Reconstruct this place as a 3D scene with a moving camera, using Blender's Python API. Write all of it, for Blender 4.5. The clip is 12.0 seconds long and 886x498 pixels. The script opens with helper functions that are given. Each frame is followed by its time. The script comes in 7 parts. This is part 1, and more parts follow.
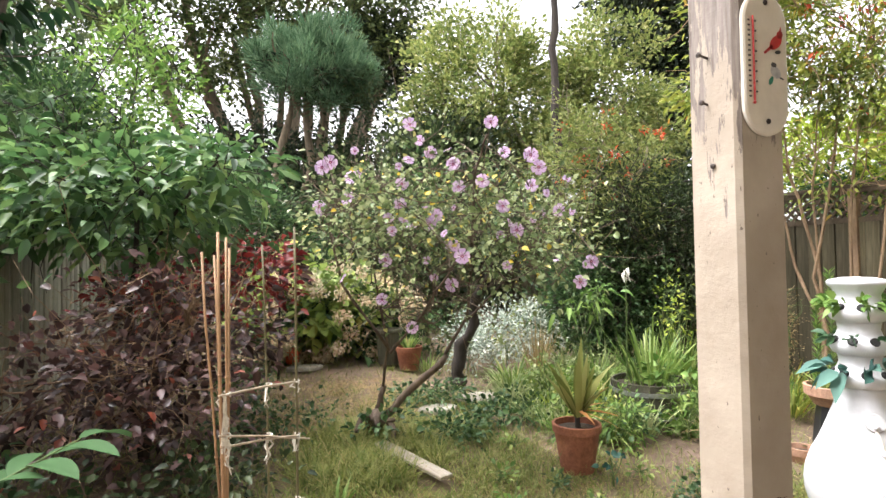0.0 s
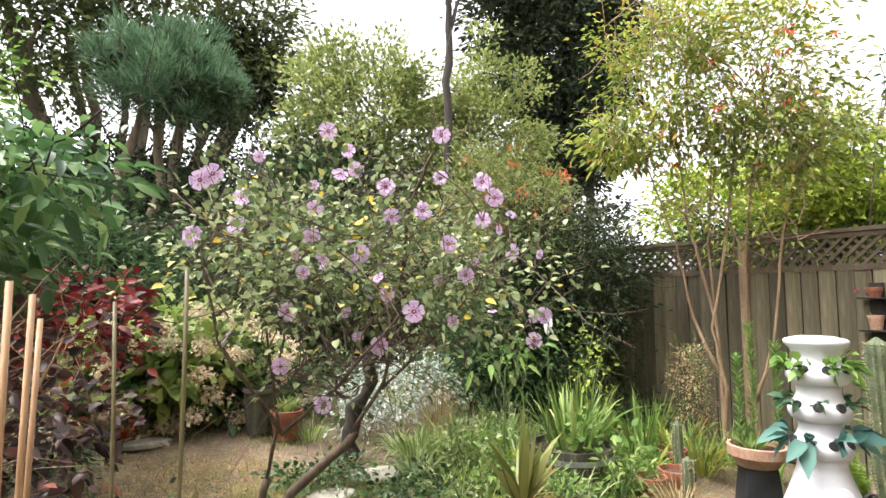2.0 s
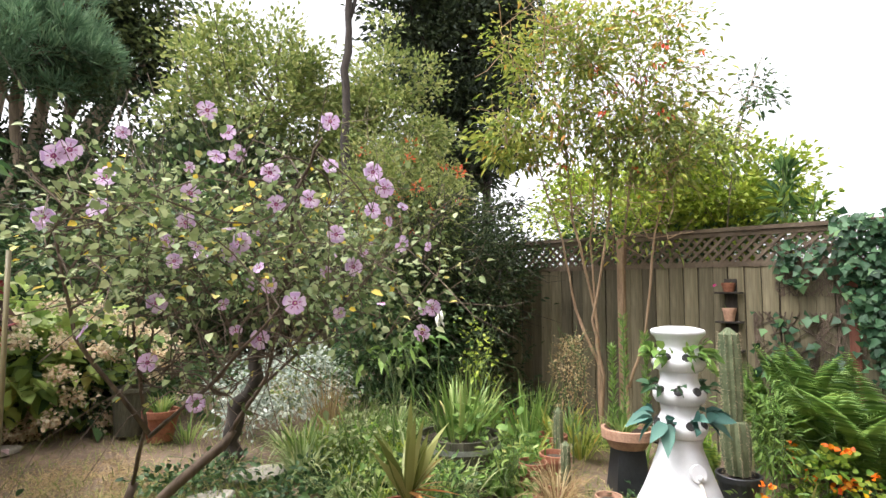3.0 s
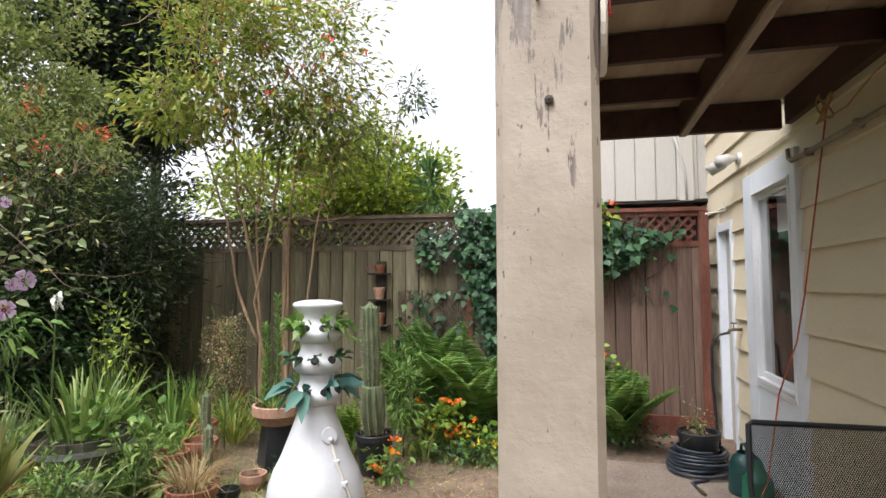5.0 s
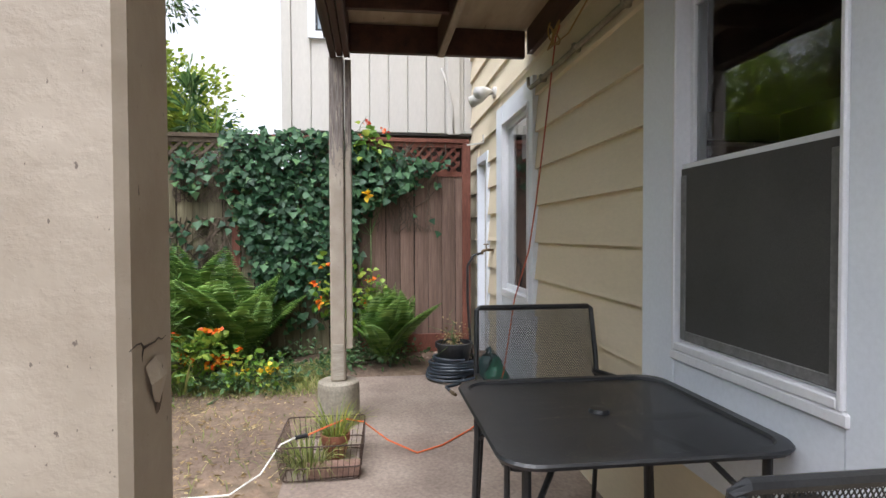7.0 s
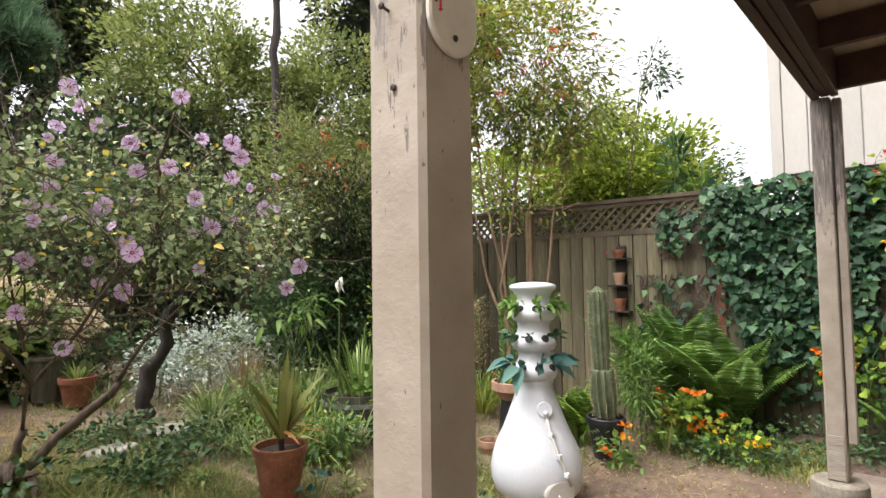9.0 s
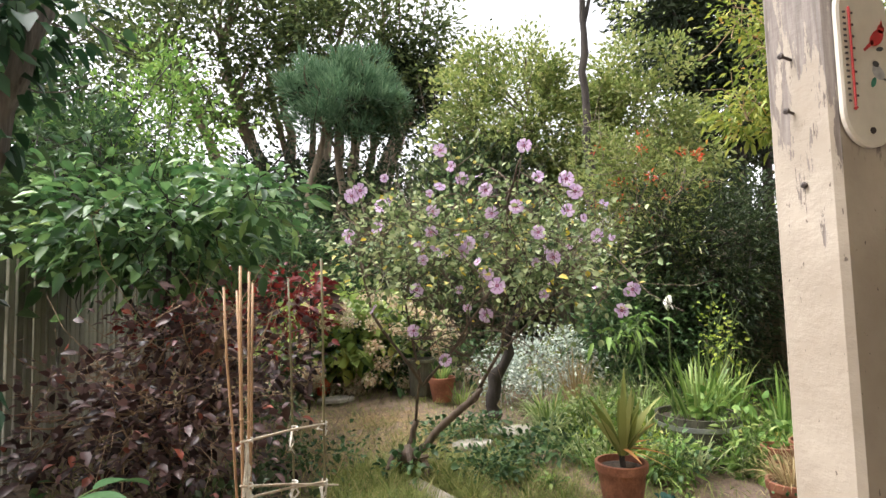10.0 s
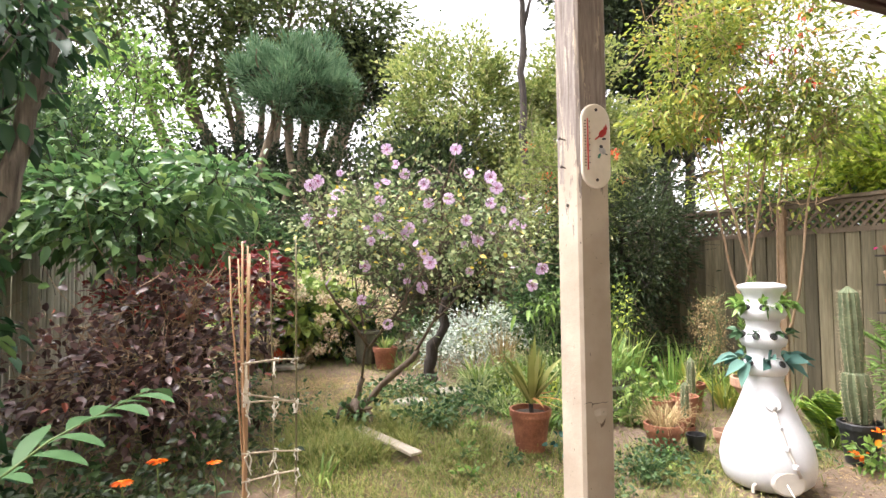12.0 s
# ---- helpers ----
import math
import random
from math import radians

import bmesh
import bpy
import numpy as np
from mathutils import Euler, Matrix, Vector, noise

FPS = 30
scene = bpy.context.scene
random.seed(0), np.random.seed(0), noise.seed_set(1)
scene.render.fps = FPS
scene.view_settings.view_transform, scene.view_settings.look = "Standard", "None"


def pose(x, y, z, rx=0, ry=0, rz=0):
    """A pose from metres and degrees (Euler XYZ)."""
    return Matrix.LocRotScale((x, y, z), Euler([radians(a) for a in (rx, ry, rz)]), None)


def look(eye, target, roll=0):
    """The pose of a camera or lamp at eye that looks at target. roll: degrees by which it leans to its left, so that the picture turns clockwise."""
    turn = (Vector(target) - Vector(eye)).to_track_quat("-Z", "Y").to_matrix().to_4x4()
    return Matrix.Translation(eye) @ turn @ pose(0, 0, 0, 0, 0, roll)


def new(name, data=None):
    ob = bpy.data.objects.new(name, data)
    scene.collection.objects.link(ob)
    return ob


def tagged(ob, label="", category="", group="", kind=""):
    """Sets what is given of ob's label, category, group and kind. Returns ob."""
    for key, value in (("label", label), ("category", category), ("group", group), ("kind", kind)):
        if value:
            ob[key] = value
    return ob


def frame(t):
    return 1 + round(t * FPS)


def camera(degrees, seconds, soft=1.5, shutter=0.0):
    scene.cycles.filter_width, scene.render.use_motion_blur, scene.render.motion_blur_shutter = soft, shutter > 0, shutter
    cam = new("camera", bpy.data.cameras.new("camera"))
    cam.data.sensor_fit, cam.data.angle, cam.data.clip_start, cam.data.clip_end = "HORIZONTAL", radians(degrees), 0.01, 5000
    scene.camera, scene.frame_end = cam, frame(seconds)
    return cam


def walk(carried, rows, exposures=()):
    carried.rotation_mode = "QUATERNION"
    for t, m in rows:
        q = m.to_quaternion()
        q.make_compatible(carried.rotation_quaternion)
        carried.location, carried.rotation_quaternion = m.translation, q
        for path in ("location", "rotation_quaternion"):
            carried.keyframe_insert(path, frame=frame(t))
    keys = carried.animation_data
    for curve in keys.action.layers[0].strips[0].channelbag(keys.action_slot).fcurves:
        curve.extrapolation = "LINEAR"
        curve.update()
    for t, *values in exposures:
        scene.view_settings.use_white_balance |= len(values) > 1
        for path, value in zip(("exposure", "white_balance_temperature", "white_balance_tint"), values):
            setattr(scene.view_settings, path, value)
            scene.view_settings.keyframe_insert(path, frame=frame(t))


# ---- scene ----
cam = camera(76.8, 12.0)

PATH = [
    (0, (-0.72, 0.694, 1.586), (-0.019, 2.566, 1.636), -0.9),
    (0.5, (-0.649, 0.964, 1.615), (0.115, 2.809, 1.731), -0.5),
    (1, (-0.653, 1.237, 1.648), (0.171, 3.053, 1.794), 0.1),
    (1.5, (-0.717, 1.489, 1.667), (0.31, 3.197, 1.833), 0.2),
    (2, (-0.724, 1.605, 1.663), (0.42, 3.236, 1.845), -0.0),
    (2.5, (-0.707, 1.624, 1.659), (0.574, 3.152, 1.826), -0.1),
    (2.7, (-0.691, 1.616, 1.659), (0.644, 3.096, 1.823), 0.1),
    (4.5, (-0.564, 1.42, 1.578), (1.277, 2.19, 1.716), -0.3),
    (5, (-0.536, 1.35, 1.557), (1.404, 1.821, 1.685), -0.1),
    (5.5, (-0.508, 1.298, 1.499), (1.478, 1.522, 1.574), -0.1),
    (6, (-0.493, 1.245, 1.42), (1.507, 1.215, 1.435), -0.0),
    (6.5, (-0.482, 1.205, 1.337), (1.503, 0.966, 1.318), -0.1),
    (6.7, (-0.472, 1.189, 1.305), (1.503, 0.876, 1.256), -0.2),
    (8.3, (-0.364, 0.918, 1.383), (1.5, 1.644, 1.376), -0.3),
    (8.5, (-0.386, 0.922, 1.411), (1.411, 1.801, 1.42), -0.4),
    (9, (-0.474, 0.874, 1.495), (1.015, 2.205, 1.6), -0.8),
    (9.5, (-0.618, 0.821, 1.588), (0.433, 2.517, 1.723), -1.1),
    (10, (-0.691, 0.811, 1.606), (-0.093, 2.714, 1.752), -1.5),
    (10.5, (-0.732, 0.801, 1.53), (-0.296, 2.746, 1.699), -1.4),
    (11, (-0.756, 0.657, 1.535), (-0.362, 2.615, 1.64), -1.0),
    (11.5, (-0.814, 0.396, 1.568), (-0.262, 2.315, 1.685), -0.8),
    (12, (-0.886, 0.137, 1.559), (-0.11, 1.978, 1.642), -0.6),
]
walk(cam, [(t, look(eye, target, roll)) for t, eye, target, roll in PATH],
     exposures=((0.0, 2.25, 6500, 14), (0.5, 2.2, 6500, 14), (1.5, 2.3, 6500, 15), (2.0, 2.2, 6500, 14), (2.7, 2.03, 6500, 14), (4.4, 1.58, 6350, 13), (5.5, 1.42, 6250, 13), (6.0, 1.48, 6100, 13), (6.7, 1.5, 6050, 13), (8.5, 1.52, 6350, 14), (9.0, 1.6, 6500, 14), (9.5, 1.74, 6500, 13), (10.5, 2.25, 6500, 14), (11.5, 2.5, 6600, 16), (12.0, 2.5, 6600, 16)))

# ---- light ----
world = bpy.data.worlds.new("overcast_sky")
scene.world = world
world.use_nodes = True
wn = world.node_tree.nodes
sky = wn.new("ShaderNodeTexSky")
sky.sky_type = "NISHITA"
sky.sun_disc = False
sky.sun_elevation, sky.sun_rotation = radians(64), radians(280)
sky.dust_density, sky.air_density, sky.ozone_density = 4.0, 1.0, 1.0
veil = wn.new("ShaderNodeHueSaturation")
veil.inputs["Saturation"].default_value = 0.12
world.node_tree.links.new(sky.outputs[0], veil.inputs["Color"])
world.node_tree.links.new(veil.outputs[0], wn["Background"].inputs["Color"])
wn["Background"].inputs["Strength"].default_value = 0.145

sun_lamp = new("sun", bpy.data.lights.new("sun", "SUN"))
sun_lamp.data.energy, sun_lamp.data.angle, sun_lamp.data.color = 1.15, radians(40), (1.0, 0.98, 0.95)
sun_lamp.matrix_world = look((0, 0, 0), (0.34, -0.27, -0.9))


# ---- materials ----
def material(name, rough=0.6, metal=0.0):
    m = bpy.data.materials.new(name)
    m.use_nodes = True
    b = m.node_tree.nodes["Principled BSDF"]
    b.inputs["Roughness"].default_value, b.inputs["Metallic"].default_value = rough, metal
    return m, m.node_tree.nodes, m.node_tree.links, b


def ramp_node(nodes, stops):
    r = nodes.new("ShaderNodeValToRGB")
    e = r.color_ramp.elements
    while len(e) < len(stops):
        e.new(0.5)
    for k, (p, c) in zip(e, stops):
        k.position, k.color = p, (*c, 1)
    return r


def noise_node(nodes, links, scale, detail=6.0, space="Object", stretch=None, rough=0.6):
    tc = nodes.new("ShaderNodeTexCoord")
    n = nodes.new("ShaderNodeTexNoise")
    n.inputs["Scale"].default_value, n.inputs["Detail"].default_value, n.inputs["Roughness"].default_value = scale, detail, rough
    if stretch:
        mp = nodes.new("ShaderNodeMapping")
        mp.inputs["Scale"].default_value = stretch
        links.new(tc.outputs[space], mp.inputs["Vector"])
        links.new(mp.outputs[0], n.inputs["Vector"])
    else:
        links.new(tc.outputs[space], n.inputs["Vector"])
    return n


def mixed(nodes, links, fac, a, b, blend="MIX"):
    n = nodes.new("ShaderNodeMix")
    n.data_type, n.blend_type = "RGBA", blend
    if isinstance(fac, (int, float)):
        n.inputs[0].default_value = fac
    else:
        links.new(fac, n.inputs[0])
    for s, x in ((n.inputs[6], a), (n.inputs[7], b)):
        if isinstance(x, tuple):
            s.default_value = (*x, 1)
        else:
            links.new(x, s)
    return n.outputs[2]


def bumped(nodes, links, b, height, strength=0.3, distance=0.01):
    n = nodes.new("ShaderNodeBump")
    n.inputs["Strength"].default_value, n.inputs["Distance"].default_value = strength, distance
    links.new(height, n.inputs["Height"])
    links.new(n.outputs[0], b.inputs["Normal"])


def surface(name, dark, light, scale=6.0, grain=60.0, rough=0.7, bump=0.25, stretch=None, metal=0.0, vary=0.0, space="Object", lo=0.3, hi=0.7, grit=0.28):
    """Two-scale mottled surface: broad stains and fine grain, with relief."""
    m, n, l, b = material(name, rough, metal)
    broad, fine = noise_node(n, l, scale, 5, space, stretch), noise_node(n, l, grain, 4, space, stretch)
    r = ramp_node(n, ((lo, dark), (hi, light)))
    l.new(broad.outputs["Fac"], r.inputs[0])
    f = ramp_node(n, ((0.3, (1 - grit,) * 3), (0.7, (1 + grit * 0.4,) * 3)))
    l.new(fine.outputs["Fac"], f.inputs[0])
    c = mixed(n, l, 1.0, r.outputs[0], f.outputs[0], "MULTIPLY")
    if vary:
        oi = n.new("ShaderNodeObjectInfo")
        v = ramp_node(n, ((0.0, (1 - vary,) * 3), (1.0, (1 + vary * 0.6,) * 3)))
        l.new(oi.outputs["Random"], v.inputs[0])
        c = mixed(n, l, 1.0, c, v.outputs[0], "MULTIPLY")
    l.new(c, b.inputs["Base Color"])
    bumped(n, l, b, fine.outputs["Fac"], bump, 0.006)
    return m


def leaf_material(name, stops, rough=0.5, translucent=0.35, gloss=0.4):
    """Leaves: each one its own tone, light shining through."""
    m, n, l, b = material(name, rough)
    g = n.new("ShaderNodeNewGeometry")
    r = ramp_node(n, stops)
    l.new(g.outputs["Random Per Island"], r.inputs[0])
    ns = noise_node(n, l, 1.3, 3)
    v = ramp_node(n, ((0.3, (0.75, 0.78, 0.75)), (0.7, (1.2, 1.15, 1.1))))
    l.new(ns.outputs["Fac"], v.inputs[0])
    c = mixed(n, l, 1.0, r.outputs[0], v.outputs[0], "MULTIPLY")
    l.new(c, b.inputs["Base Color"])
    b.inputs["Specular IOR Level"].default_value = gloss
    t = n.new("ShaderNodeBsdfTranslucent")
    l.new(c, t.inputs["Color"])
    mx = n.new("ShaderNodeMixShader")
    mx.inputs[0].default_value = translucent
    l.new(b.outputs[0], mx.inputs[1])
    l.new(t.outputs[0], mx.inputs[2])
    l.new(mx.outputs[0], n["Material Output"].inputs["Surface"])
    return m


def greens(a, b, c, d=None):
    return ((0.0, a), (0.45, b), (0.93, c), (1.0, d or c))


LEAF_MALLOW = leaf_material("mallow_leaf", greens((0.06, 0.10, 0.035), (0.19, 0.26, 0.11), (0.40, 0.46, 0.25), (0.7, 0.52, 0.05)), 0.55)
LEAF_OLIVE = leaf_material("pale_tree_leaf", greens((0.10, 0.15, 0.04), (0.21, 0.27, 0.08), (0.33, 0.36, 0.12), (0.42, 0.42, 0.2)))
LEAF_DARK = leaf_material("dark_shrub_leaf", greens((0.015, 0.03, 0.012), (0.035, 0.06, 0.022), (0.07, 0.10, 0.04), (0.13, 0.14, 0.07)))
LEAF_CYPRESS_AND_SHADE = leaf_material("cypress_leaf_and_shade", greens((0.012, 0.022, 0.012), (0.025, 0.042, 0.02), (0.05, 0.075, 0.03)), 0.7, 0.15)
LEAF_CYPRESS_MID = leaf_material("cypress_green_leaf", greens((0.04, 0.065, 0.025), (0.09, 0.13, 0.045), (0.16, 0.20, 0.07)), 0.7, 0.35)
LEAF_PINE = leaf_material("pine_needle", greens((0.05, 0.11, 0.055), (0.095, 0.185, 0.10), (0.17, 0.27, 0.15)), 0.6, 0.3)
LEAF_YELLOW = leaf_material("yellowing_leaf", greens((0.12, 0.19, 0.035), (0.25, 0.32, 0.06), (0.43, 0.45, 0.10), (0.62, 0.28, 0.06)), 0.5)
LEAF_LIME = leaf_material("lime_leaf", greens((0.15, 0.24, 0.03), (0.31, 0.42, 0.06), (0.48, 0.55, 0.1)), 0.45, 0.45)
LEAF_CHERRY = leaf_material("cherry_leaf", greens((0.035, 0.095, 0.035), (0.095, 0.2, 0.07), (0.19, 0.32, 0.115), (0.33, 0.45, 0.14)), 0.4, 0.35, 0.5)
LEAF_PURPLE = leaf_material("smoke_bush_leaf", greens((0.018, 0.01, 0.009), (0.066, 0.031, 0.028), (0.19, 0.12, 0.12), (0.34, 0.08, 0.04)), 0.42, 0.3, 0.6)
LEAF_RED = leaf_material("red_leaf", greens((0.08, 0.01, 0.015), (0.2, 0.02, 0.025), (0.34, 0.05, 0.04)), 0.45, 0.3)
LEAF_HYDRANGEA = leaf_material("hydrangea_leaf", greens((0.12, 0.20, 0.05), (0.28, 0.40, 0.10), (0.44, 0.53, 0.17), (0.55, 0.5, 0.14)), 0.5)
LEAF_IVY = leaf_material("ivy_leaf", greens((0.011, 0.038, 0.018), (0.03, 0.085, 0.04), (0.07, 0.155, 0.07), (0.15, 0.27, 0.1)), 0.5, 0.15, 0.28)
LEAF_LAUREL = leaf_material("long_glossy_leaf", greens((0.025, 0.068, 0.028), (0.05, 0.115, 0.045), (0.085, 0.175, 0.07)), 0.55, 0.2, 0.2)
LEAF_ALOE = leaf_material("aloe_leaf", greens((0.15, 0.19, 0.05), (0.29, 0.33, 0.10), (0.46, 0.46, 0.19), (0.5, 0.28, 0.1)), 0.45, 0.2)
LEAF_OLD = leaf_material("withered_orange_leaf", greens((0.3, 0.11, 0.03), (0.48, 0.2, 0.06), (0.55, 0.32, 0.14)), 0.6, 0.2)
LEAF_FERN = leaf_material("fern_leaf", greens((0.07, 0.16, 0.03), (0.15, 0.28, 0.06), (0.26, 0.4, 0.1)), 0.5)
LEAF_SILVER = leaf_material("silver_leaf", greens((0.25, 0.31, 0.27), (0.42, 0.49, 0.44), (0.62, 0.68, 0.62)), 0.8, 0.2, 0.2)
LEAF_BLADE = leaf_material("strap_leaf", greens((0.08, 0.16, 0.035), (0.19, 0.31, 0.075), (0.36, 0.46, 0.15), (0.5, 0.46, 0.18)), 0.45)
LEAF_PALE_BLADE = leaf_material("variegated_blade", greens((0.16, 0.24, 0.08), (0.34, 0.42, 0.18), (0.55, 0.6, 0.36), (0.65, 0.6, 0.3)), 0.5)
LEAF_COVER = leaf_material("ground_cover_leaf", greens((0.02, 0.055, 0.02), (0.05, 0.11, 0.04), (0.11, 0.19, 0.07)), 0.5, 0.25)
LEAF_GRASS = leaf_material("lawn_blade", greens((0.09, 0.14, 0.03), (0.2, 0.25, 0.06), (0.36, 0.34, 0.14), (0.5, 0.4, 0.22)), 0.6)
LEAF_STRAW = leaf_material("dry_blade", greens((0.22, 0.15, 0.07), (0.38, 0.27, 0.14), (0.5, 0.4, 0.22)), 0.7)
LEAF_NASTURTIUM = leaf_material("nasturtium_leaf", greens((0.08, 0.2, 0.03), (0.2, 0.36, 0.05), (0.4, 0.5, 0.08)), 0.5, 0.4)
LEAF_BLUE = leaf_material("blue_green_leaf", greens((0.02, 0.075, 0.065), (0.045, 0.13, 0.115), (0.10, 0.21, 0.18)), 0.6, 0.2, 0.2)
PETAL_ORANGE = leaf_material("orange_petal", greens((0.75, 0.10, 0.01), (0.9, 0.2, 0.01), (0.95, 0.36, 0.02)), 0.5, 0.3)
PETAL_YELLOW = leaf_material("yellow_petal", greens((0.75, 0.42, 0.01), (0.85, 0.55, 0.02), (0.9, 0.65, 0.05)), 0.5, 0.3)
PETAL_RED = leaf_material("scarlet_petal", greens((0.55, 0.05, 0.03), (0.75, 0.10, 0.05), (0.8, 0.2, 0.08)), 0.5, 0.3)
PETAL_CREAM = leaf_material("cream_petal", greens((0.55, 0.40, 0.28), (0.7, 0.6, 0.42), (0.75, 0.7, 0.55), (0.7, 0.42, 0.34)), 0.7, 0.3)
PETAL_MALLOW = leaf_material("mauve_petal", greens((0.57, 0.36, 0.71), (0.69, 0.51, 0.80), (0.80, 0.68, 0.88)), 0.6, 0.3)
PETAL_EYE = leaf_material("plum_eye", greens((0.20, 0.02, 0.14), (0.32, 0.05, 0.22), (0.42, 0.12, 0.32)), 0.6, 0.1)
PETAL_WHITE = leaf_material("white_petal", greens((0.75, 0.74, 0.68), (0.8, 0.79, 0.74), (0.85, 0.84, 0.8)), 0.5, 0.3)
PETAL_PINK = leaf_material("magenta_petal", greens((0.7, 0.03, 0.25), (0.75, 0.06, 0.3), (0.8, 0.1, 0.35)), 0.5, 0.3)

BARK = surface("brown_bark", (0.05, 0.035, 0.025), (0.17, 0.125, 0.09), 5, 40, 0.9, 0.8, (1, 1, 0.25))
# dark trunks; also painted shade on the neighbour's lower wall and fence backing
BARK_DARK_AND_SHADE = surface("dark_bark_and_shade", (0.014, 0.011, 0.009), (0.055, 0.043, 0.034), 5, 40, 0.9, 0.8, (1, 1, 0.25))
BARK_PALE = surface("pale_stem_bark", (0.20, 0.13, 0.075), (0.42, 0.29, 0.18), 8, 60, 0.8, 0.5, (1, 1, 0.3))
BARK_CYPRESS = surface("furrowed_cypress_bark", (0.10, 0.078, 0.05), (0.27, 0.21, 0.145), 4, 30, 0.95, 1.0, (1.5, 1.5, 0.2))
BARK_GREY = surface("grey_furrowed_bark", (0.025, 0.022, 0.018), (0.19, 0.17, 0.145), 9, 26, 0.95, 1.0, (2.5, 2.5, 0.2))
TWIG = surface("grey_twig", (0.10, 0.08, 0.05), (0.26, 0.22, 0.14), 9, 60, 0.8, 0.3)
STEM = surface("green_stem", (0.06, 0.11, 0.03), (0.14, 0.2, 0.06), 9, 60, 0.6, 0.2)
BAMBOO = surface("bamboo_cane", (0.26, 0.145, 0.075), (0.46, 0.29, 0.16), 6, 50, 0.5, 0.2, (1, 1, 0.2))
CANE_GREEN = surface("olive_cane", (0.09, 0.08, 0.035), (0.19, 0.16, 0.075), 6, 50, 0.5, 0.2, (1, 1, 0.2))
DRY_STICK = surface("dry_pale_stick", (0.36, 0.29, 0.2), (0.6, 0.52, 0.4), 6, 50, 0.7, 0.2, (1, 1, 0.2))
TWINE = surface("white_cotton_tie", (0.55, 0.52, 0.44), (0.75, 0.72, 0.64), 20, 120, 0.9, 0.4)
FENCE_WOOD = surface("weathered_fence_board", (0.082, 0.07, 0.036), (0.265, 0.228, 0.145), 3, 30, 0.9, 0.7, (3, 3, 0.35), vary=0.5)
FENCE_RED = surface("redwood_gate_board", (0.10, 0.06, 0.042), (0.26, 0.17, 0.13), 3, 30, 0.85, 0.7, (3, 3, 0.35), vary=0.3)
FENCE_FRAME = surface("stained_redwood_frame", (0.12, 0.035, 0.02), (0.22, 0.08, 0.05), 3, 30, 0.75, 0.5, (2, 2, 0.5))
FENCE_CAP = surface("mossy_fence_cap", (0.07, 0.05, 0.03), (0.17, 0.13, 0.09), 4, 40, 0.9, 0.6)
FENCE_GREY = surface("grey_left_board", (0.24, 0.24, 0.18), (0.46, 0.44, 0.37), 3, 30, 0.9, 0.7, (3, 3, 0.35), vary=0.4)
DECK_STAIN = surface("brown_deck_stain", (0.045, 0.018, 0.012), (0.10, 0.042, 0.028), 4, 40, 0.55, 0.4, (0.4, 3, 3))
DECK_PALE = surface("pale_joist_edge", (0.30, 0.22, 0.15), (0.42, 0.33, 0.24), 4, 40, 0.7, 0.4, (0.4, 3, 3))
CONCRETE = surface("patio_concrete", (0.20, 0.15, 0.12), (0.37, 0.298, 0.242), 1.6, 45, 0.85, 0.35)
PIER = surface("pier_concrete", (0.22, 0.19, 0.14), (0.40, 0.36, 0.29), 5, 60, 0.9, 0.5)
STONE = surface("stepping_stone", (0.25, 0.23, 0.19), (0.45, 0.42, 0.36), 5, 50, 0.9, 0.5)
PLANK = surface("grey_plank", (0.28, 0.24, 0.19), (0.5, 0.45, 0.37), 4, 40, 0.9, 0.6, (3, 0.4, 3))
SIDING = surface("cream_siding_paint", (0.68, 0.585, 0.42), (0.77, 0.675, 0.505), 1.5, 70, 0.6, 0.12, (0.3, 1, 1), grit=0.05)
TRIM = surface("white_trim_paint", (0.74, 0.78, 0.85), (0.82, 0.86, 0.91), 2, 60, 0.45, 0.08, grit=0.05)
VINYL = surface("white_vinyl", (0.74, 0.75, 0.77), (0.80, 0.80, 0.82), 3, 60, 0.35, 0.03, grit=0.05)
NEIGHBOUR = surface("pale_board_siding", (0.48, 0.46, 0.42), (0.56, 0.54, 0.50), 1.2, 40, 0.7, 0.2, (1, 1, 0.3), grit=0.06, vary=0.05)
TERRACOTTA = surface("terracotta", (0.18, 0.062, 0.034), (0.36, 0.145, 0.08), 7, 60, 0.85, 0.3)
TERRACOTTA_PALE = surface("pale_terracotta", (0.36, 0.20, 0.13), (0.52, 0.32, 0.22), 7, 60, 0.85, 0.3)
POT_SOIL = surface("potting_soil", (0.02, 0.014, 0.01), (0.09, 0.065, 0.045), 20, 120, 0.95, 1.0)
BLACK_PLASTIC = surface("black_plastic", (0.012, 0.013, 0.015), (0.03, 0.032, 0.036), 5, 60, 0.45, 0.1)
BARREL = surface("barrel_stave", (0.05, 0.048, 0.032), (0.13, 0.125, 0.085), 5, 40, 0.85, 0.5, (3, 3, 0.4), vary=0.2)
HOOP = surface("galvanised_hoop", (0.28, 0.29, 0.29), (0.45, 0.46, 0.46), 8, 60, 0.5, 0.2, metal=0.5)
TOWER = surface("white_moulded_plastic", (0.60, 0.62, 0.65), (0.68, 0.69, 0.71), 2, 40, 0.4, 0.05, grit=0.05)
TOWER_HOLE = surface("black_net_cup", (0.01, 0.01, 0.01), (0.025, 0.025, 0.025), 8, 60, 0.6, 0.2)
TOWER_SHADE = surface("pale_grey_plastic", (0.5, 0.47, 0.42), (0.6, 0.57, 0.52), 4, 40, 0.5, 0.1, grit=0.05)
BLACK_METAL = surface("black_powder_coat", (0.012, 0.013, 0.015), (0.028, 0.03, 0.033), 6, 120, 0.35, 0.15)
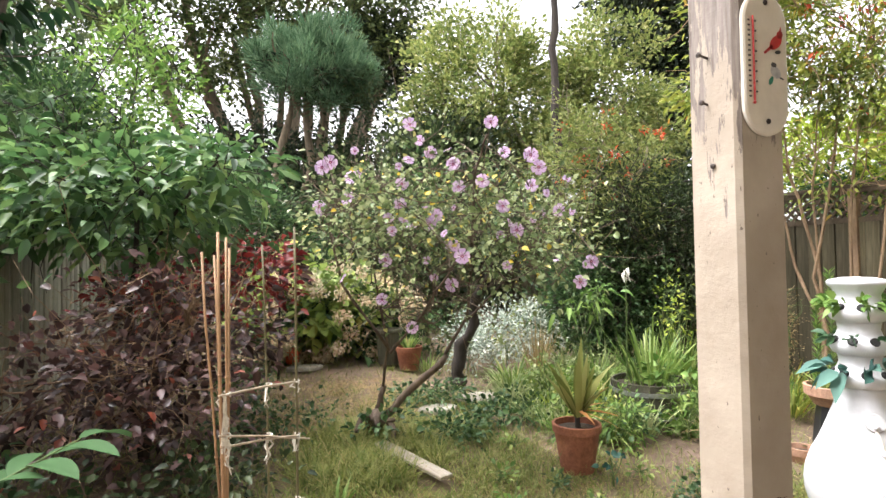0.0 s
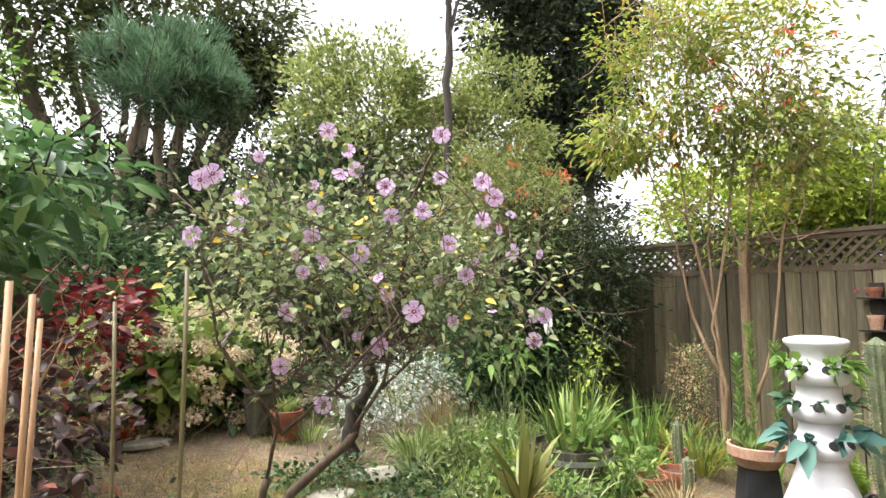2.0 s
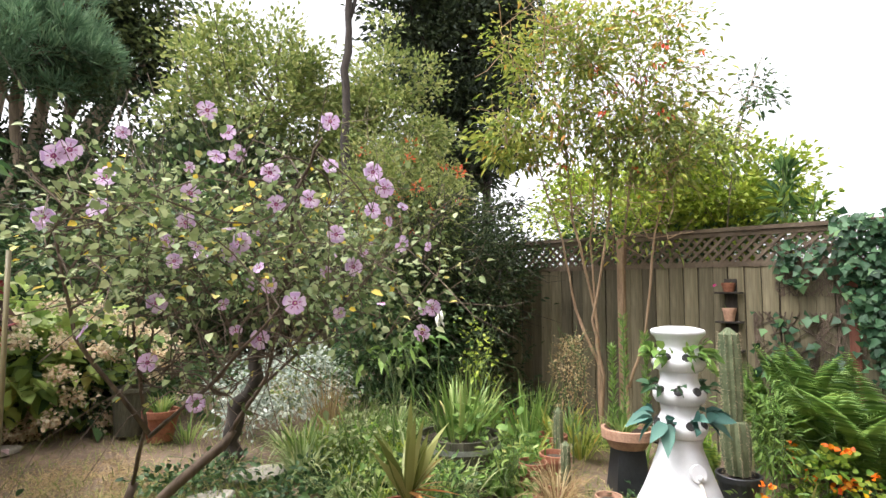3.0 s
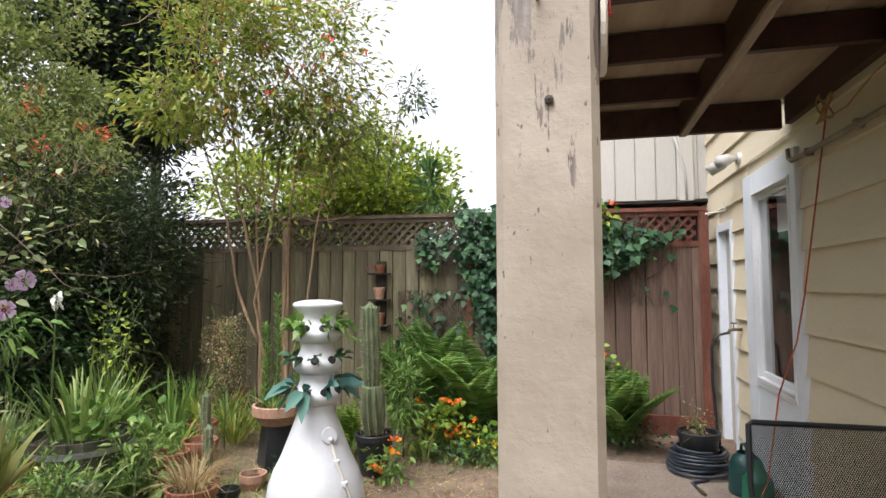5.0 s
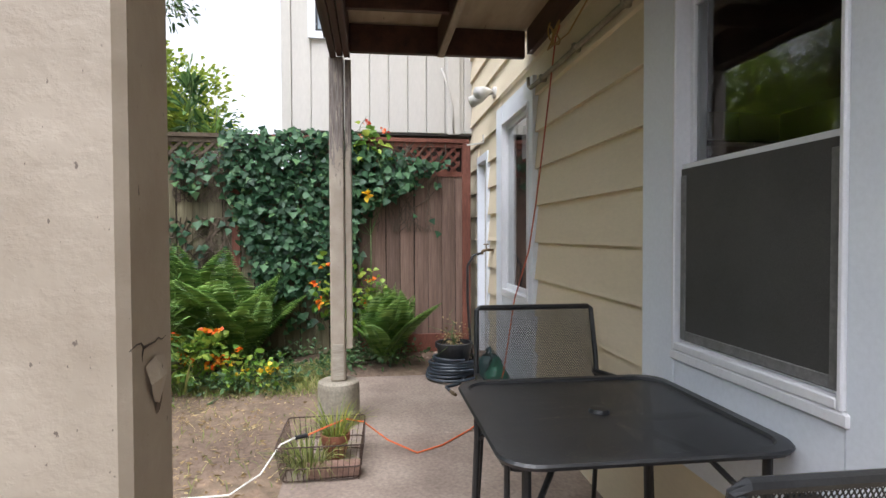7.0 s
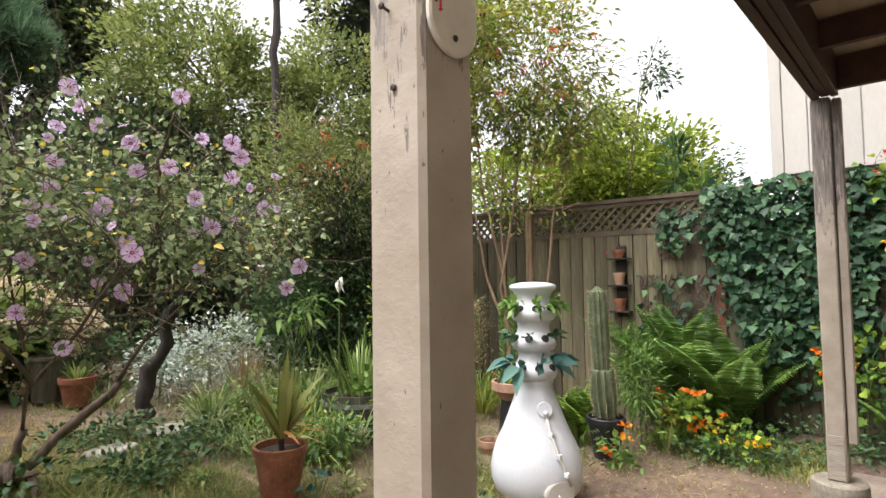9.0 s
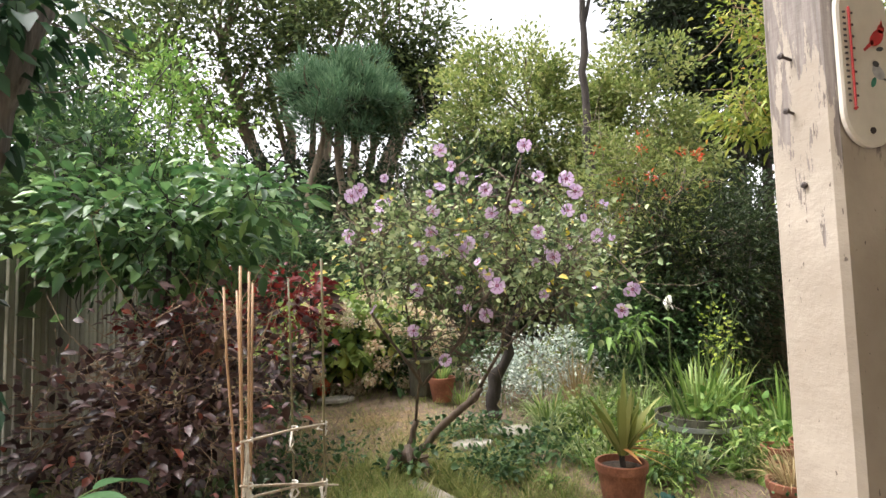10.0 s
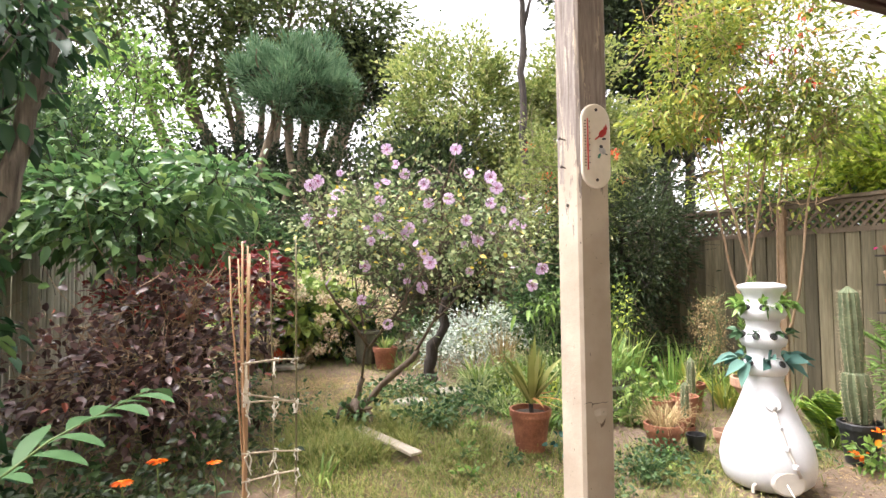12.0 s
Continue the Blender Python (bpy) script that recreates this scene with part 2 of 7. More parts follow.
HOSE = surface("dark_blue_hose", (0.02, 0.028, 0.04), (0.06, 0.075, 0.095), 9, 60, 0.4, 0.15)
HOSE_BLACK = surface("black_hose", (0.012, 0.012, 0.013), (0.03, 0.03, 0.032), 9, 60, 0.45, 0.15)
GREEN_PLASTIC = surface("green_plastic", (0.005, 0.14, 0.075), (0.015, 0.24, 0.13), 6, 60, 0.4, 0.1)
TEAL_PLASTIC = surface("dark_teal_plastic", (0.01, 0.05, 0.05), (0.02, 0.085, 0.08), 6, 60, 0.4, 0.1)
ORANGE_CORD = surface("orange_cord", (0.75, 0.13, 0.03), (0.85, 0.2, 0.06), 9, 60, 0.5, 0.1)
WHITE_CORD = surface("white_cord", (0.7, 0.68, 0.62), (0.8, 0.78, 0.74), 9, 60, 0.5, 0.1, grit=0.05)
RED_CORD = surface("red_cord", (0.42, 0.07, 0.03), (0.55, 0.12, 0.06), 9, 60, 0.5, 0.1)
YELLOW_CORD = surface("ochre_cable", (0.35, 0.2, 0.06), (0.48, 0.3, 0.1), 9, 60, 0.5, 0.1)
CONDUIT = surface("painted_conduit", (0.20, 0.17, 0.12), (0.36, 0.31, 0.22), 6, 60, 0.6, 0.2)
BRASS = surface("tarnished_brass", (0.14, 0.1, 0.06), (0.25, 0.19, 0.12), 9, 60, 0.5, 0.2, metal=0.7)
LAMP_GREY = surface("silver_floodlight", (0.48, 0.47, 0.44), (0.62, 0.6, 0.57), 9, 60, 0.45, 0.1, grit=0.05)
RUSTY = surface("rusty_wire", (0.035, 0.022, 0.017), (0.10, 0.06, 0.042), 12, 80, 0.8, 0.3)
BRICK = surface("old_brick", (0.2, 0.11, 0.08), (0.34, 0.22, 0.17), 9, 60, 0.9, 0.6)
NAIL = surface("rusted_nail", (0.02, 0.014, 0.012), (0.07, 0.05, 0.04), 30, 120, 0.7, 0.3)
PLAQUE = surface("cream_plaque_enamel", (0.58, 0.53, 0.44), (0.68, 0.63, 0.54), 8, 60, 0.4, 0.05, grit=0.05)
INK_RED = surface("red_plaque_paint", (0.45, 0.03, 0.03), (0.6, 0.06, 0.05), 20, 90, 0.45, 0.05)
INK_BLACK = surface("black_plaque_paint", (0.03, 0.03, 0.03), (0.07, 0.07, 0.07), 20, 90, 0.45, 0.05)
INK_GREY = surface("grey_plaque_paint", (0.35, 0.35, 0.36), (0.5, 0.5, 0.5), 20, 90, 0.45, 0.05)
INK_GREEN = surface("green_plaque_paint", (0.03, 0.2, 0.13), (0.05, 0.28, 0.18), 20, 90, 0.45, 0.05)
CACTUS = surface("grey_green_cactus", (0.06, 0.085, 0.04), (0.14, 0.165, 0.085), 9, 70, 0.8, 0.5)
SPINE = surface("straw_spine", (0.4, 0.33, 0.2), (0.55, 0.47, 0.32), 20, 90, 0.7, 0.1)
ROOM = surface("dark_coloured_room_wall", (0.07, 0.068, 0.062), (0.11, 0.108, 0.10), 1, 20, 0.9, 0.05)
SCREEN = surface("insect_screen", (0.055, 0.054, 0.05), (0.082, 0.08, 0.075), 2, 400, 0.7, 0.1)
SCREEN_FRAME = surface("grey_screen_frame", (0.15, 0.148, 0.142), (0.21, 0.205, 0.2), 6, 60, 0.5, 0.1)
BLUE_WINDOW = surface("blue_grey_blind", (0.24, 0.3, 0.36), (0.32, 0.38, 0.44), 2, 40, 0.4, 0.05)
FAR_ROOF = surface("pale_far_siding", (0.42, 0.42, 0.42), (0.55, 0.55, 0.54), 2, 40, 0.8, 0.1)


def peeling_paint():
    """Tan post paint with chips down to grey wood near the top and along the edges."""
    m, n, l, b = material("peeling_tan_paint", 0.6)
    fine, broad = noise_node(n, l, 55, 5), noise_node(n, l, 5, 5)
    paint = ramp_node(n, ((0.28, (0.30, 0.245, 0.187)), (0.5, (0.365, 0.31, 0.245)), (0.72, (0.45, 0.39, 0.315))))
    l.new(broad.outputs["Fac"], paint.inputs[0])
    chips = noise_node(n, l, 16, 9, "Object", (2.2, 2.2, 0.35), 0.7)
    tc = n.new("ShaderNodeTexCoord")
    sep = n.new("ShaderNodeSeparateXYZ")
    l.new(tc.outputs["Object"], sep.inputs[0])
    top = n.new("ShaderNodeMapRange")
    top.inputs["From Min"].default_value, top.inputs["From Max"].default_value = 1.55, 1.95
    top.inputs["To Min"].default_value, top.inputs["To Max"].default_value = 0.0, 0.265
    l.new(sep.outputs["Z"], top.inputs["Value"])
    s = n.new("ShaderNodeMath")
    s.operation = "ADD"
    l.new(chips.outputs["Fac"], s.inputs[0])
    l.new(top.outputs[0], s.inputs[1])
    mask = ramp_node(n, ((0.69, (0, 0, 0)), (0.71, (1, 1, 1))))
    l.new(s.outputs[0], mask.inputs[0])
    wood = noise_node(n, l, 30, 5, "Object", (4, 4, 0.3))
    wr = ramp_node(n, ((0.3, (0.11, 0.085, 0.07)), (0.7, (0.30, 0.26, 0.23))))
    l.new(wood.outputs["Fac"], wr.inputs[0])
    dots = noise_node(n, l, 85, 3, "Object", (1.5, 1.5, 0.8), 0.5)
    dm = ramp_node(n, ((0.69, (0, 0, 0)), (0.715, (1, 1, 1))))
    l.new(dots.outputs["Fac"], dm.inputs[0])
    dirty = mixed(n, l, dm.outputs[0], paint.outputs[0], (0.14, 0.11, 0.09))
    l.new(mixed(n, l, mask.outputs[0], dirty, wr.outputs[0]), b.inputs["Base Color"])
    drips = noise_node(n, l, 14, 6, "Object", (1.3, 1.3, 1.7), 0.65)
    relief = ramp_node(n, ((0.42, (0, 0, 0)), (0.6, (1, 1, 1))))
    l.new(drips.outputs["Fac"], relief.inputs[0])
    both = n.new("ShaderNodeMath")
    both.operation = "ADD"
    l.new(fine.outputs["Fac"], both.inputs[0])
    l.new(relief.outputs[0], both.inputs[1])
    h = n.new("ShaderNodeMath")
    h.operation = "SUBTRACT"
    l.new(both.outputs[0], h.inputs[0])
    l.new(mask.outputs[0], h.inputs[1])
    bumped(n, l, b, h.outputs[0], 0.2, 0.003)
    return m


POST_PAINT = peeling_paint()


def decking():
    m, n, l, b = material("stained_plywood", 0.75)
    a = noise_node(n, l, 2.5, 6, "Object", (0.4, 2, 2))
    r = ramp_node(n, ((0.25, (0.26, 0.18, 0.11)), (0.6, (0.48, 0.38, 0.26)), (0.8, (0.56, 0.47, 0.34))))
    l.new(a.outputs["Fac"], r.inputs[0])
    k = noise_node(n, l, 7, 4, "Object", (0.35, 4, 4))
    mk = ramp_node(n, ((0.68, (0, 0, 0)), (0.72, (1, 1, 1))))
    l.new(k.outputs["Fac"], mk.inputs[0])
    l.new(mixed(n, l, mk.outputs[0], r.outputs[0], (0.05, 0.035, 0.025)), b.inputs["Base Color"])
    bumped(n, l, b, a.outputs["Fac"], 0.3, 0.005)
    return m


PLYWOOD = decking()


def ground_material():
    """Trodden brown soil by the patio, straw-coloured path, thin lawn and leaf litter."""
    m, n, l, b = material("garden_soil", 0.95)
    broad, fine, litter = noise_node(n, l, 0.9, 6), noise_node(n, l, 28, 6), noise_node(n, l, 9, 6)
    soil = ramp_node(n, ((0.3, (0.07, 0.045, 0.031)), (0.7, (0.20, 0.142, 0.103))))
    l.new(fine.outputs["Fac"], soil.inputs[0])
    straw = ramp_node(n, ((0.35, (0.12, 0.088, 0.056)), (0.65, (0.26, 0.182, 0.125))))
    l.new(litter.outputs["Fac"], straw.inputs[0])
    fac = ramp_node(n, ((0.42, (0, 0, 0)), (0.6, (1, 1, 1))))
    l.new(broad.outputs["Fac"], fac.inputs[0])
    l.new(mixed(n, l, fac.outputs[0], soil.outputs[0], straw.outputs[0]), b.inputs["Base Color"])
    bumped(n, l, b, fine.outputs["Fac"], 0.9, 0.02)
    return m


SOIL = ground_material()


def glass_material():
    m, n, l, b = material("window_glass", 0.02)
    b.inputs["Base Color"].default_value = (0.9, 0.93, 0.92, 1)
    b.inputs["Transmission Weight"].default_value = 1.0
    b.inputs["IOR"].default_value = 1.5
    return m


GLASS = glass_material()

# ---- mesh helpers ----
class Build:
    """Collects faces for one mesh."""

    def __init__(self):
        self.v, self.f, self.m = [], [], []

    def add(self, verts, faces, mat=0):
        o = len(self.v)
        self.v += [tuple(p) for p in verts]
        self.f += [tuple(i + o for i in f) for f in faces]
        self.m += [mat] * len(faces)
        return self

    def box(self, lo, hi, c=0.0, mat=0, turn=None):
        """A box with chamfered edges."""
        lo, hi = np.array(lo, float), np.array(hi, float)
        mid, h = (lo + hi) / 2, (hi - lo) / 2
        c = min(c, *(h * 0.45))
        if c <= 0:
            pts = [(x, y, z) for x in (-1, 1) for y in (-1, 1) for z in (-1, 1)]
            pts = [Vector(np.array(p) * h) for p in pts]
            fs = [(0, 1, 3, 2), (4, 6, 7, 5), (0, 4, 5, 1), (2, 3, 7, 6), (0, 2, 6, 4), (1, 5, 7, 3)]
        else:
            pts, fs, ix = [], [], {}
            for s in ((x, y, z) for x in (-1, 1) for y in (-1, 1) for z in (-1, 1)):
                for a in range(3):
                    p = [s[k] * (h[k] - (0 if k == a else c)) for k in range(3)]
                    ix[(s, a)] = len(pts)
                    pts.append(Vector(p))
            for a in range(3):
                b, d = (a + 1) % 3, (a + 2) % 3
                for sa in (-1, 1):
                    ring = []
                    for sb, sd in ((-1, -1), (1, -1), (1, 1), (-1, 1)):
                        s = [0, 0, 0]
                        s[a], s[b], s[d] = sa, sb, sd
                        ring.append(ix[(tuple(s), a)])
                    fs.append(tuple(ring if sa > 0 else ring[::-1]))
                for sb in (-1, 1):
                    for sd in (-1, 1):
                        q = []
                        for sa, ax in ((-1, b), (1, b), (1, d), (-1, d)):
                            s = [0, 0, 0]
                            s[a], s[b], s[d] = sa, sb, sd
                            q.append(ix[(tuple(s), ax)])
                        fs.append(tuple(q if sb * sd < 0 else q[::-1]))
            for s in ((x, y, z) for x in (-1, 1) for y in (-1, 1) for z in (-1, 1)):
                t = (ix[(s, 0)], ix[(s, 1)], ix[(s, 2)])
                fs.append(t if s[0] * s[1] * s[2] > 0 else t[::-1])
        if turn is not None:
            pts = [turn @ p for p in pts]
        return self.add([p + Vector(mid) for p in pts], fs, mat)

    def tube(self, pts, radii, n=7, mat=0, cap=True):
        pts = [Vector(p) for p in pts]
        if isinstance(radii, (int, float)):
            radii = [radii] * len(pts)
        o, vs, fs = 0, [], []
        side = None
        for i, p in enumerate(pts):
            d = (pts[min(i + 1, len(pts) - 1)] - pts[max(i - 1, 0)]).normalized()
            if side is None:
                side = d.orthogonal().normalized()
            side = (side - d * side.dot(d)).normalized()
            up = d.cross(side)
            for k in range(n):
                a = 2 * math.pi * k / n
                vs.append(p + (side * math.cos(a) + up * math.sin(a)) * radii[i])
        for i in range(len(pts) - 1):
            for k in range(n):
                a, b = i * n + k, i * n + (k + 1) % n
                fs.append((a, b, b + n, a + n))
        if cap:
            fs += [tuple(range(n - 1, -1, -1)), tuple(range((len(pts) - 1) * n, len(pts) * n))]
        return self.add(vs, fs, mat)

    def lathe(self, profile, n=24, at=(0, 0, 0), mat=0):
        vs = [(at[0] + r * math.cos(2 * math.pi * k / n), at[1] + r * math.sin(2 * math.pi * k / n), at[2] + z) for r, z in profile for k in range(n)]
        fs = [(i * n + k, i * n + (k + 1) % n, (i + 1) * n + (k + 1) % n, (i + 1) * n + k) for i in range(len(profile) - 1) for k in range(n)]
        return self.add(vs, fs, mat)

    def mesh(self, name, mats, smooth=False):
        me = bpy.data.meshes.new(name)
        me.from_pydata(self.v, [], self.f)
        for m in mats if isinstance(mats, (list, tuple)) else [mats]:
            me.materials.append(m)
        me.polygons.foreach_set("material_index", self.m)
        me.polygons.foreach_set("use_smooth", [smooth] * len(self.f))
        me.update()
        return me


def part(name, b, mats, parent, label="", smooth=False, at=None):
    """One mesh object under a thing or a part; b is a Build or a finished mesh."""
    ob = new(name, b.mesh(name, mats, smooth) if isinstance(b, Build) else b)
    ob.parent = parent
    if at is not None:
        ob.matrix_basis = at
    if label:
        ob["label"] = label
    return ob


def thing(name, at, label, category, group="", kind=""):
    ob = new(name)
    ob.matrix_basis = at if isinstance(at, Matrix) else Matrix.Translation(at)
    ob.empty_display_size = 0.1
    return tagged(ob, label, category, group, kind)


def structure(name, b, mats, label, category, smooth=False):
    return tagged(new(name, b.mesh(name, mats, smooth)), label, category, kind="structure")


def unit(a):
    return a / np.maximum(np.linalg.norm(a, axis=1, keepdims=True), 1e-9)


def leaf_mesh(name, p, d, length, width, mats, rng, droop=0.15, fold=0.25, simple=False, face=None, wide=0.45, which=None):
    """Leaves as folded blades: base, two sides, sagging midrib and tip."""
    n = len(p)
    d = unit(d)
    ref = rng.normal(size=(n, 3)) * 0.6 + (np.array((0, 0, 1.0)) if face is None else face)
    s = unit(np.cross(d, ref))
    u = np.cross(s, d)
    L, W = (np.broadcast_to(x, n)[:, None] for x in (length, width))
    mid = p + d * L * wide
    tip = p + d * L - np.array((0, 0, 1.0)) * L * droop
    left, right = mid + s * W / 2 + u * W * fold, mid - s * W / 2 + u * W * fold
    if simple:
        v = np.stack((p, right, tip, left), 1)
        f = np.array((0, 1, 2, 0, 2, 3))
        k, per = 4, 2
    else:
        rows = [p]
        for t, w in ((0.26, 1.0 if wide < 0.4 else 0.82), (0.62, 0.5 if wide < 0.4 else 0.84)):
            m = p + d * L * t - np.array((0, 0, 1.0)) * L * droop * t * t
            rows += [m - s * W / 2 * w + u * W * fold * w, m, m + s * W / 2 * w + u * W * fold * w]
        v = np.stack(rows + [tip], 1)
        f = np.array((0, 1, 2, 0, 2, 3, 1, 4, 5, 1, 5, 2, 2, 5, 6, 2, 6, 3, 4, 7, 5, 5, 7, 6))
        k, per = 8, 8
    idx = (np.arange(n)[:, None] * k + f[None]).reshape(-1).astype(np.int32)
    me = bpy.data.meshes.new(name)
    me.vertices.add(n * k)
    me.vertices.foreach_set("co", v.reshape(-1).astype(np.float32))
    me.loops.add(len(idx))
    me.loops.foreach_set("vertex_index", idx)
    me.polygons.add(n * per)
    me.polygons.foreach_set("loop_start", np.arange(0, len(idx), 3, dtype=np.int32))
    me.polygons.foreach_set("loop_total", np.full(n * per, 3, dtype=np.int32))
    for m in mats if isinstance(mats, (list, tuple)) else [mats]:
        me.materials.append(m)
    if which is not None:
        me.polygons.foreach_set("material_index", np.repeat(which, per).astype(np.int32))
    me.polygons.foreach_set("use_smooth", np.full(n * per, not simple))
    me.update(calc_edges=True)
    me.validate()
    return me


def blade_mesh(name, p, d, length, width, mats, rng, bend=0.5, parts=4):
    """Long strap leaves that arch over under their own weight."""
    n = len(p)
    d = unit(d)
    s = unit(np.cross(d, np.array((0, 0, 1.0)) + rng.normal(size=(n, 3)) * 0.15))
    L, W = (np.broadcast_to(x, n)[:, None] for x in (length, width))
    bend = np.broadcast_to(bend, n)[:, None]
    flat = d * np.array((1, 1, 0))
    rows = []
    for i in range(parts + 1):
        t = i / parts
        c = p + d * L * t + flat * L * bend * 0.5 * t * t - np.array((0, 0, 1.0)) * L * bend * t ** 2.2
        w = W * 0.5 * (1 - t ** 2.5) * (0.6 + 0.8 * min(t * 3, 1)) * 0.7 + 0.0004
        rows += [c - s * w, c + s * w]
    v = np.stack(rows, 1)
    k = 2 * (parts + 1)
    f = np.array([[2 * i, 2 * i + 1, 2 * i + 3, 2 * i + 2] for i in range(parts)]).reshape(-1)
    idx = (np.arange(n)[:, None] * k + f[None]).reshape(-1).astype(np.int32)
    me = bpy.data.meshes.new(name)
    me.vertices.add(n * k)
    me.vertices.foreach_set("co", v.reshape(-1).astype(np.float32))
    me.loops.add(len(idx))
    me.loops.foreach_set("vertex_index", idx)
    me.polygons.add(n * parts)
    me.polygons.foreach_set("loop_start", np.arange(0, len(idx), 4, dtype=np.int32))
    me.polygons.foreach_set("loop_total", np.full(n * parts, 4, dtype=np.int32))
    for m in mats if isinstance(mats, (list, tuple)) else [mats]:
        me.materials.append(m)
    me.update(calc_edges=True)
    return me


def clumps(rng, centre, radii, count, shell=0.5):
    """Centres of leaf clumps in a lumpy ellipsoid, denser towards its skin."""
    q = unit(rng.normal(size=(count, 3)))
    lump = 1 + 0.3 * np.sin(q[:, :1] * 5.1 + centre[0]) * np.cos(q[:, 1:2] * 4.3 + centre[1]) + rng.normal(size=(count, 1)) * 0.08
    r = shell + (1 - shell) * rng.random((count, 1)) ** 0.5
    return np.array(centre) + q * r * lump * np.array(radii)


def spread(rng, cl, centre, per, size, up=0.2, flat=0.7):
    """Leaf places and directions round each clump."""
    p = np.repeat(cl, per, axis=0)
    o = rng.normal(size=p.shape) * size * np.array((1, 1, flat))
    out = unit(p - np.array(centre))
    return p + o, unit(o) * 0.8 + out * 0.5 + rng.normal(size=p.shape) * 0.45 + np.array((0, 0, up))


def limb(rng, a, b, r0, r1, bow=0.12, steps=6):
    a, b = np.array(a, float), np.array(b, float)
    ln = np.linalg.norm(b - a)
    side = rng.normal(size=3) * ln * bow
    pts, rr = [], []
    for i in range(steps + 1):
        t = i / steps
        pts.append(a + (b - a) * t + side * math.sin(math.pi * t) + rng.normal(size=3) * ln * 0.012 * (0 < t < 1))
        rr.append(r0 + (r1 - r0) * t)
    return pts, rr


def plant(name, base, label, category, stems, crowns, bark, seed, group="", twig_r=0.006, twig_mat=None):
    """A tree or shrub: trunk and limbs as one part, each crown a part.
    stems: (points relative to the base, first radius, last radius); crowns: dicts in world coordinates."""
    rng = np.random.default_rng(seed)
    base = np.array(base, float)
    ob = thing(name, tuple(base), label, category, group)
    wood, fine_wood = Build(), Build()
    tips = []
    for pts, r0, r1 in stems:
        pts = [np.array(q, float) for q in pts]
        fine, rad = [], []
        for i in range(len(pts) - 1):
            for k in range(4):
                t = k / 4
                fine.append(pts[i] * (1 - t) + pts[i + 1] * t + rng.normal(size=3) * r0 * 0.25)
        fine.append(pts[-1])
        for i in range(len(fine)):
            rad.append((r0 + (r1 - r0) * i / (len(fine) - 1)) * (1 + 0.1 * rng.normal()))
        wood.tube(fine, rad, 8)
        tips += [(q, r) for q, r in zip(fine[len(fine) // 2:], rad[len(fine) // 2:])]
    for c in crowns:
        centre, radii = np.array(c["c"], float), np.array(c["r"], float)
        cl = clumps(rng, centre, radii, c["n"], c.get("shell", 0.45))
        if "floor" in c:
            cl = cl[cl[:, 2] > c["floor"]]
        p, d = spread(rng, cl, centre, c["per"], c["size"], c.get("up", 0.2), c.get("flat", 0.7))
        L = c["leaf"] * (0.7 + 0.6 * rng.random(len(p)))
        me = leaf_mesh("crown", p - base, d, L, L * c.get("ratio", 0.45), c["mat"], rng, c.get("droop", 0.15), simple=c.get("simple", True))
        tagged(part("crown", me, None, ob), kind="stuff")
        for q in cl[:: max(1, len(cl) // max(1, c.get("limbs", 14)))]:
            if tips and c.get("limbs", 14) > 1:
                e, r = min(tips, key=lambda s: np.linalg.norm(s[0] + base - q) + rng.random() * 0.4)
                a, rr = limb(rng, e, q - base, r * 0.6, 0.25 * r + 0.002)
                fine_wood.tube(a, rr, 5, cap=False)
        for _ in range(c.get("twigs", 0)):
            q = cl[rng.integers(len(cl))] - base
            a, rr = limb(rng, q, q + rng.normal(size=3) * c["size"] * 2.2 + np.array((0, 0, c["size"] * 0.6)), twig_r, twig_r * 0.4, 0.15, 3)
            fine_wood.tube(a, rr, 4, cap=False)
    if fine_wood.v:
        tagged(part("brushwood", fine_wood, twig_mat or bark, ob), kind="stuff")
    if wood.v:
        part("trunk", wood, bark, ob, smooth=True)
    return ob


def ground_z(x, y):
    """The garden rises gently away from the house."""
    y = min(y, 9.0)
    z = max(0.0, 0.085 * (y - 1.6) - 0.05 * min(max(x - 0.6, 0.0), 3.0)) if y > 1.6 else 0.0
    return z + 0.1 * min(max((x - 4.4) / 1.0, 0.0), 1.0) * min(max((3.2 - y) / 1.5, 0), 1)


# ---- ground ----
def build_ground():
    near_x, near_y = np.arange(-6, 9.01, 0.12), np.arange(-1, 15.01, 0.12)
    xs = np.concatenate(([-900, -300, -100, -40, -20, -12, -8], near_x, [11, 15, 25, 50, 120, 300, 900]))
    ys = np.concatenate(([-900, -300, -100, -40, -15, -5, -2], near_y, [17, 22, 30, 60, 120, 300, 900]))
    b = Build()
    vs = []
    for y in ys:
        for x in xs:
            rough = noise.noise(Vector((x * 1.7, y * 1.7, 0))) * 0.03 + noise.noise(Vector((x * 6, y * 6, 3))) * 0.012
            keep = 1.0 if y > 1.75 else 0.0
            vs.append((x, y, ground_z(x, y) - 0.03 + rough * keep))
    w = len(xs)
    fs = [(j * w + i, j * w + i + 1, (j + 1) * w + i + 1, (j + 1) * w + i) for j in range(len(ys) - 1) for i in range(w - 1)]
    b.add(vs, fs)
    structure("ground", b, SOIL, "brown garden soil with straw and leaf litter", "ground", True)


build_ground()

# patio slab in two pours with a joint between them
patio = tagged(new("patio"), "worn pinkish concrete patio slab with a joint", "patio", kind="structure")
for x0, x1 in ((-6.0, 3.185), (3.195, 5.15)):
    part("slab", Build().box((x0, 0.0, -0.12), (x1, 1.62 if x0 < 0 else 1.45, 0.004), 0.008), CONCRETE, patio)

# ---- house ----
Z0, PITCH = -0.02, 0.2555


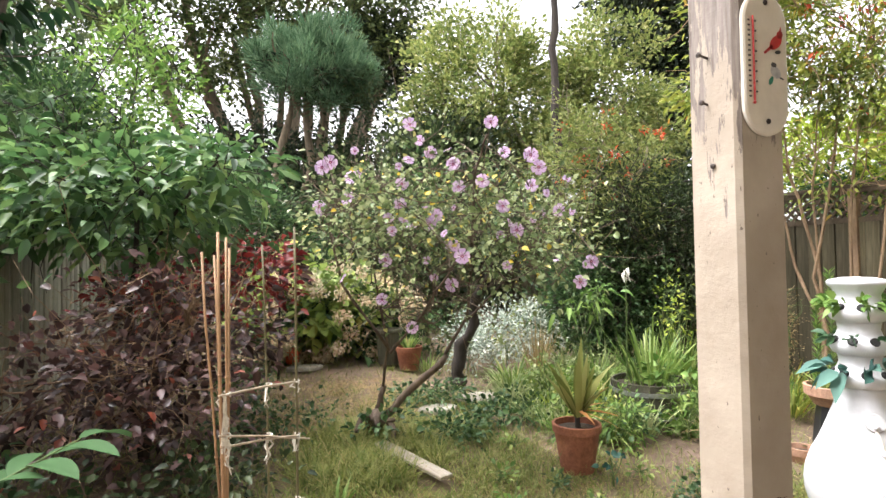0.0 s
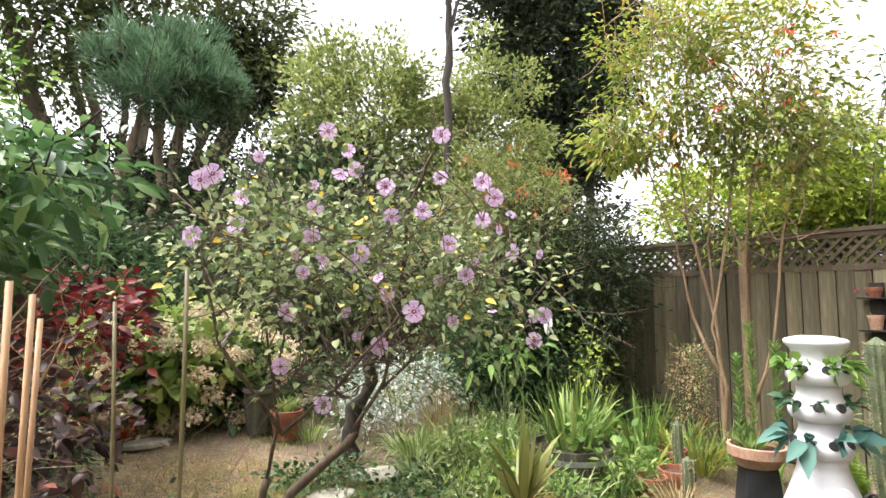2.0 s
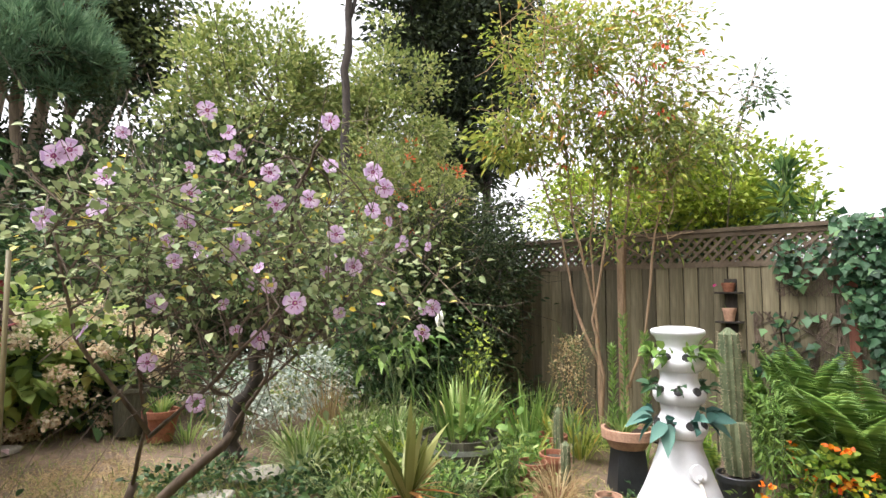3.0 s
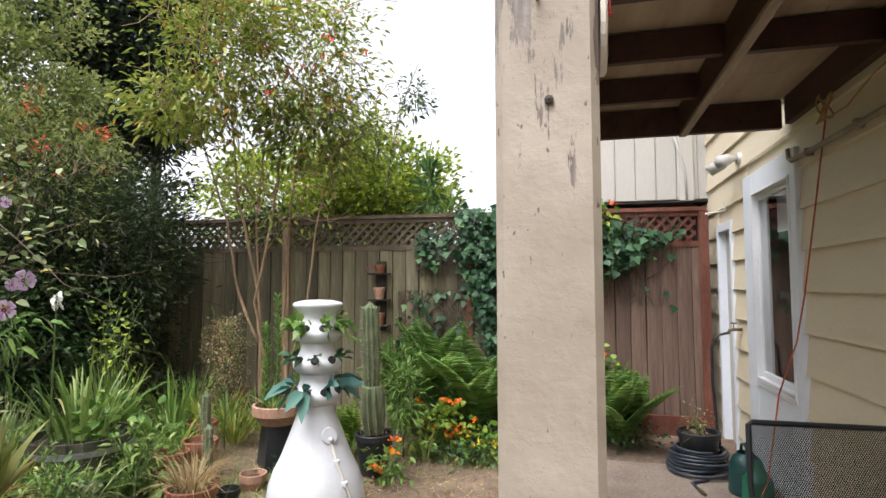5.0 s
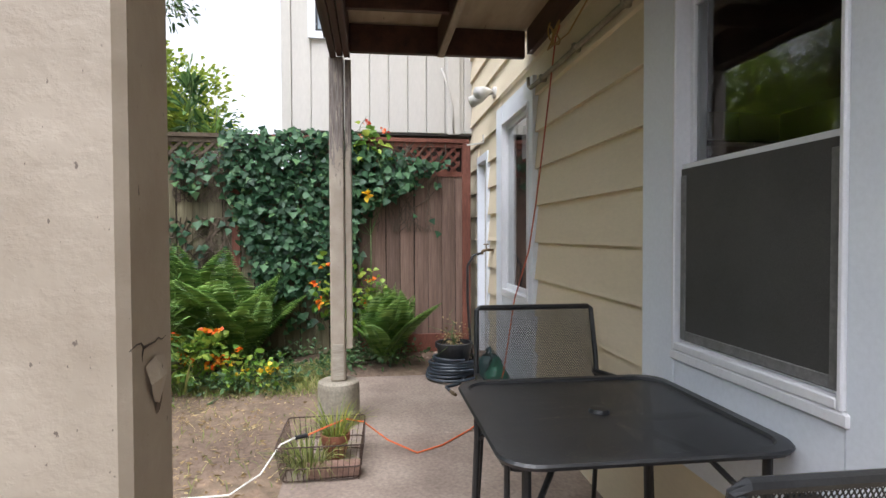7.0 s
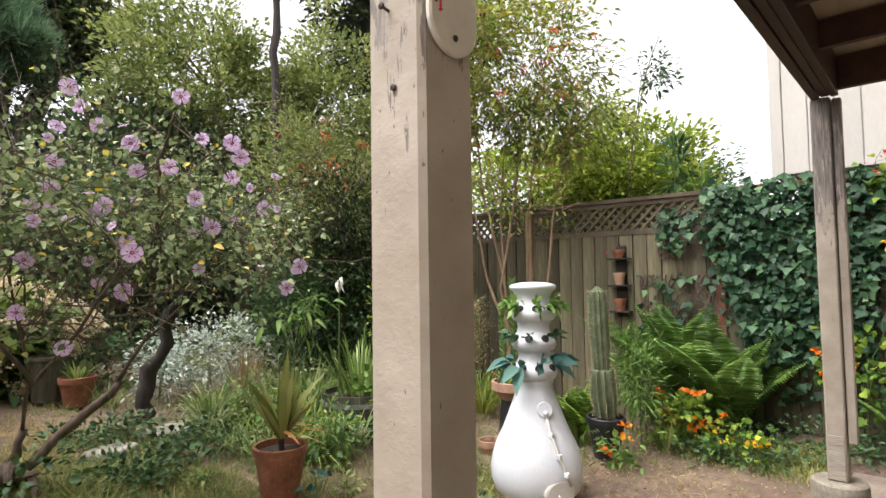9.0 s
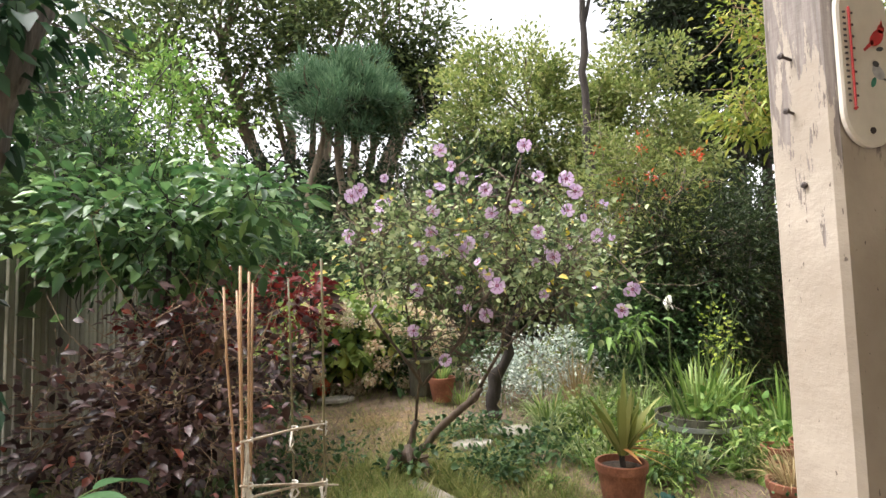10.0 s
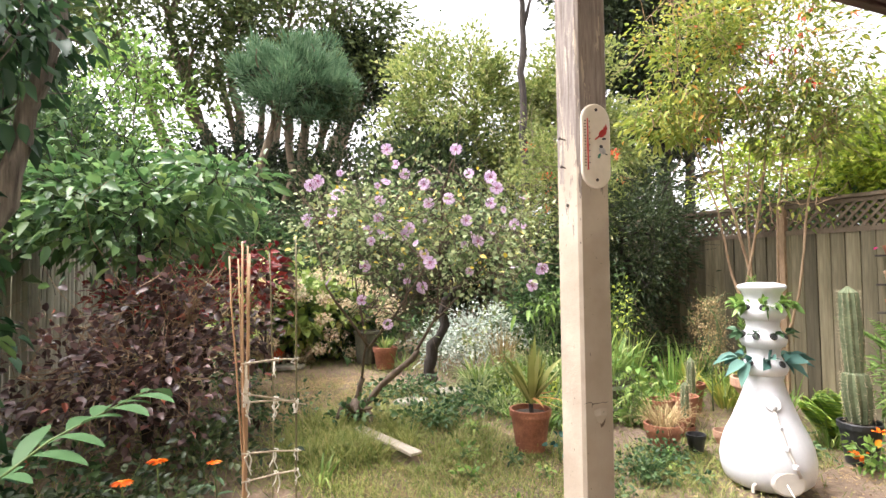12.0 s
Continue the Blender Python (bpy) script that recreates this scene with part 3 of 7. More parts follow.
def openings_at(z0, z1):
    holes = []
    for x0, x1, a, b in ((0.45, 1.74, 0.47, 2.62), (3.34, 4.47, 0.12, 2.42), (4.93, 5.5, 0.0, 2.14), (-1.36, -0.44, 0.0, 2.14)):
        if z1 > a and z0 < b:
            holes.append((x0, x1))
    return sorted(holes)


house = tagged(new("house_wall"), "cream painted lap siding house wall", "wall", kind="structure")
core = Build()
for x0, x1, z0, z1 in ((-8, -1.36, -0.1, 6), (-1.36, -0.44, 2.14, 6), (-0.44, 0.45, -0.1, 6), (0.45, 1.74, -0.1, 0.47), (0.45, 1.74, 2.62, 6), (1.74, 3.34, -0.1, 6),
                       (3.34, 4.47, -0.1, 0.12), (3.34, 4.47, 2.42, 6), (4.47, 4.93, -0.1, 6), (4.93, 5.5, 2.14, 6), (5.5, 9, -0.1, 6)):
    core.box((x0, -0.16, z0), (x1, -0.022, z1))
part("sheathing", core, SIDING, house)
for k in range(0, 24):
    z0, z1 = Z0 + k * PITCH, Z0 + (k + 1) * PITCH
    runs, x = [], -8.0
    for a, b in openings_at(z0 + 0.03, z1 - 0.03) + [(9.0, 9.0)]:
        if a - x > 0.02:
            runs.append((x, a))
        x = b
    for a, b in runs:
        s = Build()
        s.add([(a, 0.014, z0), (b, 0.014, z0), (b, -0.022, z0), (a, -0.022, z0), (a, -0.014, z1 + 0.004), (b, -0.014, z1 + 0.004), (b, -0.022, z1 + 0.004), (a, -0.022, z1 + 0.004),
               (a, 0.011, z0 + 0.02), (b, 0.011, z0 + 0.02)],
              [(0, 1, 9, 8), (8, 9, 5, 4), (3, 2, 1, 0), (2, 3, 7, 6), (4, 5, 6, 7), (0, 8, 4, 7, 3), (1, 2, 6, 5, 9)])
        part("siding_board", s, SIDING, house)
roof = structure("house_roof", Build().box((-8.3, -6.5, 6.0), (9.3, 0.5, 6.25), 0.02), DECK_STAIN, "plain dark house eaves", "roof")
shell = Build()
shell.box((-8, -6.2, -0.1), (9, -6.05, 6)).box((-8, -6.05, -0.1), (-7.85, -0.16, 6)).box((8.85, -6.05, -0.1), (9, -0.16, 6))
structure("house_back_walls", shell, SIDING, "plain cream painted house walls", "wall")
# room surfaces coloured dark, so the indoor dimness sits in their colour
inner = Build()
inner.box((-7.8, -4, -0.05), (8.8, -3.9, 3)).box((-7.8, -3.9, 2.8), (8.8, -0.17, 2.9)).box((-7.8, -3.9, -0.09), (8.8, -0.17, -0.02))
structure("room_walls", inner, ROOM, "room behind the windows, its dimness put into dark walls", "wall")


def window(name, x0, x1, z0, z1, glass, label, sashes):
    """Wide flat white casing, vinyl frame, sashes and panes. glass: x0, x1, z0, z1 of the frame's inside."""
    g0, g1, h0, h1 = glass
    w = thing(name, (0, 0, 0), label, "window", kind="structure")
    cas = Build()
    cas.box((g1, -0.03, z0), (x1, 0.032, z1), 0.004).box((x0, -0.03, z0), (g0, 0.032, z1), 0.004)
    cas.box((g0, -0.03, h1), (g1, 0.030, z1), 0.004).box((g0, -0.03, z0), (g1, 0.029, h0 - 0.05), 0.004)
    part("casing", cas, TRIM, w, "flat white painted board casing")
    part("window_sill", Build().box((g0 - 0.015, -0.05, h0 - 0.05), (g1 + 0.015, 0.04, h0 - 0.012), 0.006), VINYL, w)
    fr = Build()
    t = 0.018
    fr.box((g0, -0.09, h0 - 0.012), (g0 + t, 0.042, h1), 0.004).box((g1 - t, -0.09, h0 - 0.012), (g1, 0.042, h1), 0.004)
    fr.box((g0 + t, -0.09, h1 - t), (g1 - t, 0.042, h1), 0.004).box((g0 + t, -0.09, h0 - 0.012), (g1 - t, 0.042, h0 + t), 0.004)
    part("window_frame", fr, VINYL, w)
    for s0, s1, y, screen in sashes:
        sa = Build()
        a, b = g0 + t, g1 - t
        sa.box((a, y - 0.02, s0), (a + 0.022, y + 0.012, s1), 0.003).box((b - 0.022, y - 0.02, s0), (b, y + 0.012, s1), 0.003)
        sa.box((a + 0.022, y - 0.02, s0), (b - 0.022, y + 0.012, s0 + 0.04), 0.003).box((a + 0.022, y - 0.02, s1 - 0.04), (b - 0.022, y + 0.012, s1), 0.003)
        sash = part("sash", sa, VINYL, w)
        p = part("pane", Build().box((a + 0.022, y - 0.008, s0 + 0.04), (b - 0.022, y - 0.003, s1 - 0.04)), GLASS, sash)
        p.visible_shadow = False
        if screen:
            part("insect_screen", Build().box((a + 0.01, y + 0.016, s0 + 0.01), (b - 0.01, y + 0.019, s1 - 0.02)), SCREEN, sash, "dark grey insect screen")
            ring = Build().box((a + 0.012, y + 0.012, s0 + 0.012), (a + 0.042, y + 0.024, s1 - 0.045), 0.003).box((b - 0.042, y + 0.012, s0 + 0.012), (b - 0.012, y + 0.024, s1 - 0.045), 0.003)
            ring.box((a + 0.042, y + 0.012, s0 + 0.012), (b - 0.042, y + 0.023, s0 + 0.045), 0.003)
            part("screen_frame", ring, SCREEN_FRAME, sash, "grey metal screen frame")
    return w


window("window_1", 0.45, 1.74, 0.47, 2.62, (0.735, 1.497, 0.895, 2.195), "white double-hung window with a screened lower sash", ((0.913, 1.565, 0.0, True), (1.53, 2.177, -0.03, False)))
window("window_2", 3.34, 4.47, 0.12, 2.42, (3.44, 4.24, 0.84, 2.26), "white single window in a flat white casing", ((0.86, 2.242, -0.01, False),))
part("blind", Build().box((3.5, -0.14, 1.95), (4.18, -0.13, 2.22)), VINYL, bpy.data.objects["window_2"], "white roller blind")

side_door = thing("door_2", (0, 0, 0), "closed flat cream side door in white casing", "door", kind="structure")
part("door_leaf", Build().box((4.99, -0.1, 0.02), (5.44, -0.06, 2.06), 0.004), NEIGHBOUR, side_door)
part("casing", Build().box((4.93, -0.1, 0), (4.99, 0.02, 2.14), 0.004).box((5.44, -0.1, 0), (5.5, 0.012, 2.14), 0.004).box((4.99, -0.1, 2.06), (5.44, 0.016, 2.14), 0.004), TRIM, side_door)

back_door = thing("door_1", (0, 0, 0), "open white screen door folded out over the patio", "door", kind="structure")
part("casing", Build().box((-1.36, -0.16, 0), (-1.29, 0.02, 2.14), 0.004).box((-0.51, -0.16, 0), (-0.44, 0.02, 2.14), 0.004).box((-1.29, -0.16, 2.07), (-0.51, 0.02, 2.14), 0.004), TRIM, back_door)
leaf_turn = Matrix.Translation((-1.31, 0.03, 0)) @ Matrix.Rotation(radians(-14), 4, "Z")
part("door_leaf", Build().box((-0.018, 0, 0.03), (0.018, 0.1, 2.04), 0.004).box((-0.018, 0.72, 0.03), (0.018, 0.82, 2.04), 0.004).box((-0.018, 0.1, 1.93), (0.018, 0.72, 2.04), 0.004)
     .box((-0.018, 0.1, 0.03), (0.018, 0.72, 0.3), 0.004).box((-0.003, 0.1, 0.3), (0.003, 0.72, 1.93)), VINYL, back_door, at=leaf_turn)
structure("floor", Build().box((-7.8, -3.9, -0.02), (8.8, -0.16, 0.0)), ROOM, "plain indoor floor coloured dark for the dim room", "floor")

# ---- deck overhead ----
DX0, DX1, DZ = -0.12, 3.47, 2.56
deck = tagged(new("deck"), "brown stained raised deck seen from below", "deck", kind="structure")
for y0, y1, zb in ((1.285, 1.325, 0.0), (1.33, 1.372, 0.006), (1.377, 1.42, -0.004)):
    part("beam", Build().box((DX0, y0, DZ - 0.03 + zb), (DX1, y1, DZ + 0.2), 0.004), DECK_STAIN, deck)
part("rim_joist", Build().box((DX1 - 0.05, 0.06, DZ + 0.0), (DX1 - 0.002, 1.284, DZ + 0.19), 0.004), DECK_STAIN, deck)
part("ledger", Build().box((DX0, 0.006, DZ + 0.02), (DX1 - 0.06, 0.05, DZ + 0.2), 0.004), DECK_STAIN, deck)
part("joist", Build().box((DX0, 0.64, DZ + 0.0), (DX1 - 0.052, 0.682, DZ + 0.19), 0.004), DECK_STAIN, deck)
part("joist_edge", Build().box((DX0, 0.638, DZ - 0.022), (DX1 - 0.052, 0.684, DZ - 0.001), 0.003), DECK_PALE, deck, "pale unstained joist edge")
for i, x in enumerate(np.arange(DX1 - 0.66, DX0, -0.62)):
    part("blocking", Build().box((x, 0.684, DZ + 0.05), (x + 0.04, 1.284, DZ + 0.19), 0.003), DECK_STAIN, deck)
    part("blocking", Build().box((x - 0.62, 0.051, DZ + 0.05), (x - 0.58, 0.638, DZ + 0.19), 0.003), DECK_STAIN, deck)
for x in np.arange(DX0, DX1 - 0.1, 0.61):
    part("deck_panel", Build().box((x, 0.006, DZ + 0.201), (min(x + 0.606, DX1), 1.44, DZ + 0.225), 0.002), PLYWOOD, deck)
part("ceiling_fascia", Build().box((DX0, 1.44, DZ + 0.1), (DX1, 1.46, DZ + 0.26), 0.003), DECK_STAIN, deck)


def post(x0, label, z0):
    p = thing("post", (x0, 1.328, 0), label, "post", "deck posts")
    part("shaft", Build().box((0, 0, z0), (0.1, 0.1, DZ - 0.027), 0.008), POST_PAINT, p)
    return p


near_post = post(0.0, "peeling tan painted wooden deck post", 0.03)
for y, z, ln in ((0.055, 1.914, 0.02), (0.057, 1.838, 0.014), (0.047, 1.734, 0.004)):
    n = part("nail", Build().lathe(((0.0, 0.002), (0.0045, 0.0), (0.0045, -0.003), (0.002, -0.004), (0.002, -0.03)), 8), NAIL, near_post, "bent rusty nail", at=Matrix.Translation((-ln, y, z)) @ Matrix.Rotation(radians(-80), 4, "Y"))
far_post = post(3.455, "split grey and tan wooden deck post", 0.3)
part("strip", Build().box((0.02, -0.05, 0.52), (0.085, -0.006, DZ - 0.04), 0.004), POST_PAINT, far_post)
part("bare_patch", Build().box((-0.003, 0.012, 0.31), (0.004, 0.088, 0.56), 0.002).box((0.012, -0.003, 0.31), (0.088, 0.004, 0.5), 0.002), PLANK, far_post, "grey bare wood where paint has worn off")
foot = thing("concrete_pier", (3.505, 1.378, 0), "round grey concrete pier under the post", "pier")
part("pier_body", Build().lathe(((0, -0.05), (0.145, -0.05), (0.145, 0.26), (0.14, 0.29), (0.125, 0.3), (0, 0.3)), 32), PIER, foot, smooth=False)
near_foot = thing("concrete_pier", (0.05, 1.378, 0), "round grey concrete pier under the post", "pier")
part("pier_body", Build().lathe(((0, -0.05), (0.16, -0.05), (0.16, 0.02), (0.15, 0.03), (0, 0.03)), 32), PIER, near_foot)

# ---- fences and neighbours ----
def fence_x(y):
    return 5.523 - 0.0295 * y


def top_z(y):
    return 2.337 + 0.0015 * y


side_fence = tagged(new("fence"), "weathered board fence with a lattice top", "fence", kind="structure")
board_meshes = []
for k in range(5):
    r = random.Random(k)
    b = Build()
    w = 0.142
    b.box((-0.011, -w / 2, 0), (0.011, w / 2, 1.0), 0.003)
    board_meshes.append(b.mesh("board", FENCE_WOOD))
red_mesh = Build().box((-0.011, -0.071, 0), (0.011, 0.071, 1.0), 0.003).mesh("gate_board", FENCE_RED)
y, i = 0.17, 0
rnd = random.Random(4)
while y < 12.5:
    x = fence_x(y) + rnd.uniform(-0.004, 0.004)
    z0, z1 = ground_z(x, y) - 0.02, top_z(y) - 0.36
    ob = part("board", red_mesh if y < 1.3 else board_meshes[i % 5], None, side_fence, at=Matrix.Translation((x, y, z0)) @ Matrix.Rotation(rnd.uniform(-0.006, 0.006), 4, "X") @ Matrix.Diagonal((1, 1, z1 - z0, 1)))
    y += 0.149
    i += 1


# single sheet for the overlapping boards; its dark colour carries the gaps' shade
part("backing", Build().add([(fence_x(yy) + dx, yy, zz) for yy in (0.12, 12.5) for zz in (0.02, top_z(yy) - 0.37) for dx in (0.016, 0.028)], [(0, 1, 3, 2), (4, 6, 7, 5), (0, 4, 5, 1), (2, 3, 7, 6), (0, 2, 6, 4), (1, 5, 7, 3)]), BARK_DARK_AND_SHADE, side_fence, "one sheet for overlapping boards, coloured dark for gap shade")


def lattice(y0, y1, mat, parent):
    """Crossed slats between two rails."""
    h, w = 0.29, 0.03
    for s, off in ((1, 0.008), (-1, -0.008)):
        n = int((y1 - y0 + h) / 0.105)
        for k in range(n + 1):
            a = y0 - h + k * 0.105 if s > 0 else y0 + k * 0.105
            ya, yb = a, a + s * h
            if s < 0:
                ya, yb = a, a - h
            lo, hi = max(min(ya, yb), y0), min(max(ya, yb), y1)
            if hi - lo < 0.03:
                continue
            t0, t1 = ((lo - ya) / (yb - ya), (hi - ya) / (yb - ya))
            pa, pb = (lo, t0), (hi, t1)
            b = Build()
            q = []
            for yy, t in (pa, pb):
                zz = top_z(yy) - 0.355 + 0.29 * t
                for dz in (-w / 2 * 1.4, w / 2 * 1.4):
                    for dx in (-0.004, 0.004):
                        q.append((fence_x(yy) + off + dx, yy, zz + dz))
            b.add(q, [(0, 1, 3, 2), (4, 6, 7, 5), (0, 4, 5, 1), (2, 3, 7, 6), (0, 2, 6, 4), (1, 5, 7, 3)])
            part("lattice_slat", b, mat, parent)


lattice(0.2, 1.22, FENCE_FRAME, side_fence)
lattice(1.3, 2.45, FENCE_CAP, side_fence)
lattice(2.55, 4.6, FENCE_CAP, side_fence)
lattice(4.72, 6.9, FENCE_CAP, side_fence)


def rail(name, y0, y1, dz0, dz1, th, mat):
    b = Build()
    q = [(fence_x(yy) + dx, yy, top_z(yy) + dz) for yy in (y0, y1) for dz in (dz0, dz1) for dx in (-th, th)]
    b.add(q, [(0, 1, 3, 2), (4, 6, 7, 5), (0, 4, 5, 1), (2, 3, 7, 6), (0, 2, 6, 4), (1, 5, 7, 3)])
    part(name, b, mat, side_fence)


for a, b, m in ((0.1, 1.25, FENCE_FRAME), (1.255, 2.5, FENCE_FRAME), (2.505, 12.5, FENCE_CAP)):
    rail("cap_rail", a, b, -0.04, 0.0, 0.045, m)
    rail("top_rail", a, b, -0.09, -0.042, 0.02, m)
    rail("lower_rail", a, b, -0.4, -0.345, 0.022, m)
for yy, m, w in ((0.13, FENCE_FRAME, 0.045), (2.5, FENCE_FRAME, 0.04), (4.66, BARK_PALE, 0.045), (6.95, FENCE_CAP, 0.045), (9.2, FENCE_CAP, 0.045)):
    part("fence_post", Build().box((fence_x(yy) - 0.045, yy - w, ground_z(5.4, yy) - 0.02), (fence_x(yy) + 0.04, yy + w, top_z(yy) - 0.043), 0.005), m, side_fence)
part("kick_board", Build().box((fence_x(0.6) - 0.05, 0.18, 0.06), (fence_x(0.6) - 0.014, 1.25, 0.26), 0.004), FENCE_FRAME, side_fence, "red-brown kick board")

left_fence = tagged(new("left_fence"), "grey weathered board fence overgrown with ivy", "fence", kind="structure")
y = 0.6
while y < 12.5:
    x = -2.42 + 0.03 * (y - 5) + rnd.uniform(-0.012, 0.012)
    z0 = ground_z(x, y) - 0.02
    h = (1.5 if y > 5.6 else 1.62) + rnd.uniform(-0.03, 0.03)
    bd = Build().box((-0.01, -0.055, 0), (0.01, 0.055, h), 0.003)
    part("board", bd, FENCE_GREY, left_fence, at=Matrix.Translation((x, y, z0)) @ Matrix.Rotation(rnd.uniform(-0.012, 0.012), 4, "X"))
    y += 0.128
for zz in (0.55, 1.5):
    part("rail", Build().box((-2.5, 0.5, zz), (-2.46, 5.5, zz + 0.08), 0.004), FENCE_GREY, left_fence)
brace = thing("wooden_prop", (-2.2, 4.6, 0), "grey wooden prop leaning on the fence", "prop")
part("stick", Build().tube(((-0.08, 0.25, 0.95), (0.12, -0.1, 0.3)), 0.035, 6), FENCE_GREY, brace)
end_fence = structure("far_boundary", Build().box((-14, 15.0, 0), (22, 15.1, 2.2)), FENCE_CAP, "dark wooden boundary at the garden's end", "fence")

neighbour = thing("neighbour_house", (5.92, 0, 0), "tall pale vertical-board house overhanging the fence", "house")
part("wall", Build().box((0.02, -5.5, 2.47), (5, 2.08, 5.7)), NEIGHBOUR, neighbour)
plank_mesh = Build().box((-0.02, -0.1045, 2.47), (0.018, 0.1045, 5.7), 0.008).mesh("siding_board", NEIGHBOUR)
for k in range(26):
    part("siding_board", plank_mesh, None, neighbour, at=Matrix.Translation((0, 1.9 - 0.2135 * k, 0)))
part("corner_board", Build().box((-0.034, 2.008, 2.455), (0.08, 2.115, 5.7), 0.006), NEIGHBOUR, neighbour)
part("corner_board", Build().box((-0.045, 0.13, 2.455), (-0.021, 0.28, 5.7), 0.006), NEIGHBOUR, neighbour)
part("downpipe", Build().tube(((-0.06, 0.34, 3.2), (-0.05, 0.26, 2.95), (-0.055, 0.22, 2.75), (-0.055, 0.21, 2.47)), 0.012, 7), NEIGHBOUR, neighbour, smooth=True)
# near-black soffit and lower wall: the overhang's shadow is put into their colour
part("soffit_board", Build().box((-0.03, -5.5, 2.44), (0.4, 2.08, 2.454), 0.003), BARK_DARK_AND_SHADE, neighbour, "soffit coloured dark for the overhang's shade")
part("lower_wall", Build().box((0.3, -5.5, 0), (4.8, 1.95, 2.44)), BARK_DARK_AND_SHADE, neighbour, "lower wall with the overhang's shadow in its colour")
nw = part("window", Build().box((-0.06, 1.2, 3.48), (-0.022, 1.82, 3.56), 0.004).box((-0.06, 1.74, 3.56), (-0.022, 1.82, 4.75), 0.004).box((-0.06, 1.2, 3.56), (-0.022, 1.28, 4.75), 0.004).box((-0.06, 1.28, 4.67), (-0.022, 1.74, 4.75), 0.004), TRIM, neighbour)
part("frame", Build().box((-0.05, 1.28, 3.56), (-0.024, 1.305, 4.67)).box((-0.05, 1.715, 3.56), (-0.024, 1.74, 4.67)).box((-0.05, 1.305, 3.56), (-0.024, 1.715, 3.585)), BLACK_PLASTIC, nw, "dark window frame")
part("pane", Build().box((-0.04, 1.305, 3.585), (-0.026, 1.715, 4.67)), BLUE_WINDOW, nw)
part("roof", Build().box((-0.3, -5.7, 5.7), (5.2, 2.4, 5.85), 0.01), DECK_STAIN, neighbour)
far_house = thing("far_house", (6.5, 30, 0), "pale far house half hidden by trees", "house")
part("wall", Build().box((-4, 0, 0), (3, 6, 6.3)), FAR_ROOF, far_house)
part("roof", Build().add([(-4.4, -0.4, 6.3), (3.4, -0.4, 6.3), (3.4, 6.4, 6.3), (-4.4, 6.4, 6.3), (-4.4, 3, 8.2), (3.4, 3, 8.2)], [(0, 1, 5, 4), (3, 4, 5, 2), (0, 4, 3), (1, 2, 5), (0, 3, 2, 1)]), FAR_ROOF, far_house)

# ---- background trees ----
plant("cypress_tree", (0.6, 18.3, 0.5), "tall many-stemmed cypress with open dark crown", "tree",
      [(((-0.6 + 0.35 * k, 0, 0), (-1.6 + 0.62 * k, 0.1, 2.4), (-2.5 + 0.95 * k, -0.2, 5.0), (-4.2 + 1.65 * k, 0, 8.5)), 0.34, 0.09) for k in range(6)] +
      [(((-0.2 + 0.3 * k, 0.5, 0), (-0.7 + 0.55 * k, 0.4, 2.4), (-1.3 + 0.75 * k, 0.6, 4.6), (-2.6 + 1.3 * k, 0.5, 8.0)), 0.26, 0.07) for k in range(6)],
      [dict(c=(-2.4, 18, 9.0), r=(2.8, 1.5, 2.6), n=84, per=100, size=0.42, leaf=0.2, ratio=0.5, mat=LEAF_CYPRESS_MID, limbs=26, flat=0.5),
       dict(c=(1.8, 17.6, 9.6), r=(3.2, 1.5, 2.4), n=96, per=100, size=0.42, leaf=0.2, ratio=0.5, mat=LEAF_CYPRESS_MID, limbs=26, flat=0.5),
       dict(c=(3.2, 18.5, 8.2), r=(1.6, 1.2, 1.3), n=60, per=110, size=0.4, leaf=0.2, ratio=0.5, mat=LEAF_CYPRESS_AND_SHADE, limbs=12, flat=0.5)], BARK_CYPRESS, 11)
plant("pine_tree", (1.9, 13.9, 0.5), "blue-green pine with a dense domed crown", "tree",
      [(((0, 0, 0), (-0.5, 0, 2.0), (-0.7, 0, 3.6), (-0.6, 0, 5.4)), 0.12, 0.07), (((0.2, 0.2, 0), (0.3, 0, 2.4), (-0.3, 0.1, 4.2), (0.2, 0, 5.3)), 0.10, 0.05), (((-1.6, 0.3, 0), (-1.9, 0, 2.4), (-1.5, 0.1, 4.0), (-1.2, 0, 5.4)), 0.15, 0.06),
       (((-1.2, 0.1, 0), (-1.35, 0, 1.8), (-0.9, 0.1, 3.4), (-1.0, 0, 5.4)), 0.15, 0.06)],
      [dict(c=(1.1, 13.7, 6.05), r=(1.38, 1.2, 0.98), n=120, per=110, size=0.1, leaf=0.27, ratio=0.09, mat=LEAF_PINE, limbs=30, up=0.95, shell=0.6, droop=0.02, floor=5.2, flat=0.9),
       # added inner crown in darker leaf colour paints the shade inside the dome
       dict(c=(1.1, 13.8, 6.0), r=(0.9, 0.8, 0.6), n=30, per=50, size=0.22, leaf=0.16, ratio=0.3, mat=LEAF_CYPRESS_AND_SHADE, limbs=4, floor=5.4)], BARK_CYPRESS, 12)
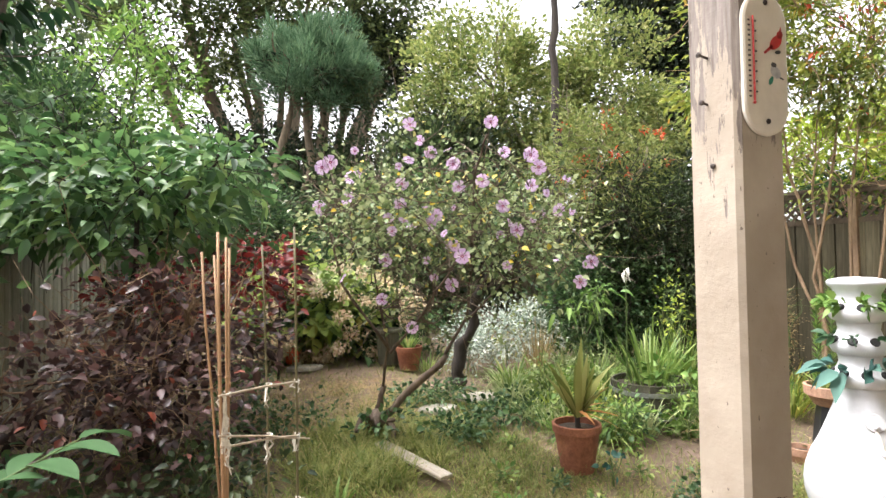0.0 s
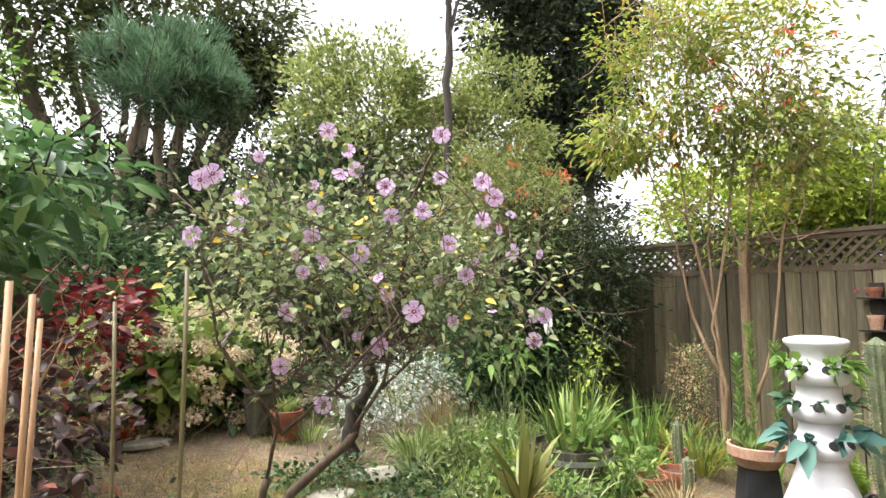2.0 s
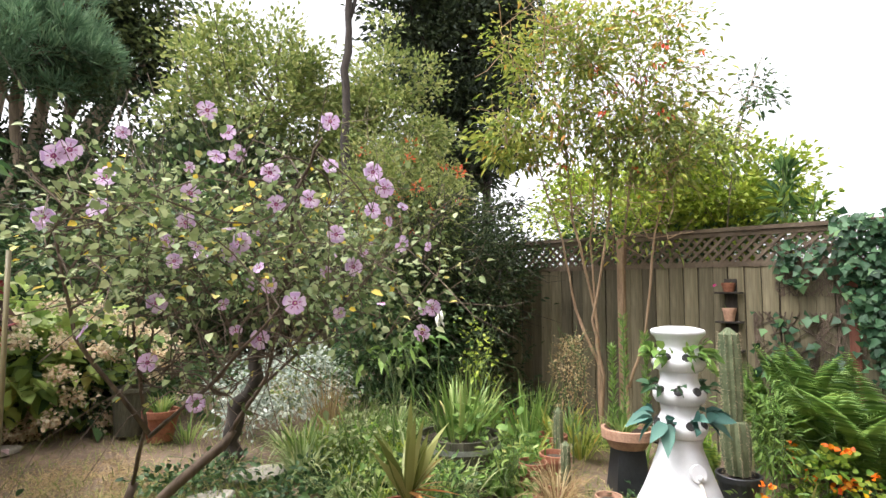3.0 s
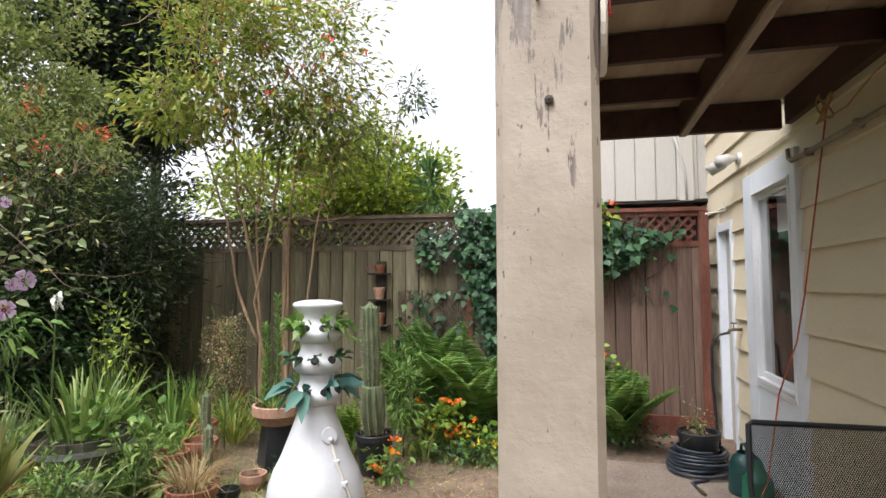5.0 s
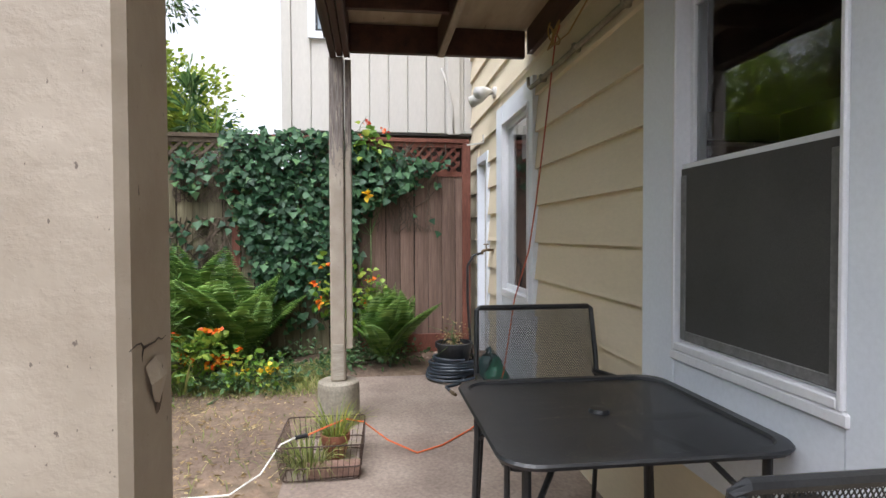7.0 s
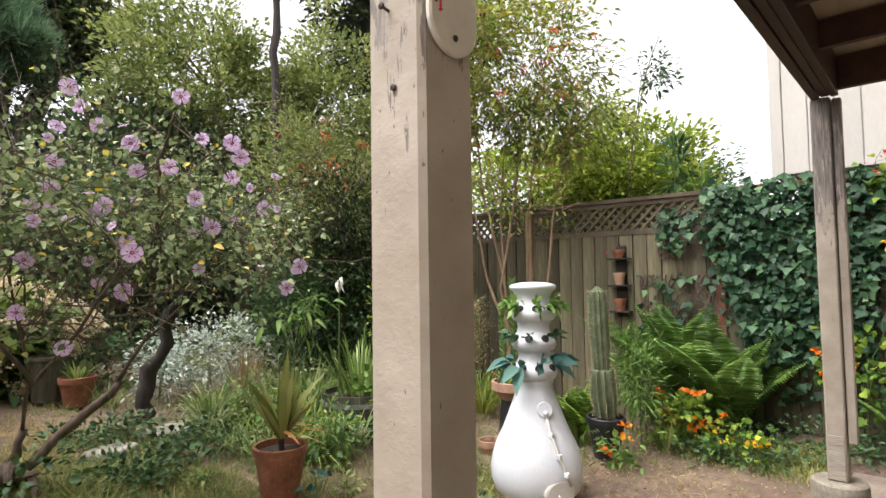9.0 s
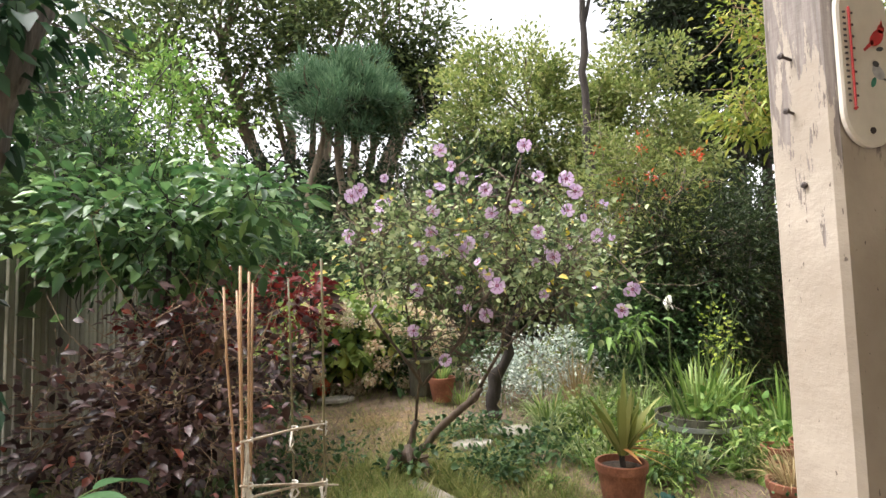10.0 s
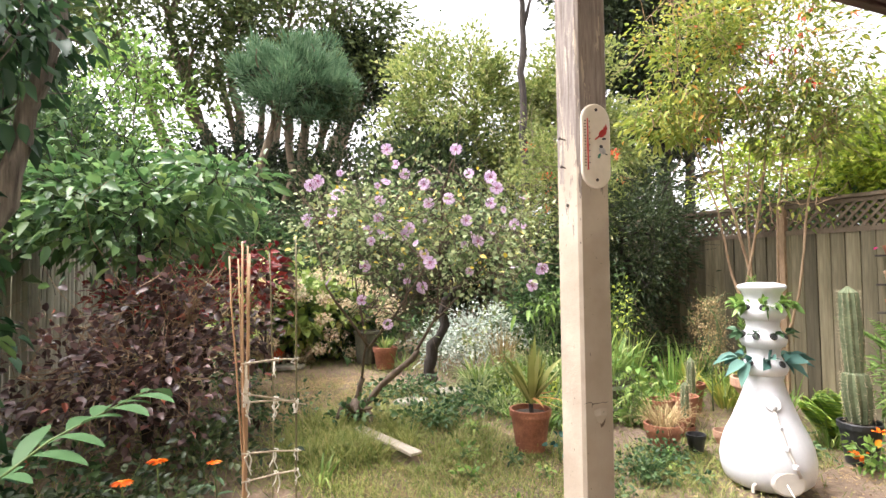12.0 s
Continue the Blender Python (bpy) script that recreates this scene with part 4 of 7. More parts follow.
plant("pale_green_tree", (5.2, 11.2, 0.5), "broad pale green tree with dense small leaves", "tree",
      [(((0, 0, 0), (-0.2, -0.2, 2.2), (-0.8, -0.3, 4.2)), 0.16, 0.06), (((0.1, 0, 0), (0.5, -0.2, 2.2), (1.0, -0.3, 4.4)), 0.14, 0.06)],
      [dict(c=(4.2, 11.0, 4.6), r=(1.7, 1.3, 2.1), n=130, per=140, size=0.19, leaf=0.11, ratio=0.55, mat=LEAF_OLIVE, limbs=18, twigs=60),
       dict(c=(6.5, 10.3, 4.7), r=(1.3, 1.2, 2.0), n=100, per=140, size=0.19, leaf=0.11, ratio=0.55, mat=LEAF_OLIVE, limbs=14, twigs=60)], TWIG, 13)
plant("slender_tree", (4.12, 8.35, 0.5), "slender mossy trunk rising through the shrubs", "tree",
      [(((0, 0, 0), (0.02, 0, 2.5), (-0.03, 0, 4.2), (0.0, 0, 5.4), (-0.15, 0, 6.4), (-0.5, 0, 7.4)), 0.085, 0.03), (((0, 0, 5.3), (0.3, 0, 6.2), (0.7, 0, 7.2)), 0.035, 0.012)],
      [dict(c=(4.2, 8.4, 7.6), r=(1.1, 0.7, 0.7), n=40, per=40, size=0.2, leaf=0.07, ratio=0.35, mat=LEAF_DARK, limbs=14, twigs=30)], BARK_DARK_AND_SHADE, 14)
plant("dark_cypress", (11.8, 13.0, 0.3), "tall black-green cypress with layered branches", "tree",
      [(((0, 0, 0), (0.0, 0, 4), (0.2, 0, 8), (0.2, 0, 12)), 0.32, 0.1), (((0.9, 0.2, 0), (1.1, 0, 4), (1.5, 0, 9)), 0.22, 0.08), (((-0.9, 0.2, 0), (-0.7, 0, 4), (-1.0, 0, 9)), 0.2, 0.08)],
      [dict(c=(11.6, 12.8, 10.0), r=(3.3, 1.8, 3.6), n=230, per=110, size=0.4, leaf=0.22, ratio=0.45, mat=LEAF_CYPRESS_AND_SHADE, limbs=40, flat=0.35, shell=0.2),
       dict(c=(11.6, 13.2, 5.8), r=(2.7, 1.3, 1.8), n=60, per=90, size=0.38, leaf=0.22, ratio=0.45, mat=LEAF_CYPRESS_AND_SHADE, limbs=30, flat=0.3, shell=0.3)], BARK_DARK_AND_SHADE, 15)
plant("lime_shrub", (6.95, 4.4, 0.2), "bright yellow-green shrub behind the fence", "shrub",
      [(((0, 0, 0), (0, 0, 1.5), (0.2, -0.1, 2.8)), 0.07, 0.03)],
      [dict(c=(6.95, 4.15, 3.0), r=(0.8, 0.85, 0.75), n=170, per=50, size=0.13, leaf=0.085, ratio=0.62, mat=LEAF_LIME, limbs=16, up=0.4, twigs=30),
       dict(c=(7.3, 5.7, 2.9), r=(0.9, 1.2, 0.8), n=150, per=46, size=0.14, leaf=0.09, ratio=0.62, mat=LEAF_LIME, limbs=10, up=0.4),
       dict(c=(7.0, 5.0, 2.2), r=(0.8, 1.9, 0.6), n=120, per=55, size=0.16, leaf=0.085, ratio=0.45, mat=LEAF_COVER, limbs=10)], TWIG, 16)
plant("tall_leafy_shoot", (6.36, 3.2, 0.2), "upright green shoot with long pointed leaves", "shrub",
      [(((0, 0, 0), (0, 0, 1.8), (0.02, 0.03, 3.1)), 0.02, 0.008), (((0.1, -0.2, 0), (0.1, -0.22, 1.8), (0.1, -0.26, 2.65)), 0.02, 0.008)],
      [dict(c=(6.38, 3.22, 2.75), r=(0.06, 0.06, 0.48), n=34, per=3, size=0.03, leaf=0.2, ratio=0.26, mat=LEAF_CHERRY, limbs=2, up=0.55, simple=False),
       dict(c=(6.44, 2.97, 2.45), r=(0.1, 0.14, 0.3), n=30, per=4, size=0.05, leaf=0.15, ratio=0.28, mat=LEAF_FERN, limbs=2, up=0.5, simple=False)], STEM, 17)
plant("slender_sapling", (6.4, 3.6, 0.2), "bare slender sapling with a tuft of grey-green leaves", "tree",
      [(((0, 0, 0), (0.05, 0.3, 1.8), (0.0, 0.15, 3.0), (-0.03, -0.05, 3.8), (-0.05, -0.25, 4.25)), 0.016, 0.004), (((0.0, 0.1, 3.3), (-0.02, 0.0, 3.8), (0.0, 0.08, 4.1)), 0.006, 0.003)],
      [dict(c=(6.37, 3.45, 3.98), r=(0.16, 0.24, 0.3), n=26, per=6, size=0.06, leaf=0.085, ratio=0.45, mat=LEAF_COVER, limbs=10, twigs=24, droop=0.3, simple=False)], TWIG, 19, twig_r=0.003)
plant("distant_tree", (22, 9.5, 0), "rounded grey-green tree far behind the fence", "tree",
      [(((0, 0, 0), (0, 0, 3), (0, 0, 5)), 0.2, 0.08)],
      [dict(c=(22, 9.0, 5.3), r=(2.0, 2.4, 1.2), n=90, per=60, size=0.3, leaf=0.22, mat=LEAF_COVER, limbs=10)], BARK, 18)

# dense screen of shrubs along the garden's end and sides
for k, (cx, cy, cz, rx, ry, rz, mt) in enumerate(((-4.5, 11.5, 3.0, 2.2, 1.2, 2.6, LEAF_DARK), (-1.2, 13.6, 2.2, 1.9, 0.9, 1.6, LEAF_DARK), (2.8, 13.2, 2.9, 2.1, 0.9, 2.3, LEAF_DARK), (5.4, 12.8, 2.6, 2.0, 0.9, 2.4, LEAF_DARK), (0.9, 19.8, 3.6, 3.2, 0.8, 2.0, LEAF_DARK),
                                                  (3.0, 10.2, 2.6, 1.1, 0.8, 1.5, LEAF_DARK), (8.2, 10.8, 2.4, 1.9, 1.2, 1.6, LEAF_DARK), (-3.9, 7.6, 2.6, 1.2, 1.6, 2.2, LEAF_COVER), (-5.2, 15.5, 7.0, 2.6, 1.6, 3.6, LEAF_CYPRESS_MID), (0.3, 16.3, 4.0, 2.3, 0.7, 1.5, LEAF_CYPRESS_AND_SHADE))):
    plant("evergreen_shrub", (cx, cy, 0.4), "dense dark evergreen shrub at the boundary", "shrub", [(((0, 0, 0), (0, 0, cz * 0.6), (0, 0, cz)), 0.08, 0.03)],
          [dict(c=(cx, cy, cz), r=(rx, ry, rz), n=190, per=60, size=0.28, leaf=0.14, ratio=0.5, mat=mt, limbs=12, floor=0.3)], BARK_DARK_AND_SHADE, 30 + k, "background shrubs")

# ---- middle garden ----
plant("viney_thicket", (0.2, 9.6, 0.5), "tangled green thicket with small pale bells", "shrub", [(((0, 0, 0), (0, 0, 1.2)), 0.05, 0.02)],
      [dict(c=(-0.6, 9.4, 1.7), r=(1.6, 0.8, 1.1), n=160, per=60, size=0.17, leaf=0.09, ratio=0.45, mat=LEAF_COVER, limbs=12, twigs=60),
       dict(c=(1.6, 9.2, 1.6), r=(1.2, 0.7, 1.1), n=110, per=60, size=0.17, leaf=0.09, ratio=0.45, mat=LEAF_DARK, limbs=12, twigs=40),
       dict(c=(-0.4, 9.0, 1.9), r=(1.6, 0.5, 0.9), n=40, per=1, size=0.1, leaf=0.08, ratio=0.5, mat=PETAL_WHITE, limbs=1, up=-1.0)], TWIG, 40)
plant("bottlebrush_shrub", (3.7, 6.9, 0.3), "tall olive shrub dotted with scarlet flowers", "shrub", [(((0, 0, 0), (0, 0, 1.2), (-0.1, -0.2, 2.4)), 0.05, 0.02), (((0.1, 0, 0), (0.5, 0, 1.4), (0.7, -0.3, 2.8)), 0.04, 0.015)],
      [dict(c=(3.55, 6.6, 2.55), r=(0.85, 0.6, 0.95), n=150, per=45, size=0.14, leaf=0.075, ratio=0.25, mat=LEAF_OLIVE, limbs=14, twigs=70),
       dict(c=(3.6, 6.4, 2.9), r=(0.8, 0.6, 0.7), n=24, per=9, size=0.03, leaf=0.06, ratio=0.3, mat=PETAL_RED, limbs=1)], TWIG, 41)
plant("dark_shrub", (4.3, 6.4, 0.1), "large dark bronze-green shrub against the fence", "shrub", [(((0, 0, 0), (0, 0, 1.0), (0.1, -0.2, 2.2)), 0.06, 0.02), (((0.1, 0, 0), (-0.5, 0, 1.2), (-0.7, -0.3, 2.0)), 0.05, 0.02)],
      [dict(c=(4.35, 6.3, 1.9), r=(1.15, 0.75, 0.85), n=230, per=55, size=0.16, leaf=0.075, ratio=0.35, mat=LEAF_DARK, limbs=24, twigs=160),
       dict(c=(3.5, 6.5, 1.2), r=(0.75, 0.6, 0.7), n=110, per=55, size=0.15, leaf=0.075, ratio=0.45, mat=LEAF_COVER, limbs=14, twigs=30),
       dict(c=(4.6, 6.6, 0.9), r=(0.9, 0.6, 0.8), n=90, per=55, size=0.18, leaf=0.08, ratio=0.35, mat=LEAF_DARK, limbs=10)], BARK_DARK_AND_SHADE, 42)
abutilon = plant("flowering_maple", (4.95, 4.72, 0.08), "yellowing multi-stemmed shrub with orange bell flowers", "tree",
      [(((0, 0, 0), (0.02, 0.02, 0.8), (0.1, 0.1, 1.4), (-0.1, 0.25, 2.4), (-0.2, 0.3, 3.4)), 0.026, 0.01), (((0.02, 0, 0), (0.0, -0.02, 0.7), (-0.05, 0.05, 1.3), (0.05, -0.1, 2.3), (0.1, -0.2, 3.4)), 0.026, 0.01),
       (((0.05, -0.3, 0), (0.05, -0.28, 0.6), (0.1, -0.2, 1.0), (0.1, -0.25, 2.2), (0.2, -0.45, 3.6)), 0.022, 0.009), (((0.05, -0.3, 0.6), (0.05, -0.5, 1.2), (0.1, -0.6, 2.2), (0.2, -0.8, 3.0)), 0.017, 0.007),
       (((0.02, 0.02, 0.8), (0.0, 0.3, 1.4), (0.0, 0.45, 2.2), (-0.2, 0.7, 3.2)), 0.018, 0.008), (((0.1, 0.1, 1.4), (0.1, 0.15, 2.2), (0.2, 0.1, 3.3)), 0.015, 0.007)],
      [dict(c=(4.4, 4.85, 4.0), r=(0.62, 0.7, 0.95), n=120, per=30, size=0.13, leaf=0.075, ratio=0.42, mat=LEAF_YELLOW, limbs=20, twigs=90, droop=0.35, simple=False),
       dict(c=(4.9, 4.2, 3.95), r=(0.55, 0.72, 0.95), n=120, per=30, size=0.13, leaf=0.075, ratio=0.42, mat=LEAF_YELLOW, limbs=20, twigs=90, droop=0.35, simple=False),
       dict(c=(5.0, 4.0, 3.2), r=(0.5, 0.7, 0.4), n=60, per=26, size=0.12, leaf=0.075, ratio=0.45, mat=LEAF_OLIVE, limbs=10, twigs=40, droop=0.35, simple=False),
       dict(c=(4.5, 5.5, 3.45), r=(0.4, 0.4, 0.35), n=26, per=26, size=0.12, leaf=0.1, ratio=0.45, mat=LEAF_YELLOW, limbs=8, twigs=20, droop=0.35, simple=False),
       dict(c=(4.9, 4.5, 2.65), r=(0.3, 0.85, 0.6), n=40, per=12, size=0.12, leaf=0.07, ratio=0.42, mat=LEAF_YELLOW, limbs=14, twigs=60, droop=0.35, simple=False),
       dict(c=(4.85, 4.6, 3.8), r=(0.6, 1.0, 0.8), n=36, per=5, size=0.015, leaf=0.065, ratio=0.5, mat=PETAL_RED, limbs=1, up=-1.2)], BARK_PALE, 43)
plant("cherry_shrub", (-1.5, 5.75, 0.3), "spreading shrub with large glossy green leaves", "shrub", [(((0, 0, 0), (0, 0, 1.0), (0.1, -0.1, 1.9)), 0.035, 0.015), (((0, 0, 0.8), (-0.4, 0.1, 1.6), (-0.7, 0.0, 2.2)), 0.02, 0.008), (((0, 0, 1.2), (0.5, -0.4, 1.9), (0.95, -0.8, 2.35)), 0.016, 0.005)],
      [dict(c=(-1.55, 5.65, 2.15), r=(0.95, 0.6, 0.45), n=100, per=17, size=0.15, leaf=0.13, ratio=0.5, mat=LEAF_CHERRY, limbs=18, twigs=40, droop=0.35, simple=False),
       dict(c=(-0.75, 5.1, 2.35), r=(0.35, 0.35, 0.2), n=22, per=10, size=0.1, leaf=0.13, ratio=0.45, mat=LEAF_CHERRY, limbs=6, twigs=12, droop=0.4, simple=False),
       dict(c=(-1.75, 6.9, 3.2), r=(0.55, 0.5, 0.9), n=90, per=26, size=0.16, leaf=0.09, ratio=0.4, mat=LEAF_FERN, limbs=14, twigs=40),
       dict(c=(-2.1, 6.2, 2.6), r=(0.6, 0.5, 0.6), n=60, per=40, size=0.15, leaf=0.09, ratio=0.45, mat=LEAF_COVER, limbs=10, twigs=30)], BARK_DARK_AND_SHADE, 44)
plant("smoke_bush", (-1.3, 5.0, 0.28), "purple-leaved smoke bush with bare twigs", "shrub", [(((0, 0, 0), (0.05, 0, 0.4), (0.3, -0.1, 0.9)), 0.03, 0.012), (((0, 0, 0), (-0.1, 0, 0.5), (-0.4, -0.1, 0.9)), 0.025, 0.01)],
      [dict(c=(-1.1, 4.9, 1.14), r=(0.66, 0.5, 0.46), n=105, per=11, size=0.13, leaf=0.075, ratio=0.66, mat=LEAF_PURPLE, limbs=24, twigs=110, simple=False, droop=0.25, shell=0.3),
       dict(c=(-1.75, 4.75, 0.82), r=(0.42, 0.4, 0.4), n=50, per=11, size=0.13, leaf=0.075, ratio=0.66, mat=LEAF_PURPLE, limbs=12, twigs=60, simple=False, droop=0.25),
       dict(c=(-1.25, 4.55, 0.72), r=(0.5, 0.4, 0.4), n=50, per=11, size=0.13, leaf=0.075, ratio=0.66, mat=LEAF_PURPLE, limbs=12, twigs=50, simple=False, droop=0.25),
       dict(c=(-1.0, 4.8, 1.4), r=(0.6, 0.4, 0.22), n=30, per=2, size=0.1, leaf=0.05, ratio=0.6, mat=LEAF_RED, limbs=8, twigs=40, simple=False, droop=0.25),
       dict(c=(-1.0, 6.3, 1.45), r=(0.9, 0.3, 0.3), n=50, per=18, size=0.12, leaf=0.08, ratio=0.6, mat=LEAF_RED, limbs=6, twigs=16, simple=False)], BARK_DARK_AND_SHADE, 45, twig_r=0.0028, twig_mat=BARK_PALE)
plant("hydrangea", (0.35, 7.6, 0.48), "oakleaf hydrangea with fading cream flower heads", "shrub", [(((0, 0, 0), (0, 0, 0.3), (0.1, -0.1, 0.6)), 0.02, 0.01)],
      [dict(c=(0.35, 7.55, 1.1), r=(0.95, 0.42, 0.48), n=110, per=10, size=0.12, leaf=0.16, ratio=0.75, mat=LEAF_HYDRANGEA, limbs=16, droop=0.3, simple=False),
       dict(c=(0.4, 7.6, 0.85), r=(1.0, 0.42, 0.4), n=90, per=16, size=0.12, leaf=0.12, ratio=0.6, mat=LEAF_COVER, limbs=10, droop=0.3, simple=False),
       dict(c=(0.35, 7.2, 1.0), r=(1.0, 0.4, 0.52), n=62, per=120, size=0.045, leaf=0.032, ratio=1.0, mat=PETAL_CREAM, limbs=4, shell=0.95)], STEM, 46)
plant("red_leaf_shrub", (-0.3, 6.7, 0.4), "slim shrub with large red and purple leaves", "shrub", [(((0, 0, 0), (0.02, 0, 0.7), (0.03, 0, 1.3)), 0.014, 0.008)],
      [dict(c=(-0.27, 6.68, 1.7), r=(0.14, 0.12, 0.12), n=7, per=4, size=0.05, leaf=0.17, ratio=0.6, mat=LEAF_RED, limbs=3, droop=0.4, simple=False),
       dict(c=(-0.27, 6.66, 1.5), r=(0.15, 0.12, 0.12), n=9, per=4, size=0.06, leaf=0.17, ratio=0.6, mat=LEAF_PURPLE, limbs=3, droop=0.4, simple=False)], BARK_DARK_AND_SHADE, 48)
plant("ivy_clad_tree", (-2.02, 3.5, 0.12), "leaning furrowed trunk wrapped in dark ivy", "tree",
      [(((0, 0, 0), (0.05, 0, 0.8), (0.16, -0.06, 1.5), (0.3, -0.08, 2.1), (0.42, -0.04, 2.7), (0.46, 0, 3.6)), 0.06, 0.04), (((0.1, -0.05, 1.2), (0.0, -0.1, 1.7), (-0.1, -0.1, 2.4)), 0.022, 0.014), (((0.03, 0, 0.9), (0.14, -0.1, 0.85), (0.2, -0.12, 1.0)), 0.022, 0.012)],
      [dict(c=(-1.98, 3.36, 1.7), r=(0.13, 0.12, 1.15), n=90, per=6, size=0.06, leaf=0.085, ratio=0.85, mat=LEAF_IVY, limbs=1, droop=0.6, simple=False),
       dict(c=(-2.26, 3.5, 1.5), r=(0.2, 0.25, 1.5), n=130, per=9, size=0.09, leaf=0.09, ratio=0.85, mat=LEAF_IVY, limbs=1, twigs=40, droop=0.6, simple=False, shell=0.8),
       dict(c=(-2.0, 3.45, 2.95), r=(0.5, 0.4, 0.6), n=90, per=11, size=0.11, leaf=0.085, ratio=0.8, mat=LEAF_IVY, limbs=2, twigs=60, droop=0.6, simple=False),
       dict(c=(-2.5, 3.9, 2.4), r=(0.35, 0.5, 1.2), n=90, per=24, size=0.15, leaf=0.1, ratio=0.7, mat=LEAF_DARK, limbs=1),
       dict(c=(-1.98, 3.3, 0.6), r=(0.2, 0.2, 0.4), n=34, per=7, size=0.08, leaf=0.085, ratio=0.8, mat=LEAF_IVY, limbs=1, droop=0.5, simple=False)], BARK_GREY, 47)

# ---- mallow and trained shrubs ----
def mallow_flower(rng, spread_a):
    """Five overlapping petals, each with a plum blotch at its base, and a pale column."""
    b = Build()
    for k in range(5):
        a = 2 * math.pi * k / 5 + rng.uniform(-0.12, 0.12)
        ca, sa = math.cos(a), math.sin(a)
        rows = []
        for r, w, z in ((0.003, 0.003, 0.0), (0.013, 0.009, 0.005), (0.036, 0.024, 0.012), (0.05, 0.027, 0.011), (0.057, 0.017, 0.007)):
            r, z = r * rng.uniform(0.95, 1.06), z * spread_a
            rows.append([(r * ca - s * w * sa, r * sa + s * w * ca, z + (abs(s) * 0.004) + (0.003 if k % 2 else 0)) for s in (-1, 0, 1)])
        for i in range(4):
            o = rows[i] + rows[i + 1]
            b.add(o, [(0, 1, 4, 3), (1, 2, 5, 4)], 1 if i == 0 else 0)
        vein = [(0.02 * ca - 0.004 * sa, 0.02 * sa + 0.004 * ca, 0.0085 * spread_a + 0.004), (0.02 * ca + 0.004 * sa, 0.02 * sa - 0.004 * ca, 0.0085 * spread_a + 0.004), (0.04 * ca, 0.04 * sa, 0.0125 * spread_a + 0.005)]
        b.add(vein, [(0, 1, 2)], 1)
    b.tube(((0, 0, 0), (0.001, 0, 0.012), (0.002, 0, 0.02)), (0.003, 0.004, 0.002), 6, 2)
    return b.mesh("flower", (PETAL_MALLOW, PETAL_EYE, PETAL_CREAM), True)


rng = np.random.default_rng(5)
MB = (0.28, 4.86, 0.25)
mallow = plant("tree_mallow", MB, "leggy tree mallow covered in mauve flowers", "shrub",
      [(((0, 0, 0), (-0.02, 0, 0.12), (0.0, -0.02, 0.22)), 0.06, 0.05), (((0.0, 0, 0.12), (0.25, -0.1, 0.38), (0.49, -0.23, 0.65)), 0.032, 0.025), (((0.47, -0.22, 0.63), (0.6, -0.38, 0.95), (0.5, -0.7, 1.4)), 0.014, 0.008), (((-0.02, 0, 0.15), (0.06, -0.02, 0.42)), 0.028, 0.022), (((0.05, -0.02, 0.4), (0.03, -0.25, 0.75), (-0.1, -0.4, 1.3)), 0.011, 0.007),
       (((0.6, -0.35, 0.9), (0.8, -0.6, 1.2), (1.0, -0.9, 1.6)), 0.01, 0.005), (((0.05, -0.25, 0.7), (-0.3, -0.3, 1.2), (-0.42, -0.35, 1.7)), 0.012, 0.006), (((0.5, -0.7, 1.4), (0.45, -0.9, 1.9), (0.42, -1.15, 2.1)), 0.012, 0.005), (((0.05, -0.25, 0.7), (0.1, -0.8, 1.0), (0.15, -1.3, 1.35)), 0.012, 0.005)],
      [dict(c=(0.5, 4.1, 1.88), r=(0.8, 0.5, 0.48), n=105, per=19, size=0.14, leaf=0.04, ratio=0.75, mat=LEAF_MALLOW, limbs=34, twigs=110, shell=0.25, simple=False),
       dict(c=(0.05, 4.4, 1.88), r=(0.4, 0.35, 0.4), n=42, per=17, size=0.13, leaf=0.04, ratio=0.75, mat=LEAF_MALLOW, limbs=18, twigs=55, shell=0.25, simple=False),
       dict(c=(1.0, 3.95, 1.75), r=(0.5, 0.4, 0.4), n=52, per=17, size=0.13, leaf=0.04, ratio=0.75, mat=LEAF_MALLOW, limbs=18, twigs=55, shell=0.25, simple=False),
       dict(c=(0.5, 4.2, 1.35), r=(0.4, 0.35, 0.2), n=16, per=10, size=0.12, leaf=0.04, ratio=0.75, mat=LEAF_MALLOW, limbs=10, twigs=60, shell=0.25, simple=False),
       dict(c=(0.3, 4.7, 0.42), r=(0.2, 0.15, 0.15), n=10, per=8, size=0.06, leaf=0.06, ratio=0.7, mat=LEAF_COVER, limbs=3, simple=False)], BARK, 50, twig_r=0.003)
shapes = [mallow_flower(random.Random(k), (1.0, 0.4, 1.6, 0.8)[k]) for k in range(4)]
